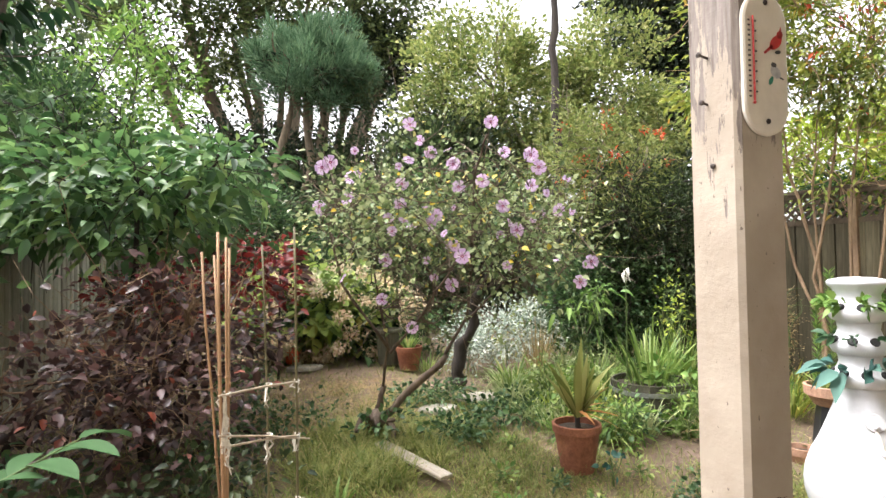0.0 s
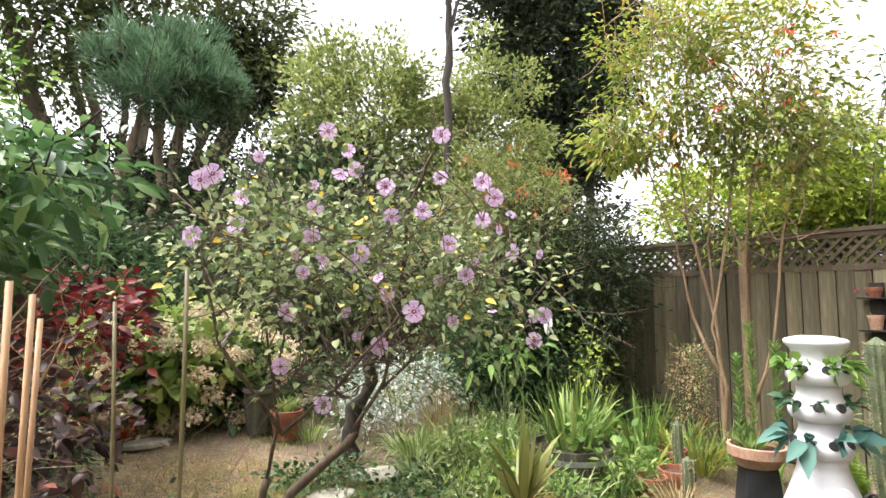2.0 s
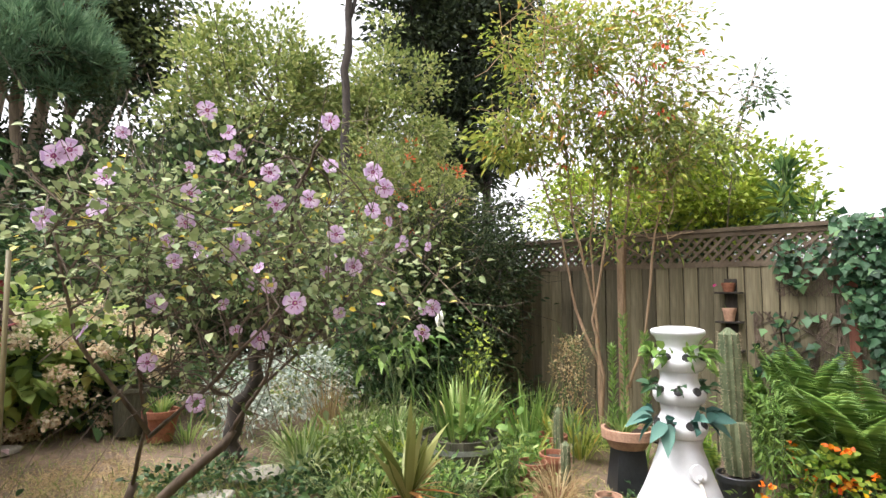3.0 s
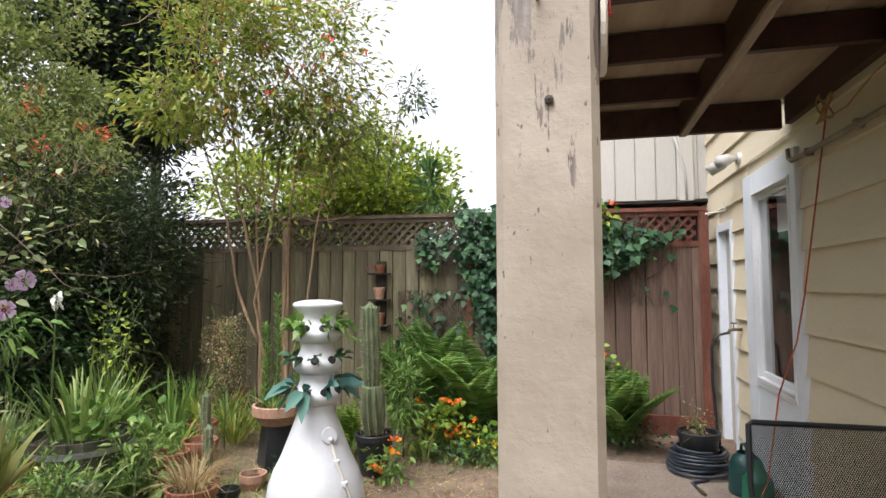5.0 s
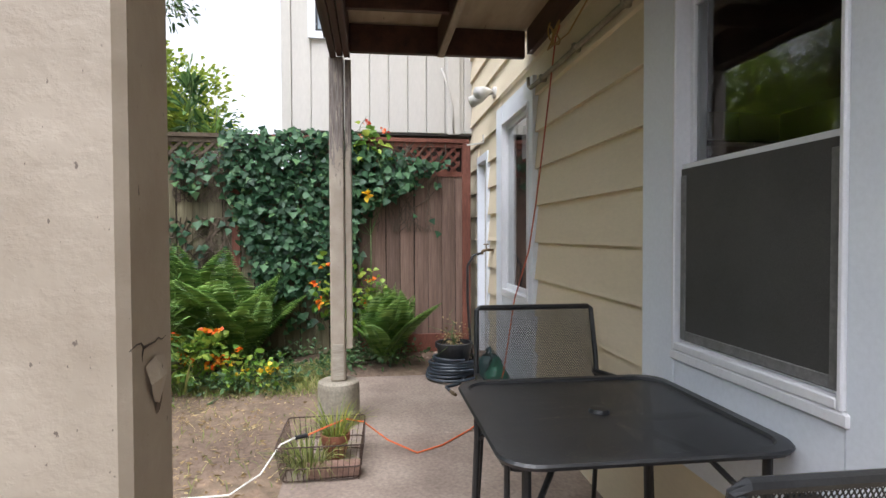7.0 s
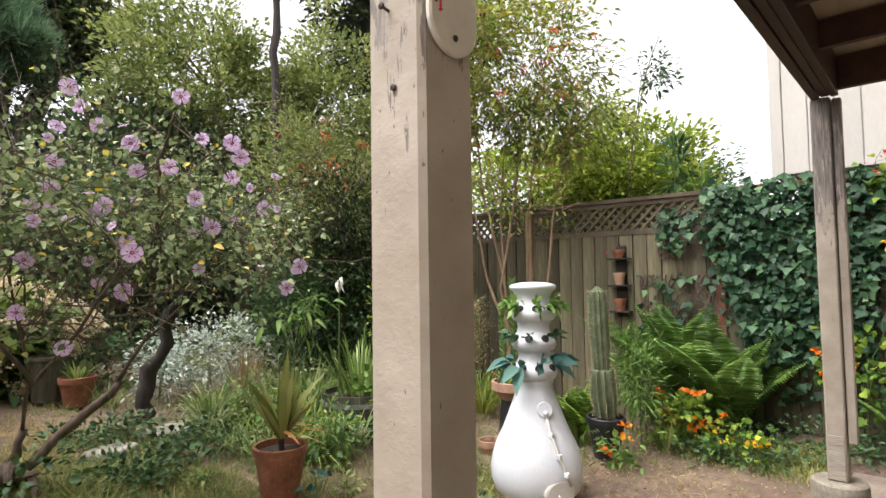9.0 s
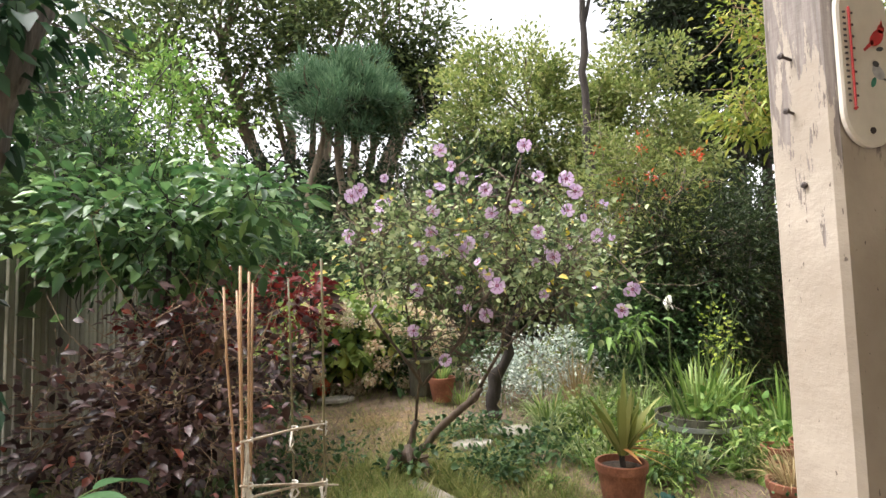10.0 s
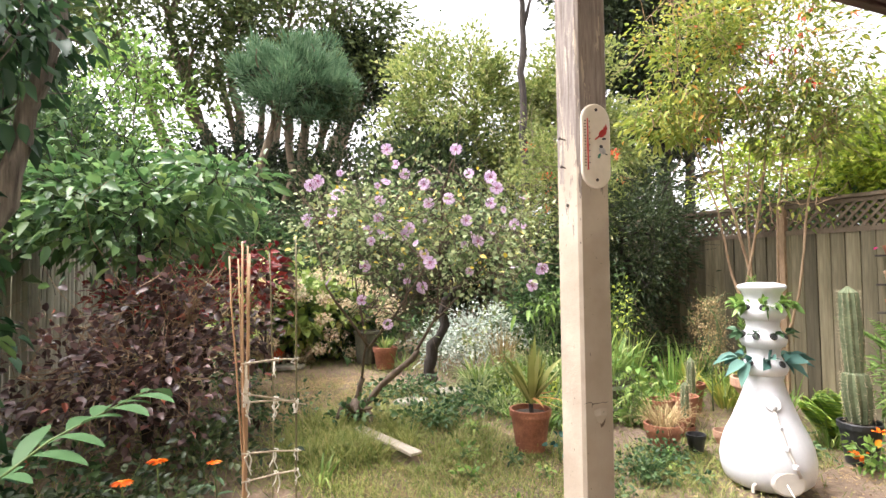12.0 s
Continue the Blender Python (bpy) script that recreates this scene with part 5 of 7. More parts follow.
FLOWERS = (
    (0.70, 3.65, 2.41), (0.40, 3.40, 1.62), (1.48, 3.80, 1.58), (-0.15, 4.65, 1.97), (0.17, 4.91, 2.27), (0.44, 3.99, 2.28),
    (1.03, 4.13, 2.34), (1.02, 3.66, 2.16), (-0.18, 4.35, 2.22), (-0.13, 4.32, 2.25), (-0.20, 4.36, 1.96), (-0.01, 4.25, 2.14),
    (0.28, 4.09, 2.09), (0.27, 4.10, 1.96), (0.57, 3.93, 2.20), (0.60, 3.92, 2.06), (0.73, 3.85, 2.09), (0.33, 4.07, 2.47),
    (1.02, 3.75, 2.25), (1.02, 3.75, 2.06), (0.84, 3.79, 1.93), (1.21, 3.75, 1.91), (0.44, 4.01, 1.83), (0.47, 3.99, 1.88),
    (0.55, 3.95, 1.45), (0.16, 4.16, 1.36), (0.33, 4.07, 1.18), (0.18, 4.15, 1.61), (1.36, 3.75, 1.45), (-0.03, 4.26, 2.01),
    (0.91, 3.75, 1.78),
)
for k, p in enumerate(FLOWERS):
    aim = Vector((-1.1 + rng.normal() * 0.5, -2.6 + rng.normal() * 0.5, 0.3 + rng.normal() * 0.5))
    m = Matrix.Translation(Vector(p) - Vector(MB)) @ aim.to_track_quat("Z", "Y").to_matrix().to_4x4() @ Matrix.Rotation(rng.random() * 6, 4, "Z") @ Matrix.Scale((0.58 if k == 1 else 0.7) + 0.14 * rng.random(), 4)
    part("flower", shapes[k % 4], None, mallow, at=m)
for k in range(28):
    p = Vector((0.55 + rng.normal() * 0.48, 4.0 + rng.normal() * 0.25, min(2.3, max(1.5, 1.85 + rng.normal() * 0.25))))
    m = Matrix.Translation(p - Vector(MB)) @ Vector(rng.normal(size=3) + np.array((-0.5, -1.2, 0.2))).to_track_quat("Z", "Y").to_matrix().to_4x4() @ Matrix.Scale(0.4 + 0.25 * rng.random(), 4)
    part("flower", shapes[k % 4], None, mallow, at=m)

plant("dark_trunk_tree", (1.44, 6.1, 0.3), "small tree with a dark gnarled trunk", "tree",
      [(((0, 0, 0), (0.03, -0.03, 0.3), (0.16, -0.1, 0.8), (0.3, -0.15, 1.15)), 0.075, 0.05), (((0.25, -0.1, 1.0), (0.45, -0.2, 1.5), (0.7, -0.3, 2.0)), 0.035, 0.012), (((0.28, -0.12, 1.1), (0.1, -0.2, 1.7), (0.0, -0.3, 2.3)), 0.03, 0.01)],
      [dict(c=(1.75, 5.8, 2.0), r=(0.7, 0.4, 0.5), n=80, per=16, size=0.12, leaf=0.055, ratio=0.6, mat=LEAF_MALLOW, limbs=16, twigs=80, shell=0.25, simple=False),
       dict(c=(1.1, 5.6, 2.1), r=(0.8, 0.4, 0.5), n=80, per=18, size=0.13, leaf=0.055, ratio=0.6, mat=LEAF_COVER, limbs=16, twigs=80, shell=0.25, simple=False)], BARK_DARK_AND_SHADE, 51, twig_r=0.004)


# ---- low plants ----
def tuft(name, x, y, label, count, length, width, mat, seed, lean=0.6, bend=0.5, radius=0.05, z=None, group="", category="plant"):
    """A clump of strap leaves rising from the soil."""
    r = np.random.default_rng(seed)
    z0 = ground_z(x, y) - 0.01 if z is None else z
    ob = thing(name, (x, y, z0), label, category, group)
    a = r.random(count) * 2 * math.pi
    out = np.stack((np.cos(a), np.sin(a), np.zeros(count)), 1)
    p = out * radius * r.random((count, 1)) ** 0.5
    d = out * lean * (0.2 + r.random((count, 1))) + np.array((0, 0, 1.0))
    part("leaves", blade_mesh("leaves", p, d, length * (0.55 + 0.6 * r.random(count)), width * (0.7 + 0.5 * r.random(count)), mat, r, bend * (0.3 + r.random(count))), None, ob)["kind"] = "stuff"
    return ob


for k, (x, y, n, ln, w, m) in enumerate(((2.25, 5.55, 120, 0.6, 0.022, LEAF_BLADE), (2.7, 5.35, 90, 0.62, 0.02, LEAF_BLADE), (1.9, 5.75, 90, 0.5, 0.018, LEAF_BLADE), (2.05, 5.15, 70, 0.45, 0.016, LEAF_BLADE),
                                         (3.35, 5.1, 110, 0.8, 0.024, LEAF_BLADE), (3.7, 5.45, 80, 0.9, 0.022, LEAF_BLADE), (3.9, 4.95, 70, 0.7, 0.02, LEAF_FERN), (2.9, 5.8, 70, 0.6, 0.02, LEAF_BLADE), (3.3, 4.55, 60, 0.5, 0.02, LEAF_YELLOW),
                                         (4.3, 4.6, 60, 0.55, 0.02, LEAF_YELLOW), (1.75, 4.7, 40, 0.4, 0.014, LEAF_BLADE), (2.5, 6.3, 80, 0.75, 0.01, LEAF_STRAW), (2.95, 6.35, 90, 0.6, 0.014, LEAF_PALE_BLADE), (3.2, 6.0, 80, 0.6, 0.014, LEAF_PALE_BLADE),
                                         (4.15, 3.4, 40, 0.45, 0.02, LEAF_BLADE), (4.5, 2.75, 30, 0.4, 0.018, LEAF_BLADE), (1.3, 6.6, 50, 0.35, 0.012, LEAF_BLADE), (2.75, 4.75, 50, 0.5, 0.02, LEAF_BLADE), (4.6, 5.3, 60, 0.7, 0.02, LEAF_BLADE), (-0.2, 3.9, 16, 0.3, 0.02, LEAF_BLADE))):
    tuft("strap_leaf_clump", x, y, "arching clump of long narrow leaves in soil", n, ln, w, m, 100 + k, 0.3 if ln > 0.65 else 0.55, 0.25 if ln > 0.65 else 0.55, 0.1, group="strap leaf clumps")

sow = random.Random(21)
for k in range(38):
    x, y = sow.uniform(1.7, 3.5), sow.uniform(4.35, 6.2)
    if math.hypot(x - 2.84, y - 4.86) < 0.4 or math.hypot(x - 1.49, y - 4.0) < 0.5:
        continue
    tuft("strap_leaf_clump", x, y, "arching clump of pale striped narrow leaves", 55, 0.38, 0.014, LEAF_PALE_BLADE if k % 2 else LEAF_BLADE, 160 + k, 0.75, 0.7, 0.09, group="strap leaf clumps")
for k in range(16):
    x, y = sow.uniform(1.65, 2.6), sow.uniform(4.4, 5.7)
    tuft("strap_leaf_clump", x, y, "arching clump of pale striped narrow leaves", 60, 0.44, 0.016, LEAF_PALE_BLADE if k % 3 else LEAF_LIME, 220 + k, 0.7, 0.6, 0.1, group="strap leaf clumps")
for k in range(12):
    x, y = sow.uniform(3.4, 4.9), sow.uniform(4.1, 5.6)
    tuft("strap_leaf_clump", x, y, "arching clump of long narrow leaves in soil", 50, 0.55, 0.018, (LEAF_BLADE, LEAF_YELLOW, LEAF_FERN)[k % 3], 190 + k, 0.55, 0.6, 0.09, group="strap leaf clumps")


def leafy(name, x, y, label, mat, seed, r=(0.3, 0.3, 0.2), n=40, per=14, leaf=0.08, ratio=0.5, size=0.08, h=0.15, droop=0.2, twigs=10, category="plant", group="", bloom=None, z=None):
    z0 = ground_z(x, y) if z is None else z
    cr = [dict(c=(x, y, z0 + h), r=r, n=n, per=per, size=size, leaf=leaf, ratio=ratio, mat=mat, limbs=6, twigs=twigs, droop=droop, simple=False, floor=z0)]
    if bloom:
        bm, bn, bl = bloom
        cr.append(dict(c=(x, y, z0 + h + r[2] * 0.45), r=(r[0] * 0.95, r[1] * 0.95, r[2] * 0.8), n=bn, per=7, size=0.018, leaf=bl, ratio=0.9, mat=bm, limbs=1, simple=False, shell=0.8, floor=z0 + 0.05))
    return plant(name, (x, y, z0), label, category, [(((0, 0, 0), (0, 0, h * 0.6)), 0.008, 0.005)], cr, STEM, seed, group, twig_r=0.003)


leafy("dusty_miller", 2.35, 6.75, "silvery white foliage plant in the border", LEAF_SILVER, 60, (0.75, 0.35, 0.32), 120, 22, 0.05, 0.45, 0.07, 0.42)
leafy("dusty_miller", 1.75, 6.55, "silvery white foliage plant in the border", LEAF_SILVER, 61, (0.25, 0.2, 0.2), 30, 18, 0.05, 0.45, 0.06, 0.22)
for k, (x, y, rx, ry, rz, m, lf) in enumerate(((1.6, 5.1, 0.5, 0.35, 0.1, LEAF_COVER, 0.06), (2.2, 4.6, 0.4, 0.3, 0.12, LEAF_COVER, 0.06), (0.95, 5.6, 0.35, 0.2, 0.08, LEAF_COVER, 0.05), (2.4, 3.55, 0.12, 0.12, 0.06, LEAF_COVER, 0.035), (2.0, 3.35, 0.14, 0.12, 0.06, LEAF_COVER, 0.04),
                                              (-0.45, 5.2, 0.45, 0.3, 0.18, LEAF_COVER, 0.05), (-0.9, 4.2, 0.4, 0.4, 0.2, LEAF_DARK, 0.06), (-1.4, 3.6, 0.5, 0.4, 0.22, LEAF_DARK, 0.06), (-1.9, 3.0, 0.5, 0.5, 0.3, LEAF_DARK, 0.06), (-0.75, 6.4, 0.35, 0.35, 0.2, LEAF_COVER, 0.05), (3.6, 4.75, 0.3, 0.3, 0.15, LEAF_FERN, 0.08), (3.0, 4.5, 0.25, 0.25, 0.12, LEAF_FERN, 0.09),
                                              (3.55, 3.45, 0.3, 0.2, 0.08, LEAF_COVER, 0.05), (5.0, 1.85, 0.35, 0.6, 0.12, LEAF_COVER, 0.05), (4.55, 2.2, 0.25, 0.35, 0.08, LEAF_COVER, 0.05), (5.1, 1.1, 0.25, 0.35, 0.12, LEAF_COVER, 0.045), (4.7, 5.6, 0.5, 0.5, 0.3, LEAF_DARK, 0.08), (0.85, 4.75, 0.25, 0.2, 0.06, LEAF_COVER, 0.05), (1.9, 7.5, 0.6, 0.35, 0.35, LEAF_COVER, 0.07), (2.9, 7.4, 0.6, 0.35, 0.4, LEAF_OLIVE, 0.06), (1.0, 7.8, 0.6, 0.35, 0.35, LEAF_COVER, 0.07), (3.4, 6.9, 0.4, 0.3, 0.3, LEAF_FERN, 0.06), (-1.9, 3.9, 0.5, 0.5, 0.3, LEAF_COVER, 0.07))):
    leafy("ground_cover", x, y, "low patch of small green leaves on the soil", m, 120 + k, (rx, ry, rz), 46, 12, lf, 0.6, 0.07, rz * 0.6, group="ground cover patches")
for k in range(16):
    x, y = sow.uniform(1.9, 3.7), sow.uniform(4.2, 5.6)
    if math.hypot(x - 2.84, y - 4.86) < 0.4:
        continue
    leafy("border_herb", x, y, "leafy green herb growing in the crowded border", (LEAF_FERN, LEAF_BLADE, LEAF_NASTURTIUM, LEAF_PALE_BLADE)[k % 4], 400 + k, (0.16, 0.16, 0.16), 16, 9, (0.06, 0.08, 0.05)[k % 3], (0.35, 0.25, 0.8)[k % 3], 0.06, 0.16 + 0.16 * sow.random(), 0.3, 14, group="border herbs")
for k in range(14):
    x, y = sow.uniform(0.7, 2.4), sow.uniform(3.0, 4.6)
    if math.hypot(x - 1.49, y - 4.0) < 0.22:
        continue
    leafy("lawn_weed", x, y, "low broad-leaved weed in the lawn", (LEAF_FERN, LEAF_BLADE, LEAF_COVER)[k % 3], 430 + k, (0.07, 0.07, 0.03), 8, 4, 0.05, 0.5, 0.03, 0.03, 0.2, 2, group="lawn weeds")
leafy("seedling", 1.56, 3.72, "small seedling with pale blue-green leaves", LEAF_BLUE, 68, (0.06, 0.05, 0.07), 5, 3, 0.065, 0.6, 0.04, 0.13, 0.3, 4)
leafy("drooping_leaf_plant", 2.2, 4.95, "stems of drooping bright green leaves", LEAF_FERN, 69, (0.26, 0.2, 0.2), 10, 6, 0.11, 0.38, 0.08, 1.0, 0.7, 20)
leafy("wispy_shrub", 3.95, 4.45, "dry feathery shrub gone to straw seed heads", LEAF_STRAW, 70, (0.16, 0.16, 0.4), 60, 24, 0.025, 0.4, 0.05, 0.85, twigs=60)
leafy("yellow_twig_shrub", 3.3, 5.05, "small shrub with bright yellow-green leaves", LEAF_LIME, 71, (0.16, 0.16, 0.36), 18, 7, 0.05, 0.6, 0.07, 0.95, twigs=30)
leafy("leafy_herb", 4.4, 2.92, "tall herb with many narrow green leaves", LEAF_FERN, 72, (0.16, 0.16, 0.45), 30, 14, 0.09, 0.2, 0.07, 0.6, twigs=30)
leafy("leafy_herb", 4.75, 3.15, "tall herb with many narrow green leaves", LEAF_FERN, 73, (0.2, 0.2, 0.3), 22, 14, 0.09, 0.2, 0.07, 0.55, twigs=30)
leafy("nasturtium", 4.56, 2.6, "sprawling nasturtium with orange and yellow flowers", LEAF_NASTURTIUM, 74, (0.16, 0.26, 0.22), 46, 5, 0.06, 1.0, 0.06, 0.25, bloom=(PETAL_ORANGE, 11, 0.05))
leafy("nasturtium", 4.55, 2.2, "sprawling nasturtium with orange and yellow flowers", LEAF_NASTURTIUM, 75, (0.18, 0.25, 0.12), 26, 5, 0.055, 1.0, 0.06, 0.12, bloom=(PETAL_YELLOW, 6, 0.04))
leafy("nasturtium", 3.85, 2.85, "small nasturtium with an orange flower", LEAF_FERN, 76, (0.16, 0.14, 0.12), 22, 6, 0.06, 0.5, 0.05, 0.12, bloom=(PETAL_ORANGE, 3, 0.05))
leafy("nasturtium", 5.18, 1.38, "nasturtium climbing the fence with orange flowers", LEAF_NASTURTIUM, 77, (0.09, 0.34, 0.36), 40, 4, 0.07, 1.0, 0.06, 0.6, bloom=(PETAL_ORANGE, 9, 0.045))
leafy("nasturtium", 5.38, 1.15, "nasturtium climbing the fence with yellow flowers", LEAF_NASTURTIUM, 78, (0.08, 0.16, 0.2), 14, 4, 0.08, 1.0, 0.05, 2.2, bloom=(PETAL_RED, 4, 0.04), z=0.0)
yellow = thing("yellow_flower", (5.2, 1.17, 1.72), "single large yellow nasturtium bloom on ivy", "flower")
part("petals", leaf_mesh("petals", np.zeros((7, 3)), np.random.default_rng(1).normal(size=(7, 3)) + np.array((-0.8, 0, 0)), 0.09, 0.09, PETAL_YELLOW, np.random.default_rng(2)), None, yellow)


def fern(x, y, label, fronds, length, seed, mat=LEAF_FERN, z=None):
    """Arching fronds, each with paired leaflets along a midrib."""
    r = np.random.default_rng(seed)
    z0 = ground_z(x, y) if z is None else z
    ob = thing("fern", (x, y, z0), label, "fern", "ferns")
    for k in range(fronds):
        a = r.random() * 2 * math.pi
        ln, el = length * (0.7 + 0.5 * r.random()), 1.05 + 0.45 * r.random()
        out = np.array((math.cos(a), math.sin(a), 0))
        side = np.array((-out[1], out[0], 0))
        pts = [out * ln * t * math.cos(el) * (1 + 0.3 * t) + np.array((0, 0, ln * (t * math.sin(el) - 0.26 * t * t))) for t in np.linspace(0, 1, 40)]
        p, d, L = [], [], []
        for i in range(5, 40):
            t = i / 39
            s = ln * 0.19 * math.sin(math.pi * (0.12 + 0.88 * t)) ** 0.8 + 0.008
            for sg in (-1, 1):
                p.append(pts[i])
                d.append(side * sg + (pts[i] - pts[i - 1]) / ln * 10 + np.array((0, 0, 0.1)))
                L.append(s)
        L = np.array(L)
        me = leaf_mesh("frond", np.array(p), np.array(d), L, L * 0.17 + 0.005, mat, r, 0.2, 0.1, True, face=np.tile(np.array((0, 0, 2.5)), (len(p), 1)))
        midrib = Build().tube(pts[::3], [0.0045 * (1 - 0.8 * i / 13) for i in range(len(pts[::3]))], 4, cap=False)
        part("stalk", midrib, STEM, tagged(part("frond", me, None, ob), kind="stuff"))
    return ob


fern(5.02, 1.02, "green fern arching beside the gate", 20, 0.95, 200)
fern(5.2, 0.92, "green fern arching beside the gate", 7, 1.0, 201)
fern(5.18, 2.78, "large green fern against the fence", 24, 1.45, 202)
fern(5.1, 2.42, "large green fern against the fence", 18, 1.3, 203)
fern(4.25, 3.45, "bright yellow-green fern behind the planter", 14, 0.62, 204, LEAF_NASTURTIUM)
fern(5.22, 3.15, "upright green fern against the fence", 14, 1.3, 205)


# ivy sheet on the fence
def ivy(name, y0, y1, z0, z1, count, label, seed, fill):
    r = np.random.default_rng(seed)
    ob = thing(name, (fence_x((y0 + y1) / 2), (y0 + y1) / 2, 0), label, "ivy")
    q = []
    while len(q) < count:
        yy, zz = r.uniform(y0, y1), r.uniform(z0, z1)
        if fill((yy - y0) / (y1 - y0), (zz - z0) / (z1 - z0)) > r.random():
            q.append((fence_x(yy) - 0.03 - abs(r.normal()) * 0.09, yy, zz))
    p = np.array(q) - np.array(ob.location)
    L = 0.07 * (0.5 + 0.9 * r.random(count))
    d = np.stack((-0.5 + r.normal(size=count) * 0.3, r.normal(size=count) * 0.7, -0.5 + r.normal(size=count) * 0.5), 1)
    part("leaves", leaf_mesh("leaves", p, d, L, L * 1.05, LEAF_IVY, r, 0.1, 0.12, face=np.tile(np.array((-2.0, -0.4, 1.0)), (count, 1)), wide=0.3), None, ob)
    b = Build()
    for k in range(26):
        y, z = r.uniform(y0, y1), z0
        pts = []
        for i in range(9):
            pts.append((fence_x(y) - 0.02 - ob.location.x, y - ob.location.y, z0 + (z1 - z0) * i / 8))
            y = min(max(y + r.normal() * 0.07, y0), y1)
        b.tube(pts, 0.006, 4, cap=False)
    part("vines", b, BARK, ob)


ivy("fence_ivy", 1.25, 2.62, 0.35, 2.38, 3200, "dense glossy ivy covering the fence boards", 210, lambda u, v: 1.0 if v > 0.18 + 0.6 * max(0, u - 0.72) / 0.28 and abs(u - 0.5) < 0.5 * (0.85 + 0.15 * v) else 0.15)
ivy("fence_ivy", 0.35, 1.3, 1.35, 2.3, 520, "trailing ivy hanging over the gate", 211, lambda u, v: 0.9 if v > 0.72 - 0.65 * u ** 1.2 and v < 0.75 + 0.2 * u else 0.03)
ivy("fence_ivy", 2.6, 3.1, 1.65, 2.15, 90, "sparse ivy strand over the fence rail", 212, lambda u, v: 1.0 if v > 0.5 - 0.4 * (1 - abs(u - 0.6) * 2) else 0.05)
ivy("fence_ivy", 2.6, 3.3, 0.9, 1.5, 60, "sparse ivy strand on the fence boards", 213, lambda u, v: 0.5)


# lawn, straw and litter
def field(name, count, label, mat, seed, length, width, where, bend=0.5, lean=0.5, category="grass"):
    r = np.random.default_rng(seed)
    q = []
    while len(q) < count:
        x, y = r.uniform(-2.2, 5.3), r.uniform(1.5, 9.0)
        if where(x, y) * (0.35 + 0.9 * max(0.0, noise.noise(Vector((x * 2.3, y * 2.3, seed))) + 0.35)) > r.random():
            if abs((x - 0.385) * 0.934 + (y - 4.32) * 0.358) < 0.1 and abs(y - 4.32) < 0.4:
                continue
            q.append((x, y, ground_z(x, y) - 0.035))
    p = np.array(q)
    a = r.random(count) * 2 * math.pi
    d = np.stack((np.cos(a) * lean, np.sin(a) * lean, 0.3 + r.random(count)), 1)
    me = blade_mesh(name, p, d, length * (0.4 + 0.8 * r.random(count)), width, mat, r, bend * (0.3 + r.random(count)), 3)
    return tagged(new(name, me), label, category, kind="stuff")


def hump(x, y, cx, cy, rx, ry):
    return max(0.0, 1.2 - ((x - cx) / rx) ** 2 - ((y - cy) / ry) ** 2)


field("lawn_grass", 42000, "thin patchy green and dry lawn grass", LEAF_GRASS, 1, 0.14, 0.005, lambda x, y: max(hump(x, y, 0.6, 4.3, 1.3, 1.3), 0.5 * hump(x, y, 1.6, 3.2, 1.3, 0.9), 0.6 * hump(x, y, 1.2, 5.4, 1.0, 0.7), 0.02 if x > 2 and y < 3.4 else 0.12))
field("tall_lawn_tuft", 6000, "long green grass round the mallow stump", LEAF_GRASS, 2, 0.28, 0.006, lambda x, y: hump(x, y, 0.15, 4.55, 0.55, 0.5))
field("dry_grass", 20000, "short straw-coloured grass along the path", LEAF_STRAW, 3, 0.08, 0.005, lambda x, y: max(hump(x, y, 0.2, 5.9, 0.8, 1.0), 0.5 * hump(x, y, 0.9, 4.0, 1.0, 1.0), 0.08 * hump(x, y, 3.2, 2.6, 1.6, 0.7)), 0.8, 1.2)
field("soil_grass", 9000, "sparse weeds and grass along the fence bed", LEAF_GRASS, 4, 0.12, 0.006, lambda x, y: max(hump(x, y, 4.7, 2.0, 0.45, 0.9), 0.6 * hump(x, y, 3.4, 3.6, 1.4, 0.5), hump(x, y, 5.0, 1.3, 0.4, 0.5)))
litter_rng = np.random.default_rng(9)
lp = np.stack((litter_rng.uniform(1.2, 5.0, 1500), litter_rng.uniform(1.65, 3.6, 1500)), 1)
lp = np.array([(x, y, ground_z(x, y) - 0.012) for x, y in lp])
tagged(new("leaf_litter", leaf_mesh("leaf_litter", lp, litter_rng.normal(size=(1500, 3)) * np.array((1, 1, 0.12)), 0.035 * (0.4 + litter_rng.random(1500)), 0.014, LEAF_STRAW, litter_rng, 0.0)), "scattered dry leaves on bare soil", "litter", kind="stuff")

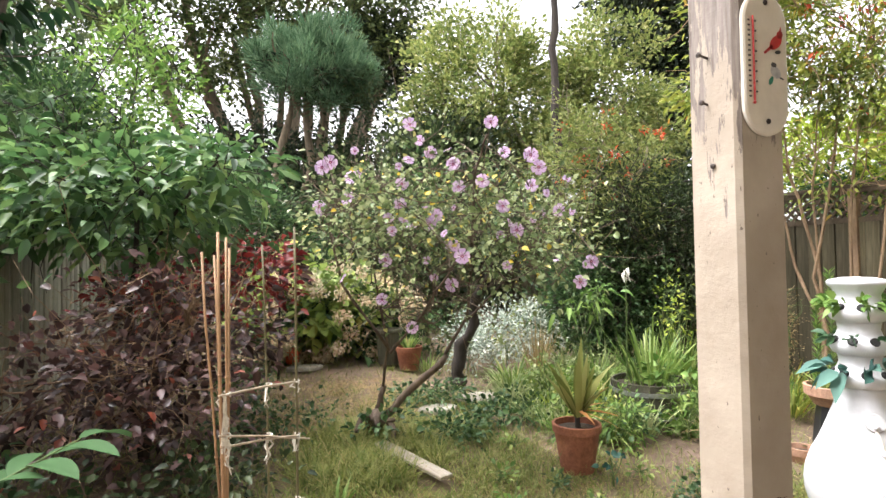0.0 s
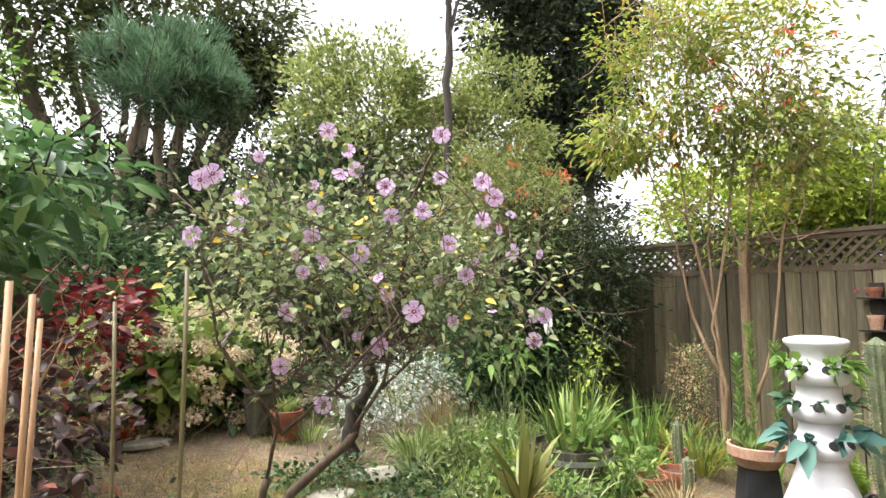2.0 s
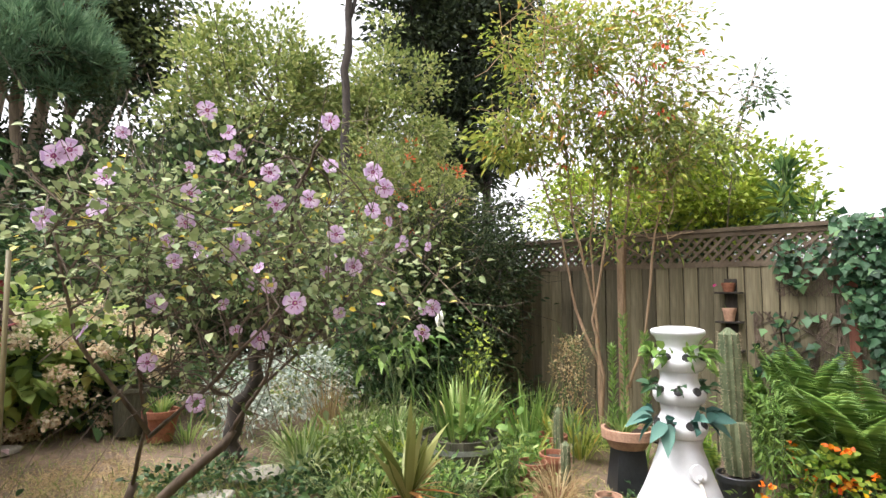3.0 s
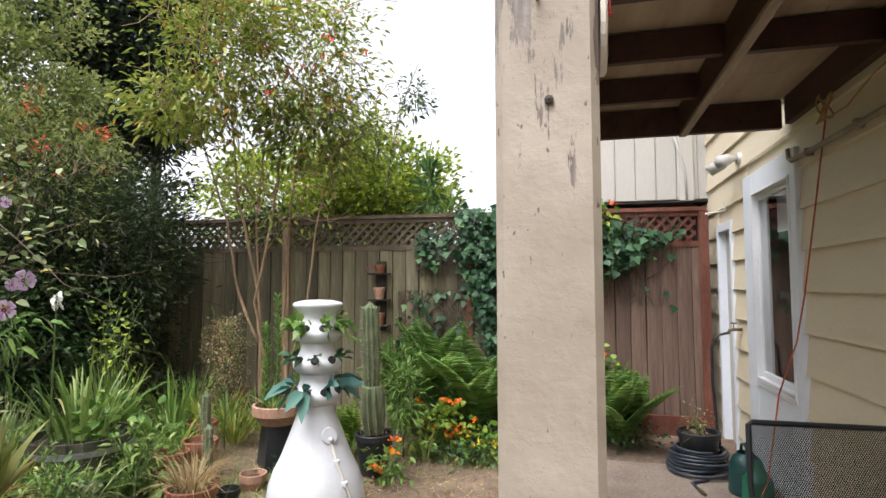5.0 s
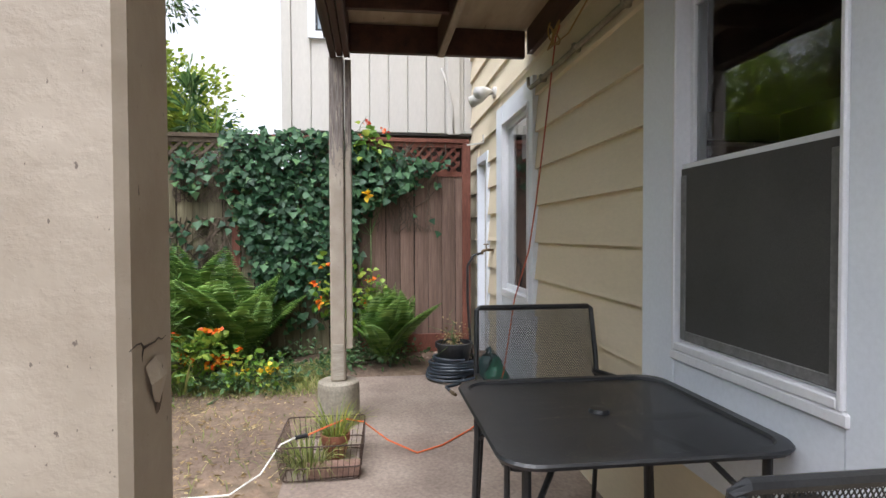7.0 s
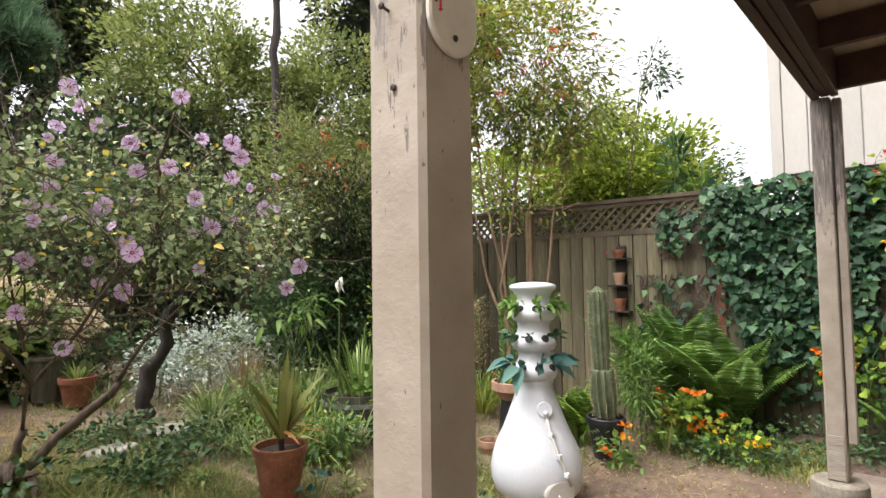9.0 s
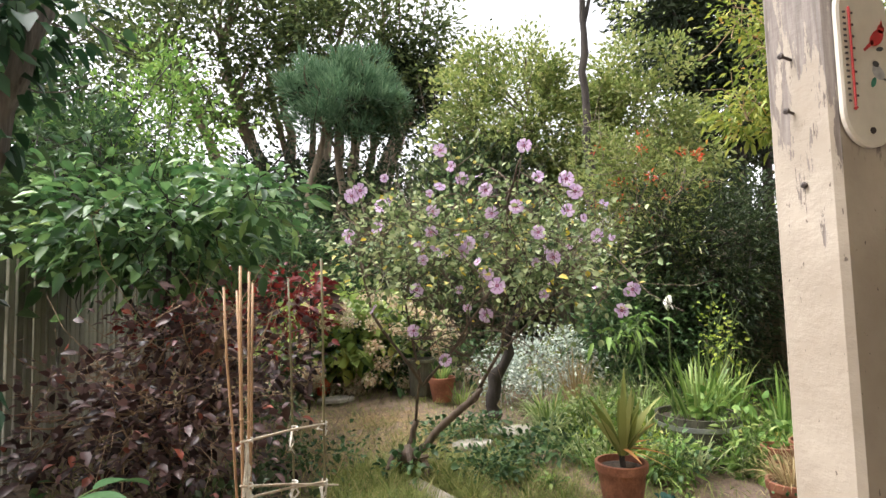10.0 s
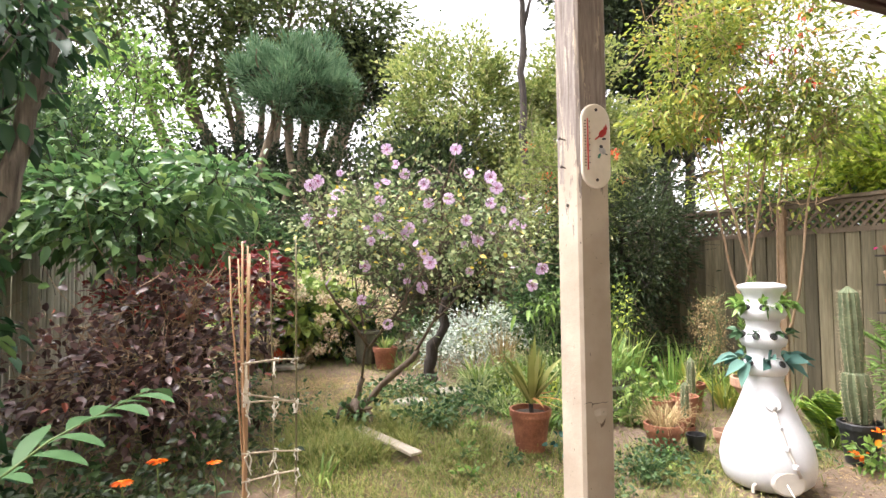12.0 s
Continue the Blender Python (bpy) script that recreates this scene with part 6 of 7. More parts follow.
# ---- garden objects ----
def tower_planter():
    ob = thing("tower_planter", (2.868, 3.025, 0.012), "white stacked hydroponic tower planter on bare soil", "planter")
    part("reservoir", Build().lathe(((0, 0.0), (0.2, 0.0), (0.25, 0.012), (0.288, 0.05), (0.308, 0.12), (0.312, 0.19), (0.3, 0.27), (0.27, 0.36), (0.225, 0.45), (0.185, 0.55), (0.152, 0.64), (0.128, 0.71), (0.122, 0.745), (0.13, 0.77), (0.12, 0.785)), 48), TOWER, ob, "white cone-shaped water reservoir", smooth=True)
    cover = part("access_cover", Build().lathe(((0, 0.012), (0.05, 0.012), (0.055, 0.004), (0.055, 0)), 24), TOWER, ob, at=Matrix.Translation((-0.1, -0.136, 0.6)) @ Vector((-0.593, -0.8, 0.35)).to_track_quat("Z", "Y").to_matrix().to_4x4())
    part("knob", Build().lathe(((0, 0.03), (0.016, 0.026), (0.018, 0.012), (0.016, 0.0)), 12, (0.0, -0.025, 0)), TOWER, cover, smooth=True)
    pts = [(-0.11, -0.15, 0.56), (-0.125, -0.2, 0.45), (-0.14, -0.262, 0.33), (-0.125, -0.308, 0.22), (-0.1, -0.322, 0.15)]
    part("level_tube", Build().tube(pts, 0.011, 8), TOWER_SHADE, ob, "pale water level tube", True)
    for p in pts[1:4]:
        part("clip", Build().box(np.array(p) - 0.016, np.array(p) + 0.016, 0.004), TOWER, ob)
    part("drain_panel", Build().lathe(((0, 0.008), (0.075, 0.008), (0.088, 0.0), (0.088, -0.03)), 24), TOWER_SHADE, ob, "greyish moulded recess", at=Matrix.Translation((-0.148, -0.27, 0.1)) @ Vector((-0.482, -0.874, 0.05)).to_track_quat("Z", "Y").to_matrix().to_4x4() @ Matrix.Diagonal((1.25, 0.95, 1, 1)))
    part("tap", Build().tube(((-0.28, -0.12, 0.07), (-0.325, -0.14, 0.07), (-0.33, -0.142, 0.03)), 0.012, 8), TOWER_SHADE, ob)
    z = 0.775
    for k, (h, r) in enumerate(((0.2, 0.157), (0.2, 0.155), (0.235, 0.16))):
        prof = ((0.11, 0.0), (0.14, 0.012), (r, 0.045), (r, 0.075), (0.142, 0.09), (0.118, 0.125), (0.108, 0.155), (0.112, h - 0.012), (0.116, h))
        if k == 2:
            prof = ((0.11, 0.0), (0.14, 0.012), (r, 0.045), (r, 0.075), (0.142, 0.09), (0.12, 0.125), (0.115, 0.165), (0.135, h - 0.03), (0.157, h - 0.01), (0.16, h))
        t = part("tier", Build().lathe(prof, 40, (0, 0, z)), TOWER, ob, smooth=True)
        for i in range(8):
            a = 2 * math.pi * i / 8 + 0.35 * k
            q = Vector((math.cos(a), math.sin(a), 0.55))
            part("net_cup", Build().lathe(((0, 0.004), (0.018, 0.003), (0.024, 0.006), (0.027, 0.0), (0.027, -0.03)), 12), TOWER_HOLE, t, at=Matrix.Translation((math.cos(a) * 0.146, math.sin(a) * 0.146, z + 0.093)) @ q.to_track_quat("Z", "Y").to_matrix().to_4x4())
        z += h
    part("lid", Build().lathe(((0.16, 0), (0.162, 0.012), (0.15, 0.022), (0.09, 0.036), (0, 0.04)), 40, (0, 0, z)), TOWER, ob, smooth=True)
    for k, (zz, ln, m, n) in enumerate(((0.89, 0.15, LEAF_BLUE, 5), (1.08, 0.09, LEAF_IVY, 4), (1.29, 0.085, LEAF_FERN, 14))):
        for i in range(8):
            a = 2 * math.pi * i / 8 + 0.35 * k
            o = np.array((math.cos(a) * 0.165, math.sin(a) * 0.165, zz))
            d = rng.normal(size=(n, 3)) * 0.5 + np.array((math.cos(a), math.sin(a), 0.4))
            L = ln * (0.6 + 0.6 * rng.random(n))
            part("seedling", leaf_mesh("seedling", np.tile(o, (n, 1)) + rng.normal(size=(n, 3)) * (0.02 if k == 2 else 0.008), d, L, L * 0.55, m, rng, 0.35), None, ob)["kind"] = "stuff"


tower_planter()


def pot(name, x, y, r, h, label, mat, rim=0.035, group="", z=None, soil=True):
    z0 = ground_z(x, y) - 0.015 if z is None else z
    ob = thing(name, (x, y, z0), label, "pot", group)
    q = r * 0.68
    part("pot_body", Build().lathe(((0, 0), (q, 0), (r * 0.93, h - rim * 1.6), (r, h - rim * 1.55), (r * 1.02, h - 0.004), (r, h), (r * 0.9, h), (r * 0.87, h - 0.04), (q * 0.9, 0.02)), 32), mat, ob, smooth=False)
    if soil:
        part("soil", Build().lathe(((0, h - 0.03), (r * 0.5, h - 0.033), (r * 0.885, h - 0.04)), 20), POT_SOIL, ob)
    return ob, z0 + h - 0.035


p, z = pot("terracotta_pot", 1.49, 4.02, 0.165, 0.325, "terracotta pot holding a spiky plant on grass", TERRACOTTA)
aloe = tuft("potted_aloe", 1.49, 4.0, "spiky green and orange plant in a terracotta pot", 34, 0.52, 0.06, LEAF_ALOE, 300, 0.6, 0.22, 0.03, z + 0.08)
part("old_leaves", blade_mesh("old_leaves", np.zeros((10, 3)) + np.array((0, 0, 0.04)), rng.normal(size=(10, 3)) * np.array((1, 1, 0.2)) + np.array((0.5, -0.2, 0.1)), 0.3, 0.026, LEAF_OLD, rng, 0.2), None, aloe, "withered orange lower leaves")
part("stem", Build().tube(((0, 0, -0.1), (0.0, 0.01, 0.0), (-0.01, 0.0, 0.06)), (0.02, 0.018, 0.012), 7), BARK_DARK_AND_SHADE, aloe)
p, z = pot("terracotta_pot", 1.12, 6.75, 0.15, 0.26, "orange terracotta pot behind the mallow", TERRACOTTA)
tuft("potted_grass", 1.12, 6.75, "short strappy plant in a terracotta pot", 40, 0.28, 0.02, LEAF_BLADE, 301, 0.6, 0.4, 0.05, z)
p, z = pot("red_plastic_pot", -0.1, 7.3, 0.1, 0.17, "small red plastic pot beside the hydrangea", PETAL_RED, 0.02)
bin_ = thing("garden_bin", (0.95, 6.98, ground_z(0.95, 6.98)), "grey-green ribbed plastic bin among the shrubs", "bin")
part("bin_body", Build().lathe(((0, 0), (0.12, 0), (0.15, 0.36), (0.165, 0.37), (0.165, 0.40), (0.14, 0.40), (0.14, 0.37)), 24), BARREL, bin_)
p, z = pot("terracotta_pot", 2.57, 3.72, 0.155, 0.24, "weathered terracotta bowl with dry twiggy plant", TERRACOTTA)
tuft("dry_potted_plant", 2.57, 3.72, "brown dried plant in a terracotta bowl", 220, 0.34, 0.006, LEAF_STRAW, 302, 0.8, 0.6, 0.08, z)
p, z = pot("black_nursery_pot", 2.86, 3.66, 0.08, 0.15, "black plastic nursery pot on soil", BLACK_PLASTIC, 0.02)
p, z = pot("terracotta_pot", 3.05, 4.05, 0.13, 0.17, "terracotta bowl with dry twiggy plant", TERRACOTTA)
tuft("dry_potted_plant", 3.05, 4.05, "grey dried plant in a terracotta bowl", 150, 0.3, 0.006, LEAF_STRAW, 303, 0.9, 0.6, 0.1, z)
p, z = pot("terracotta_pot", 3.1, 4.3, 0.12, 0.24, "terracotta pot with a thin cactus", TERRACOTTA)
p, z2 = pot("terracotta_pot", 3.35, 4.25, 0.13, 0.28, "terracotta pot empty but for soil", TERRACOTTA)
p, z2 = pot("terracotta_pot", 3.3, 3.75, 0.1, 0.12, "small pale terracotta saucer pot", TERRACOTTA_PALE)
p, z2 = pot("terracotta_pot", 3.75, 4.55, 0.14, 0.3, "terracotta pot with a yellow-green plant", TERRACOTTA)
tuft("potted_bromeliad", 3.75, 4.55, "yellow-green rosette in a terracotta pot", 30, 0.35, 0.03, LEAF_YELLOW, 304, 0.6, 0.4, 0.04, z2)


def cactus(x, y, z, label, joints, ribs=11):
    """Ribbed column with spine tufts along the ribs."""
    ob = thing("cactus", (x, y, z), label, "cactus")
    r = np.random.default_rng(int(z * 100) + 3)
    base = np.zeros(3)
    for rad, top in joints:
        top = np.array(top, float)
        b = Build()
        n, rows = ribs * 2, 14
        vs = []
        for i in range(rows + 1):
            t = i / rows
            c = base * (1 - t) + top * t
            rr = rad * (0.82 + 0.25 * math.sin(math.pi * min(t * 1.1, 1) * 0.8)) * (1 if t < 0.9 else math.sqrt(max(0.02, 1 - ((t - 0.9) / 0.1) ** 2)))
            for k in range(n):
                a = 2 * math.pi * k / n
                q = rr * (1 if k % 2 else 0.82)
                vs.append((c[0] + q * math.cos(a), c[1] + q * math.sin(a), c[2]))
        b.add(vs, [(i * n + k, i * n + (k + 1) % n, (i + 1) * n + (k + 1) % n, (i + 1) * n + k) for i in range(rows) for k in range(n)])
        body = part("column", b, CACTUS, ob)
        p, d = [], []
        for i in range(26):
            for k in range(ribs):
                a = 2 * math.pi * (2 * k + 1) / n
                o = np.array((math.cos(a), math.sin(a), 0))
                c = base + (top - base) * (i + 0.5) / 27
                for _ in range(4):
                    p.append(c + o * rad * 0.98)
                    d.append(o + r.normal(size=3) * 0.6)
        part("spine_cover", leaf_mesh("spine_cover", np.array(p), np.array(d), 0.025, 0.0025, SPINE, r, 0, 0, True), None, body)["kind"] = "stuff"
        base = top - np.array((0, 0, 0.03))
    return ob


p, z = pot("black_nursery_pot", 3.99, 3.05, 0.16, 0.33, "black plastic pot holding a column cactus", BLACK_PLASTIC, 0.03)
cactus(3.99, 3.05, z + 0.03, "tall ribbed column cactus in a black pot", ((0.1, (-0.03, 0.01, 0.42)), (0.075, (-0.06, 0.02, 1.1))))
p, z = pot("terracotta_pot", 3.08, 3.98, 0.08, 0.1, "small pot with a thin green cactus", TERRACOTTA)
cactus(3.08, 3.98, z, "slim green cactus in a small pot", ((0.035, (0.0, 0, 0.42)),), 7)
cactus(3.55, 4.35, ground_z(3.55, 4.35), "slim green cactus growing in soil", ((0.04, (0.0, 0, 0.6)),), 7)

stand = thing("plant_stand", (3.82, 3.85, ground_z(3.82, 3.85) - 0.01), "black tapered plastic stand under a clay bowl", "stand")
part("stand_body", Build().lathe(((0, 0), (0.2, 0), (0.155, 0.34), (0.15, 0.36), (0, 0.36)), 4), BLACK_PLASTIC, stand)
p, z = pot("clay_bowl", 3.82, 3.85, 0.21, 0.16, "wide pale clay bowl on a black stand", TERRACOTTA_PALE, 0.05, z=ground_z(3.82, 3.85) + 0.35)
tuft("potted_succulent", 3.78, 3.88, "rosette of green leaves in a clay bowl", 40, 0.22, 0.03, LEAF_BLADE, 305, 0.9, 0.2, 0.08, z)
for k, (dx, dy, h) in enumerate(((0.05, 0.05, 0.95), (-0.02, 0.12, 0.7), (0.1, -0.12, 0.8))):
    spire = thing("succulent_spire", (3.82 + dx, 3.85 + dy, z), "upright bottlebrush-like succulent stem in a bowl", "plant", "succulent spires")
    n = 260
    t = rng.random(n)
    a = rng.random(n) * 6.28
    part("stem", Build().tube(((0, 0, 0), (0.02, 0, h * 0.5), (0.0, 0, h)), (0.01, 0.009, 0.005), 6), STEM, spire)
    part("leaves", leaf_mesh("leaves", np.stack((0.02 * np.sin(t * 3), 0 * t, t * h), 1), np.stack((np.cos(a), np.sin(a), np.full(n, 1.0)), 1), 0.07, 0.01, LEAF_FERN, rng, 0.0), None, spire)

barrel = thing("half_barrel", (2.84, 4.86, ground_z(2.84, 4.86) - 0.07), "weathered half barrel planter with a metal hoop", "planter")
stave = Build()
for k in range(22):
    a0, a1 = 2 * math.pi * (k + 0.03) / 22, 2 * math.pi * (k + 0.97) / 22
    q = []
    for r0, zz in ((0.29, 0.0), (0.335, 0.2), (0.345, 0.4)):
        for rr in (r0, r0 - 0.025):
            for a in (a0, a1):
                q.append((rr * math.cos(a), rr * math.sin(a), zz))
    b = Build().add(q, [(0, 1, 5, 4), (4, 5, 9, 8), (3, 2, 6, 7), (7, 6, 10, 11), (8, 9, 11, 10), (0, 4, 6, 2), (4, 8, 10, 6), (1, 3, 7, 5), (5, 7, 11, 9), (0, 2, 3, 1)])
    part("stave", b, BARREL, barrel)
for zz, rr in ((0.1, 0.318), (0.3, 0.345)):
    part("hoop", Build().lathe(((rr - 0.006, 0), (rr, 0), (rr + 0.003, 0.04), (rr - 0.003, 0.04)), 36, (0, 0, zz)), HOOP, barrel)
part("soil", Build().lathe(((0, 0.36), (0.31, 0.35)), 22), POT_SOIL, barrel)
tuft("barrel_iris", 2.84, 4.86, "tall strap leaves growing in a half barrel", 70, 0.75, 0.025, LEAF_BLADE, 306, 0.5, 0.4, 0.18, ground_z(2.84, 4.86) + 0.28)
leafy("barrel_foliage", 3.0, 4.72, "broad green leaves spilling from the barrel", LEAF_FERN, 307, (0.22, 0.2, 0.14), 26, 5, 0.095, 0.7, 0.08, 0.06, z=ground_z(2.84, 4.86) + 0.3)

lily = thing("white_lily", (2.62, 4.9, ground_z(2.6, 4.9)), "white lily bloom on a tall thin stem", "flower")
part("stem", Build().tube(((0, 0, 0), (0.01, 0, 0.6), (-0.01, -0.03, 1.28)), (0.009, 0.008, 0.005), 6), STEM, lily)
part("petals", leaf_mesh("petals", np.stack((rng.normal(size=14) * 0.012 - 0.01, rng.normal(size=14) * 0.012 - 0.03, 1.24 + 0.1 * rng.random(14)), 1), rng.normal(size=(14, 3)) * 0.5 + np.array((-0.1, -0.2, -0.9)), 0.06, 0.035, PETAL_WHITE, rng, 0.1), None, lily)

shelf = thing("fence_shelf", (fence_x(3.5) - 0.02, 3.5, 1.1), "dark wooden wall shelf with three tiers", "shelf")
part("back_board", Build().box((-0.012, -0.06, -0.05), (0.0, 0.06, 0.72), 0.003), BARK_DARK_AND_SHADE, shelf)
for zz in (0.0, 0.28, 0.57):
    part("shelf_board", Build().box((-0.13, -0.12, zz), (-0.012, 0.12, zz + 0.018), 0.003), BARK_DARK_AND_SHADE, shelf)
for zz, m in ((1.119, TERRACOTTA), (1.399, TERRACOTTA_PALE), (1.689, TERRACOTTA)):
    p, z = pot("shelf_pot", fence_x(3.5) - 0.09, 3.5, 0.065, 0.13 if zz < 1.6 else 0.09, "small clay pot standing on a fence shelf", m, 0.02, "shelf pots", z=zz)
    tuft("shelf_plant", fence_x(3.5) - 0.09, 3.5, "tiny succulent in a clay pot", 14, 0.07, 0.015, LEAF_FERN, int(zz * 100), 1.0, 0.4, 0.03, z, "shelf plants")
pinky = thing("magenta_flower", (fence_x(3.62) - 0.1, 3.63, 1.75), "small magenta flower beside the fence shelf", "flower")
part("petals", leaf_mesh("petals", np.zeros((6, 3)), rng.normal(size=(6, 3)), 0.03, 0.025, PETAL_PINK, rng), None, pinky)

plank_ob = thing("wooden_plank", (0.385, 4.32, ground_z(0.385, 4.32) + 0.045), "grey weathered plank lying in the grass", "plank")
part("board", Build().box((-0.052, -0.36, -0.01), (0.052, 0.36, 0.012), 0.004), PLANK, plank_ob, at=Matrix.Rotation(radians(21), 4, "Z") @ Matrix.Rotation(radians(4), 4, "X"))
for x, y, sx, sy in ((1.45, 5.6, 0.28, 0.16), (0.0, 7.0, 0.2, 0.12), (0.95, 5.35, 0.2, 0.12)):
    st = thing("stepping_stone", (x, y, ground_z(x, y) - 0.02), "flat pale stepping stone set in the path", "stone", "stepping stones")
    prof = [(sx * (0.85 + 0.2 * rng.random()) * math.cos(a), sy * (0.85 + 0.2 * rng.random()) * math.sin(a)) for a in np.linspace(0, 2 * math.pi, 10)[:-1]]
    b = Build()
    n = len(prof)
    b.add([(px, py, 0) for px, py in prof] + [(px, py, 0.03) for px, py in prof] + [(px * 0.92, py * 0.92, 0.042) for px, py in prof],
          [(i, (i + 1) % n, n + (i + 1) % n, n + i) for i in range(n)] + [(n + i, n + (i + 1) % n, 2 * n + (i + 1) % n, 2 * n + i) for i in range(n)] + [tuple(range(2 * n, 3 * n))])
    part("slab", b, STONE, st)

# tied bamboo frame: a bundle of canes, two single canes and thin crossbars
cage = thing("bamboo_frame", (-0.625, 2.6, 0.0), "tied bamboo cane frame with white cotton knots", "plant support")
g = ground_z(-0.6, 2.8)
for k, (x, y, dx, dy, h, m, r) in enumerate(((-0.13, -0.152, -0.055, 0.02, 1.69, BAMBOO, 0.0045), (-0.128, -0.162, -0.01, -0.02, 1.745, BAMBOO, 0.0052), (-0.12, -0.156, 0.004, 0.0, 1.73, BAMBOO, 0.0048), (-0.126, -0.146, -0.024, 0.03, 1.68, BAMBOO, 0.0042), (-0.118, -0.148, 0.014, 0.02, 1.70, BAMBOO, 0.0043),
                                             (0.012, 0.15, -0.008, 0.05, 1.72, CANE_GREEN, 0.0045), (0.108, 0.12, -0.004, -0.02, 1.78, CANE_GREEN, 0.0052))):
    b = Build()
    fan = [max(0.0, (t - 0.5) / 0.5) for t in np.linspace(0, 1, 9)]
    pts = [(x + dx * u + rng.normal() * 0.0015, y + dy * u, g - 0.06 + (h - g) * t) for t, u in zip(np.linspace(0, 1, 9), fan)]
    b.tube(pts, [r * (1.0 - 0.25 * t) for t in np.linspace(0, 1, 9)], 8)
    for t in (0.2, 0.42, 0.64, 0.85):
        q = np.array(pts[int(t * 8)])
        b.tube((q - (0, 0, 0.004), q + (0, 0, 0.004)), r * 1.15, 8)
    part("cane", b, m, cage, smooth=True)
knots = []
for z0, z1, a, e in ((1.215, 1.18, 0.1, 0.0), (1.095, 0.985, 0.1, 0.22), (1.065, 0.995, 0.02, 0.02), (0.87, 0.775, 0.1, 0.12), (0.765, 0.69, 0.1, 0.04), (0.6, 0.52, 0.06, 0.1)):
    p0, p1 = np.array((-0.115, -0.16, z0)), np.array((0.108, 0.11, z1))
    part("crossbar", Build().tube((p0 - (p1 - p0) * a, p0, (p0 + p1) / 2 + (0, 0, 0.004), p1, p1 + (p1 - p0) * e), (0.0032, 0.0038, 0.0036, 0.0036, 0.003), 7), DRY_STICK, cage, "thin pale dry stick", True)
    knots += [(*p0, 0.11 if z0 > 1.1 else 0.07), (*p1, 0.05), (*(p0 + (p1 - p0) * 0.56 + (0, 0.02, 0)), 0.07)]
for x, y, zz, drop in knots:
    b = Build()
    for _ in range(2):
        q = np.array((x, y, zz)) + rng.normal(size=3) * 0.004
        b.tube((q, q + rng.normal(size=3) * 0.008 - (0, 0, drop * 0.35), q + rng.normal(size=3) * 0.01 - (0, 0, drop * 0.7), q + rng.normal(size=3) * 0.008 - (0, 0, drop)), (0.0025, 0.0036, 0.003, 0.0015), 5)
    b.tube([(x + 0.0085 * math.cos(t), y + 0.0085 * math.sin(t), zz + 0.0016 * t - 0.006) for t in np.linspace(0, 9, 14)], 0.0026, 5)
    part("tie", b, TWINE, cage, "white cotton tie")
b = Build()
for k in range(3):
    b.tube([(-0.125 + 0.006 * math.sin(3 * t + k), -0.165 + 0.006 * math.cos(2 * t + k), 1.21 - 0.16 * t) for t in np.linspace(0, 1, 8)], 0.0028, 5)
part("tie", b, TWINE, cage, "white cotton tie")

# leafy branch and marigolds near the door
sprig = thing("leafy_branch", (-1.6, 2.12, -0.02), "arching branch with long glossy green leaves", "plant")
bp = [np.array(q) for q in ((-0.1, 0.0, 0.0), (-0.12, 0.05, 0.55), (0.02, 0.1, 0.88), (0.25, 0.2, 1.05), (0.5, 0.3, 1.16))]
part("stem", Build().tube(bp, (0.009, 0.007, 0.005, 0.004, 0.002), 7), STEM, sprig, smooth=True)


def long_leaf(length, width, sag):
    b = Build()
    vs = []
    for i in range(9):
        t = i / 8
        w = width / 2 * math.sin(math.pi * min(t * 0.97 + 0.03, 1)) ** 0.75
        z = -sag * t * t
        vs += [(-w, length * t, z + w * 0.28), (0, length * t, z), (w, length * t, z + w * 0.28)]
    fs = []
    for i in range(8):
        fs += [(3 * i, 3 * i + 1, 3 * i + 4, 3 * i + 3), (3 * i + 1, 3 * i + 2, 3 * i + 5, 3 * i + 4)]
    return b.add(vs, fs).mesh("leaf", LEAF_LAUREL, True)


big_leaves = [long_leaf(0.19, 0.062, 0.05), long_leaf(0.215, 0.07, 0.06), long_leaf(0.155, 0.052, 0.04)]
for k in range(17):
    t = 0.45 + 0.55 * k / 16
    i = min(int(t * 4), 3)
    q = bp[i] * (1 - (t * 4 - i)) + bp[i + 1] * (t * 4 - i)
    d = Vector(((0.9 if k % 2 else 0.25) + rng.normal() * 0.15, (-0.75 if k % 2 else 0.8) + rng.normal() * 0.2, 0.25 + rng.normal() * 0.2))
    part("leaf", big_leaves[k % 3], None, sprig, at=Matrix.Translation(Vector(q)) @ d.to_track_quat("Y", "Z").to_matrix().to_4x4())
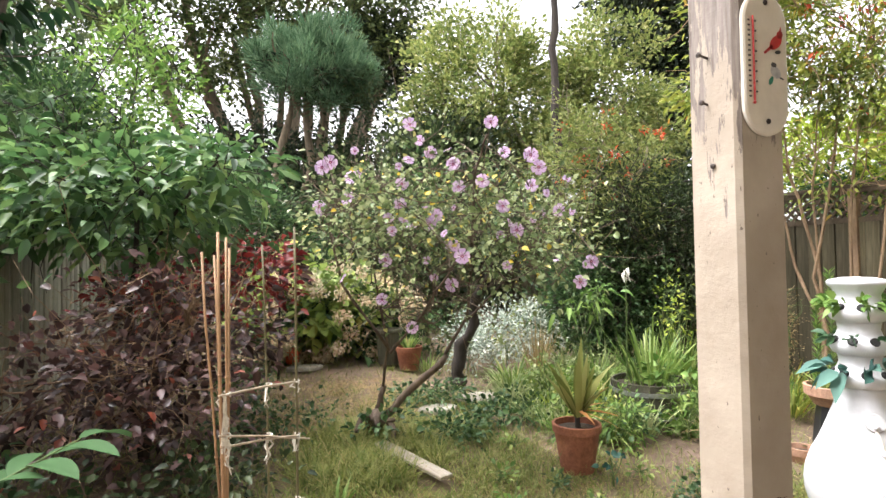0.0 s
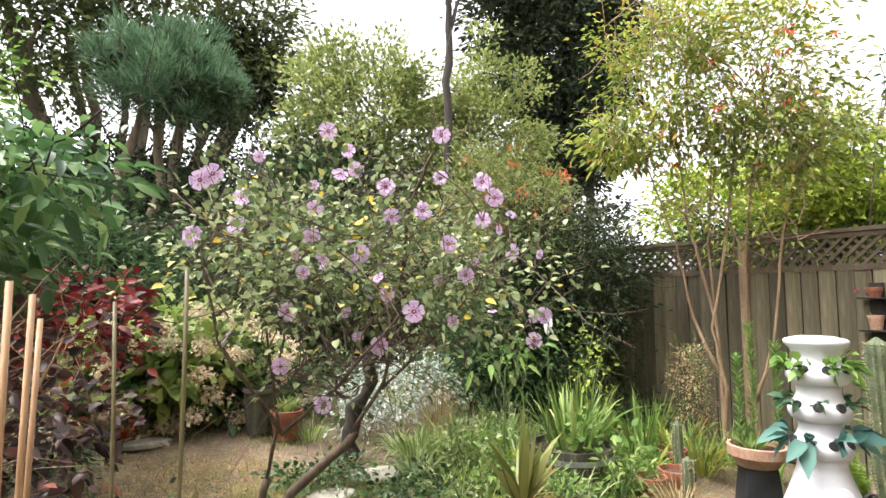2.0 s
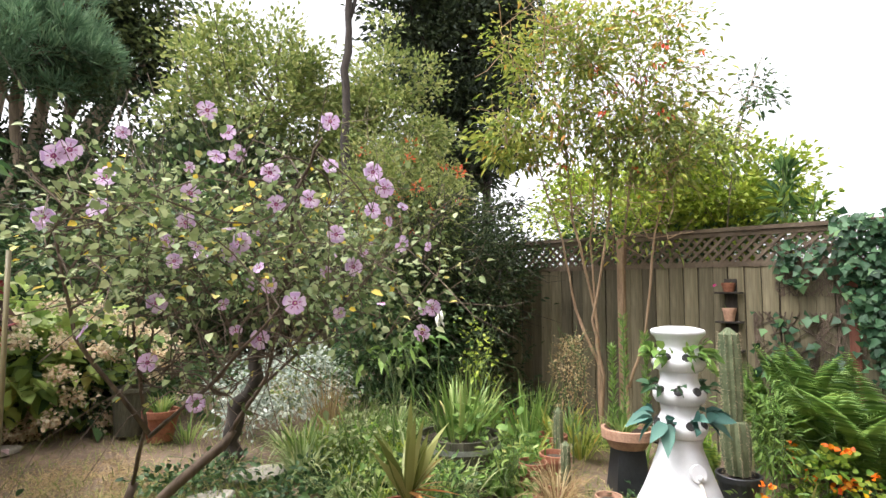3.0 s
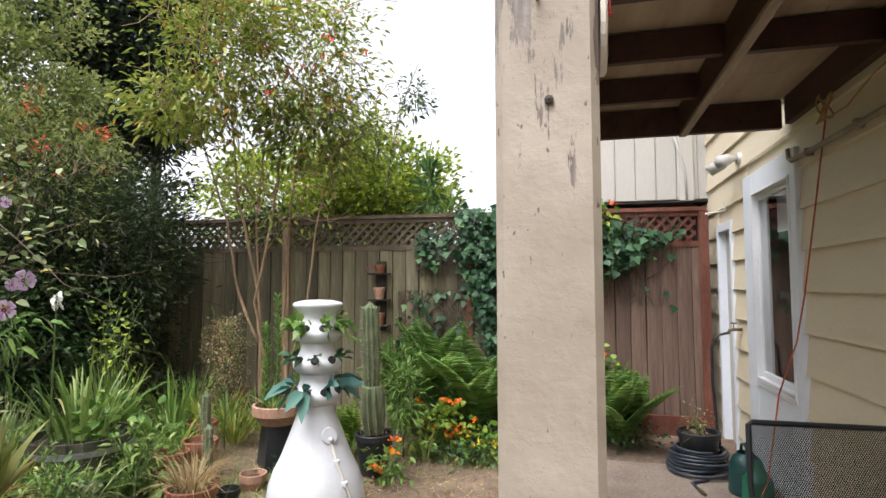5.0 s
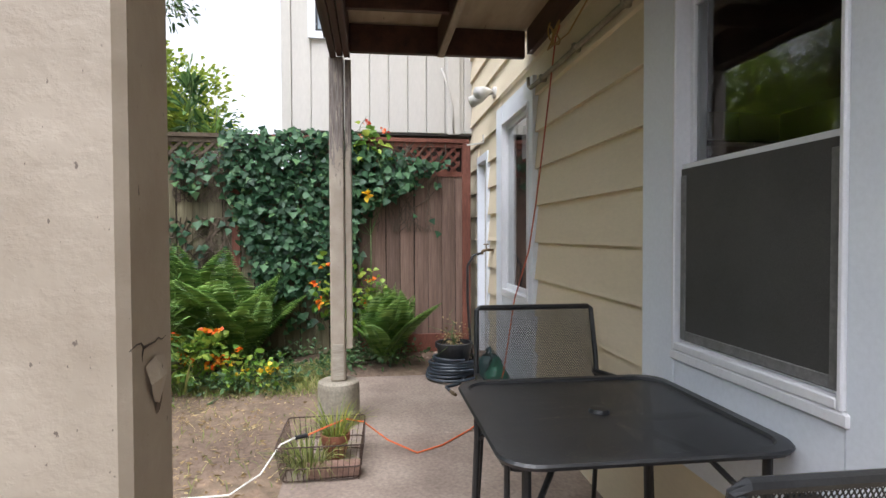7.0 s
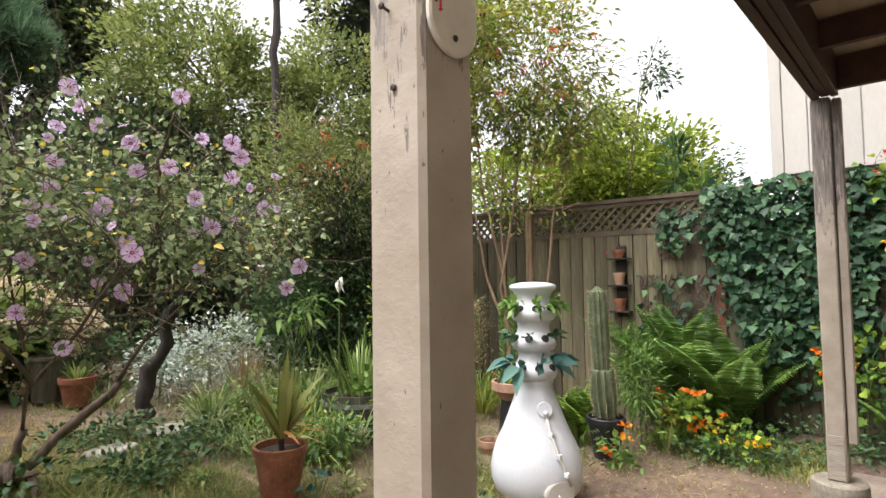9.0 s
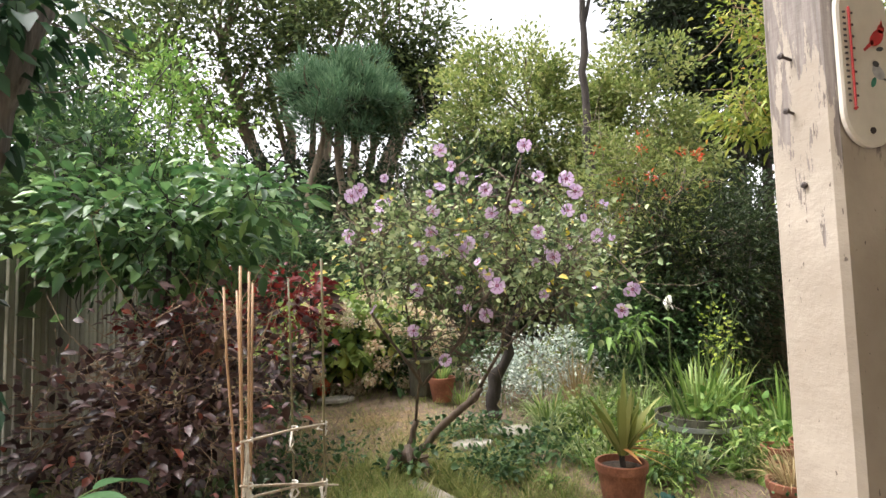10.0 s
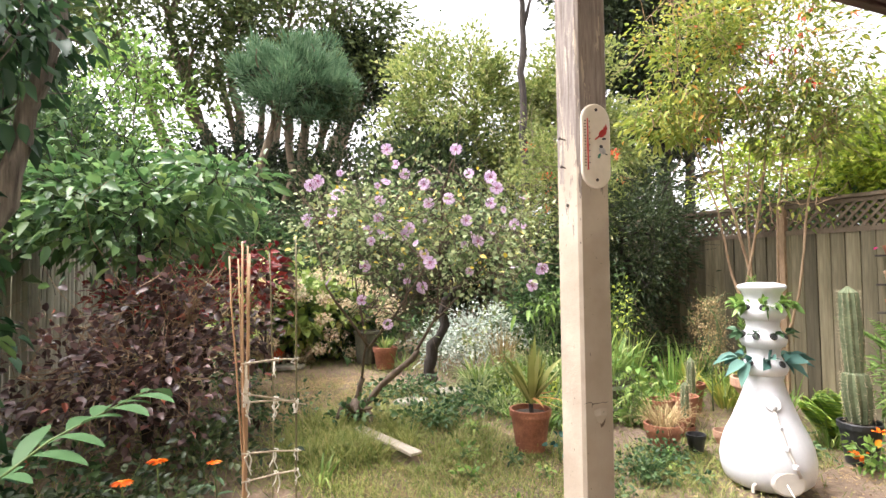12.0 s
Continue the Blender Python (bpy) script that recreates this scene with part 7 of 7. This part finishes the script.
for k, (x, y, zz) in enumerate(((-1.15, 2.35, 0.85), (-1.05, 2.45, 0.88), (-1.05, 2.3, 0.78), (-0.85, 3.2, 0.62), (-1.35, 2.6, 0.72))):
    mg = thing("orange_marigold", (x, y, ground_z(x, y)), "orange daisy-like flower on a thin stem", "flower", "orange marigolds")
    hgt = zz - ground_z(x, y)
    part("stem", Build().tube(((0, 0, 0), (0.02, 0.01, hgt * 0.5), (0, 0, hgt)), (0.004, 0.004, 0.003), 5), STEM, mg)
    a = np.linspace(0, 2 * math.pi, 17)[:-1]
    part("petals", leaf_mesh("petals", np.tile((0, 0, hgt), (16, 1)), np.stack((np.cos(a), np.sin(a), 0.15 + 0 * a), 1), 0.04, 0.016, PETAL_ORANGE, rng), None, mg)
    part("leaves", leaf_mesh("leaves", np.stack((0 * a, 0 * a, hgt * np.linspace(0.1, 0.85, 16)), 1), np.stack((np.cos(a * 3), np.sin(a * 3), 0.2 + 0 * a), 1), 0.13, 0.03, LEAF_COVER, rng, 0.3), None, mg)

# ---- patio furniture ----
def weave(b, outline, pitch, w, z, th=0.0012):
    """Expanded metal mesh: two sets of slanting strips clipped to a rectangle."""
    x0, x1, y0, y1 = outline
    for s in (1, -1):
        c = (x0 if s > 0 else x0) - (y1 - y0) * 2
        lo, hi = (x0 - s * y1 * 0.6, x1 - s * y0 * 0.6) if s > 0 else (x0 + y0 * 0.6, x1 + y1 * 0.6)
        k = lo
        while k < hi:
            ya, yb = y0, y1
            xa, xb = k + s * 0.6 * ya, k + s * 0.6 * yb
            t0, t1 = 0.0, 1.0
            dx = xb - xa
            for edge, sign in ((x0, 1), (x1, -1)):
                if abs(dx) > 1e-9:
                    t = (edge - xa) / dx
                    if (dx > 0) == (sign > 0):
                        t0 = max(t0, t)
                    else:
                        t1 = min(t1, t)
            if t1 - t0 > 0.01:
                p0 = (xa + dx * t0, ya + (yb - ya) * t0)
                p1 = (xa + dx * t1, ya + (yb - ya) * t1)
                b.add([(p0[0] - w, p0[1], z + th * s), (p0[0] + w, p0[1], z + th * s), (p1[0] + w, p1[1], z + th * s), (p1[0] - w, p1[1], z + th * s)], [(0, 1, 2, 3)])
            k += pitch
    return b


def rounded(x0, x1, y0, y1, r, n=6):
    q = []
    for cx, cy, a0 in ((x1 - r, y1 - r, 0), (x0 + r, y1 - r, 90), (x0 + r, y0 + r, 180), (x1 - r, y0 + r, 270)):
        q += [(cx + r * math.cos(radians(a0 + 90 * i / n)), cy + r * math.sin(radians(a0 + 90 * i / n))) for i in range(n + 1)]
    return q


table = thing("patio_table", (1.235, 0.43, 0.004), "black metal mesh patio table with rounded corners", "table")
ring = rounded(-0.4, 0.4, -0.4, 0.4, 0.1)
b = Build()
n = len(ring)
prof = ((1.0, 0.735), (1.012, 0.745), (1.0, 0.752), (0.93, 0.752), (0.915, 0.742), (0.915, 0.735))
b.add([(x * s, y * s, zz) for s, zz in prof for x, y in ring], [(i * n + k, i * n + (k + 1) % n, ((i + 1) % 6) * n + (k + 1) % n, ((i + 1) % 6) * n + k) for i in range(6) for k in range(n)])
part("rim", b, BLACK_METAL, table, smooth=False)
tagged(part("mesh_top", weave(Build(), (-0.37, 0.37, -0.37, 0.37), 0.0075, 0.0031, 0.742), BLACK_METAL, table), "fine black metal mesh", kind="stuff")
part("hole_cap", Build().lathe(((0, 0.012), (0.03, 0.01), (0.034, 0.0), (0.034, -0.01)), 20, (0, 0, 0.744)), BLACK_METAL, table)
for sx in (-1, 1):
    for sy in (-1, 1):
        part("leg", Build().tube(((sx * 0.33, sy * 0.33, 0.735), (sx * 0.33, sy * 0.33, 0.55), (sx * 0.35, sy * 0.35, 0.0)), 0.013, 8), BLACK_METAL, table)
        part("brace", Build().tube(((sx * 0.33, sy * 0.33, 0.55), (sx * 0.22, sy * 0.22, 0.68), (sx * 0.05, sy * 0.05, 0.73)), 0.009, 7), BLACK_METAL, table)
part("under_bar", Build().box((-0.36, -0.012, 0.722), (0.36, 0.012, 0.734)).box((-0.012, -0.36, 0.71), (0.012, 0.36, 0.7215)), BLACK_METAL, table)


def mesh_chair(at, label):
    """Steel frame chair with mesh seat and back; the back faces local +x."""
    ob = thing("patio_chair", at, label, "chair", "patio chairs")
    upright = Matrix(((0, 0, -1), (1, 0, 0), (0, -1, 0))).to_4x4()
    lean = Matrix.Translation((0.26, 0, 0.42)) @ Matrix.Rotation(radians(10), 4, "Y") @ upright
    q = [(x, y, 0) for x, y in ((-0.29, 0.0), (-0.295, -0.3), (-0.285, -0.533), (-0.27, -0.543), (0.27, -0.543), (0.285, -0.533), (0.295, -0.3), (0.29, 0.0))]
    part("back_frame", Build().tube(q, 0.0125, 8), BLACK_METAL, ob, at=lean)
    tagged(part("backrest", weave(Build(), (-0.285, 0.285, -0.535, -0.02), 0.009, 0.0019, 0.0), BLACK_METAL, ob, at=lean), "black metal mesh back", kind="stuff")
    seat = [(x, y, 0.42) for x, y in rounded(-0.24, 0.26, -0.28, 0.28, 0.05, 4)]
    part("seat_frame", Build().tube(seat + seat[:1], 0.012, 8), BLACK_METAL, ob)
    tagged(part("seat", weave(Build(), (-0.235, 0.255, -0.275, 0.275), 0.009, 0.0019, 0.422), BLACK_METAL, ob), kind="stuff")
    for sy in (-1, 1):
        part("leg", Build().tube(((-0.24, sy * 0.28, 0.62), (-0.25, sy * 0.285, 0.4), (-0.27, sy * 0.29, 0.0)), 0.012, 8), BLACK_METAL, ob)
        part("leg", Build().tube(((0.25, sy * 0.28, 0.42), (0.32, sy * 0.29, 0.0)), 0.012, 8), BLACK_METAL, ob)
        part("armrest", Build().tube(((0.32, sy * 0.29, 0.64), (0.1, sy * 0.31, 0.66), (-0.18, sy * 0.3, 0.65), (-0.24, sy * 0.28, 0.62)), 0.014, 8), BLACK_METAL, ob)
    return ob


mesh_chair(Matrix.Translation((1.83, 0.36, 0.004)), "black metal mesh patio chair drawn up to the table")
mesh_chair(pose(0.61, 0.36, 0.004, 0, 0, 180), "black metal mesh patio chair with its back to the door")

# hose, pots and cords
p, z = pot("black_nursery_pot", 4.6, 0.4, 0.17, 0.33, "black nursery pot with a dry plant inside a hose coil", BLACK_PLASTIC, 0.03, z=0.004)
leafy("withered_plant", 4.6, 0.4, "thin withered plant in a black pot", LEAF_STRAW, 310, (0.08, 0.08, 0.12), 18, 6, 0.03, 0.5, 0.05, 0.1, twigs=14, z=z)
coil = thing("garden_hose", (4.6, 0.4, 0.004), "dark blue hose coiled round a pot", "hose")
turns = []
for t in np.linspace(0, 2 * math.pi * 8, 200):
    k = t / (2 * math.pi)
    rr = 0.255 - 0.008 * k + 0.015 * math.sin(t * 1.3) + 0.01 * math.sin(t * 0.37)
    turns.append((rr * math.cos(t + 3.5), rr * math.sin(t + 3.5), 0.014 + 0.024 * k + 0.006 * math.sin(t * 2.1)))
part("coil", Build().tube([(-0.5, 0.1, 0.014), (-0.36, 0.12, 0.014), (-0.27, 0.0, 0.014)] + turns[8:], 0.013, 7), HOSE, coil, smooth=True)
part("nozzle", Build().tube(((-0.5, 0.1, 0.014), (-0.56, 0.085, 0.014), (-0.6, 0.075, 0.014)), (0.014, 0.017, 0.012), 8), BRASS, coil)
tap = thing("garden_tap", (4.75, 0.01, 1.17), "brass garden tap with a black hose attached", "tap")
part("spout", Build().tube(((0, -0.01, 0), (0, 0.06, 0.0), (0, 0.09, -0.01), (0, 0.1, -0.04)), (0.014, 0.014, 0.013, 0.016), 8), BRASS, tap, smooth=True)
part("tap_wheel", Build().lathe(((0, 0.05), (0.025, 0.05), (0.028, 0.044), (0.025, 0.038), (0.005, 0.036), (0.005, 0.0)), 12, (0, 0.055, 0.01)), BRASS, tap)
part("hose", Build().tube(((0, 0.1, -0.03), (0.0, 0.18, -0.05), (0.0, 0.235, -0.15), (-0.02, 0.24, -0.45), (-0.05, 0.22, -0.85), (-0.1, 0.2, -1.06), (-0.16, 0.26, -1.14)), 0.012, 8), HOSE_BLACK, tap, "black rubber hose", True)
can = thing("watering_can", (4.15, 0.16, 0.004), "green plastic watering can on the patio", "watering can")
part("can_body", Build().lathe(((0, 0), (0.12, 0), (0.125, 0.02), (0.11, 0.22), (0.09, 0.27), (0.06, 0.29), (0.06, 0.3)), 24), TEAL_PLASTIC, can, smooth=True)
part("spout", Build().tube(((-0.1, 0.02, 0.08), (-0.2, 0.04, 0.18), (-0.28, 0.05, 0.33)), (0.025, 0.018, 0.014), 8), TEAL_PLASTIC, can)
part("handle", Build().tube(((0.1, 0, 0.1), (0.17, 0, 0.2), (0.1, 0, 0.33), (0, 0, 0.36), (-0.06, 0, 0.29)), 0.012, 8), TEAL_PLASTIC, can)
bag = thing("green_jug", (3.72, 0.2, 0.004), "bright green plastic jug standing behind the chair", "jug")
part("jug_body", Build().lathe(((0, 0), (0.09, 0), (0.1, 0.02), (0.095, 0.24), (0.05, 0.3), (0.03, 0.36), (0.028, 0.37)), 20), GREEN_PLASTIC, bag)

basket = thing("wire_basket", (2.78, 1.42, 0.004), "rusty wire basket holding pots and a brick", "basket")
for zz, e in ((0.01, 0.0), (0.08, 0.015), (0.2, 0.03)):
    q = [(x, y, zz) for x, y in rounded(-0.24 - e, 0.2 + e, -0.2 - e, 0.2 + e, 0.03, 3)]
    part("wire_hoop", Build().tube(q + q[:1], 0.004, 5), RUSTY, basket)
for t in np.linspace(0, 1, 15):
    for x0, y0, x1, y1 in ((-0.24 + 0.44 * t, -0.2, -0.27 + 0.5 * t, -0.23), (-0.24 + 0.44 * t, 0.2, -0.27 + 0.5 * t, 0.23), (-0.24, -0.2 + 0.4 * t, -0.27, -0.23 + 0.46 * t), (0.2, -0.2 + 0.4 * t, 0.23, -0.23 + 0.46 * t)):
        part("wire", Build().tube(((x0, y0, 0.005), (x1, y1, 0.2)), 0.0022, 4), RUSTY, basket)
p, z = pot("terracotta_pot", 2.84, 1.36, 0.085, 0.14, "terracotta pot of grass in a wire basket", TERRACOTTA, 0.025, z=0.02)
tuft("potted_grass", 2.84, 1.36, "yellow-green grass in a terracotta pot", 110, 0.34, 0.006, LEAF_YELLOW, 311, 0.6, 0.6, 0.06, z)
tuft("potted_grass", 2.7, 1.5, "green weedy grass in a wire basket", 170, 0.3, 0.007, LEAF_GRASS, 312, 0.7, 0.6, 0.1, 0.02)
second = thing("brick", (2.61, 1.47, 0.01), "old mossy red brick lying in the basket", "brick")
part("block", Build().box((-0.05, -0.1, 0), (0.05, 0.03, 0.055), 0.006), BRICK, second)
brick_ob = thing("brick", (2.62, 1.31, 0.01), "old chipped red brick in the basket", "brick")
part("block", Build().box((-0.05, -0.1, 0), (0.05, 0.1, 0.06), 0.006), BRICK, brick_ob)

cord = thing("extension_cord", (0, 0, 0), "orange extension cord looping over the patio", "cord")
part("cable", Build().tube(((3.56, 0.1, 0.84), (3.5, 0.2, 0.3), (3.4, 0.35, 0.03), (3.2, 0.5, 0.012), (2.95, 0.72, 0.012), (2.85, 0.88, 0.012), (2.95, 1.05, 0.06), (2.98, 1.2, 0.17), (2.88, 1.3, 0.225), (2.76, 1.4, 0.225), (2.66, 1.5, 0.215)), 0.005, 7), ORANGE_CORD, cord, smooth=True)
part("plug", Build().tube(((2.66, 1.5, 0.215), (2.63, 1.56, 0.215)), (0.014, 0.012), 8), BLACK_PLASTIC, cord)
wcord = thing("white_cable", (0, 0, 0), "white cable lying across the soil to the planter", "cord")
part("cable", Build().tube(((2.63, 1.56, 0.215), (2.58, 1.63, 0.2), (2.5, 1.72, 0.08), (2.43, 1.86, 0.012), (2.4, 2.1, 0.02), (2.48, 2.4, 0.02), (2.6, 2.6, 0.02), (2.69, 2.7, 0.05), (2.705, 2.76, 0.11)), 0.005, 7), WHITE_CORD, wcord, smooth=True)
hang = thing("hanging_cord", (0, 0, 0), "red extension cord hanging down the siding", "cord")
part("cable", Build().tube(((2.8, 0.02, 2.56), (2.85, 0.03, 2.5), (2.95, 0.03, 2.25), (3.05, 0.03, 2.0), (3.2, 0.05, 1.5), (3.36, 0.05, 1.2), (3.56, 0.1, 0.84)), 0.005, 7), RED_CORD, hang, smooth=True)
loop = thing("ochre_cable", (0, 0, 0), "ochre cable bundled under the deck ledger", "cord")
part("cable", Build().tube([(2.8 + 0.06 * math.sin(t * 1.7), 0.06 + 0.02 * math.cos(t), 2.5 + 0.07 * math.cos(t * 1.3)) for t in np.linspace(0, 12, 40)] + [(2.6, 0.04, 2.44), (2.3, 0.05, 2.5), (1.9, 0.05, 2.54), (1.5, 0.05, 2.5), (1.35, 0.05, 2.38)], 0.005, 6), YELLOW_CORD, loop, smooth=True)
pipe = thing("conduit_pipe", (0, 0, 0), "painted metal conduit clipped along the siding", "pipe")
part("tube", Build().tube(((1.25, 0.035, 2.64), (1.45, 0.035, 2.4), (1.6, 0.035, 2.32), (3.2, 0.035, 2.33), (3.36, 0.035, 2.335), (3.41, 0.035, 2.36), (3.42, 0.035, 2.42)), 0.016, 10), CONDUIT, pipe, smooth=True)
for x in (1.9, 2.5, 3.1):
    part("clip", Build().box((x - 0.012, 0.0, 2.305), (x + 0.012, 0.056, 2.352), 0.004), CONDUIT, pipe)
flood = thing("floodlight", (4.62, 0.0, 2.62), "twin-headed silver security floodlight on the siding", "lamp")
part("base", Build().lathe(((0, 0.03), (0.05, 0.03), (0.055, 0.0)), 20), LAMP_GREY, flood, at=Matrix.Rotation(radians(-90), 4, "X"))
for sx, az in ((-1, -0.5), (1, 0.55)):
    part("lamp_head", Build().tube(((0, 0.03, 0), (sx * 0.05, 0.07, 0.0), (sx * 0.05 + az * 0.1, 0.12, -0.02), (sx * 0.05 + az * 0.22, 0.2, -0.05)), (0.014, 0.02, 0.045, 0.055), 14), LAMP_GREY, flood, smooth=True)
hook = thing("wall_bracket", (5.1, 0.02, 2.24), "thin grey metal bracket above the side door", "bracket")
part("arm", Build().tube(((0, 0, 0.08), (0, 0.0, 0.0), (0.0, 0.06, -0.01), (0.05, 0.16, -0.02)), 0.009, 7), LAMP_GREY, hook)

# thermometer on the near post
plaque = thing("thermometer", (0.052, 1.3255, 1.886), "oval cream thermometer plaque with painted birds", "thermometer")
q = []
for s in (1, -1):
    q += [(0.046 * math.cos(a) * (1 if s > 0 else 1), s * 0.066 + 0.046 * math.sin(a)) for a in (np.linspace(0, math.pi, 14) if s > 0 else np.linspace(math.pi, 2 * math.pi, 14))]
n = len(q)
part("plate", Build().add([(x, 0, zz) for x, zz in q] + [(x, -0.005, zz) for x, zz in q] + [(x * 0.93, -0.007, zz * 0.97) for x, zz in q], [(i, n + i, n + (i + 1) % n, (i + 1) % n) for i in range(n)] + [(n + i, 2 * n + i, 2 * n + (i + 1) % n, n + (i + 1) % n) for i in range(n)] + [tuple(range(2 * n, 3 * n))[::-1]]), PLAQUE, plaque)
marks = Build()
for k in range(16):
    zz = -0.055 + 0.0078 * k
    marks.box((-0.038, -0.0085, zz), (-0.034, -0.0072, zz + 0.0025)).box((-0.024, -0.0085, zz), (-0.021, -0.0072, zz + 0.0025)) if k % 2 else marks.box((-0.038, -0.0085, zz), (-0.034, -0.0072, zz + 0.0025))
part("scale_marks", marks, INK_BLACK, plaque)
part("glass_tube", Build().tube(((-0.029, -0.009, -0.06), (-0.029, -0.009, 0.07)), 0.0016, 6).lathe(((0, 0.003), (0.003, 0), (0, -0.003)), 8, (-0.029, -0.009, -0.063)), INK_RED, plaque)


def blob(cx, cz, rx, rz, ang, y=-0.0076):
    c, s = math.cos(ang), math.sin(ang)
    pts = [(rx * math.cos(t), rz * math.sin(t)) for t in np.linspace(0, 2 * math.pi, 13)[:-1]]
    return [(cx + a * c - b * s, y, cz + a * s + b * c) for a, b in pts]


def flat_shape(name, outlines, mat):
    b = Build()
    for o in outlines:
        b.add(o, [tuple(range(len(o)))[::-1]])
    part(name, b, mat, plaque)


flat_shape("red_bird", [blob(0.02, 0.035, 0.016, 0.009, 0.7), blob(0.029, 0.048, 0.007, 0.006, 0.5), [(0.027, -0.0076, 0.051), (0.034, -0.0076, 0.05), (0.031, -0.0076, 0.062)], [(0.012, -0.0076, 0.032), (0.014, -0.0076, 0.026), (-0.004, -0.0076, 0.014), (-0.006, -0.0076, 0.017)]], INK_RED)
flat_shape("grey_bird", [blob(0.018, -0.012, 0.012, 0.009, -0.6, -0.0077)], INK_GREY)
flat_shape("dark_marks", [blob(0.014, -0.001, 0.006, 0.004, 0, -0.008), blob(0.024, 0.02, 0.007, 0.003, 0.2), blob(0.028, -0.02, 0.008, 0.0015, -0.3)], INK_BLACK)
flat_shape("green_leaf", [blob(0.008, -0.026, 0.008, 0.004, 1.0)], INK_GREEN)
for zz in (0.095, -0.09):
    part("screw", Build().lathe(((0, 0.003), (0.004, 0.002), (0.0045, 0)), 10), NAIL, plaque, at=Matrix.Translation((0, -0.0068, zz)) @ Matrix.Rotation(radians(90), 4, "X"))
flake = thing("paint_flake", (0.05, 1.3275, 1.19), "lifted flake of tan paint on the post", "paint flake")
part("curl", Build().add([(-0.02, -0.001, 0.01), (0.0, -0.001, 0.015), (0.022, -0.001, 0.012), (-0.016, -0.004, -0.006), (0.002, -0.006, -0.004), (0.02, -0.004, -0.004), (-0.006, -0.002, -0.022), (0.003, -0.003, -0.026), (0.012, -0.002, -0.02)],
                         [(0, 3, 4, 1), (1, 4, 5, 2), (3, 6, 7, 4), (4, 7, 8, 5)]), POST_PAINT, flake)
part("crack", Build().tube(((-0.046, 0, 0.028), (-0.034, 0, 0.031), (-0.025, 0, 0.0305), (-0.02, 0, 0.026), (-0.01, 0, 0.0265), (0.004, 0, 0.0265), (0.012, 0, 0.0285), (0.02, 0, 0.0255), (0.03, 0, 0.0275)), (0.0003, 0.0008, 0.001, 0.0016, 0.0012, 0.0008, 0.001, 0.0007, 0.0003), 4), NAIL, flake, "thin dark crack in the paint", at=Matrix.Translation((0, 0.0007, 0)))
part("crack", Build().tube(((-0.021, 0, 0.026), (-0.023, 0, 0.02), (-0.0225, 0, 0.015)), (0.0014, 0.0009, 0.0004), 4), NAIL, flake, "thin dark crack in the paint", at=Matrix.Translation((0, 0.0007, 0)))
part("bare_wood", Build().add([(-0.004, -0.0006, -0.012), (0.018, -0.0006, -0.012), (0.016, -0.0006, -0.026), (0.010, -0.0006, -0.034), (0.003, -0.0006, -0.036), (0.001, -0.0006, -0.024)], [(0, 1, 2, 3, 4, 5)]), BARK, flake, "patch of bare brown wood")
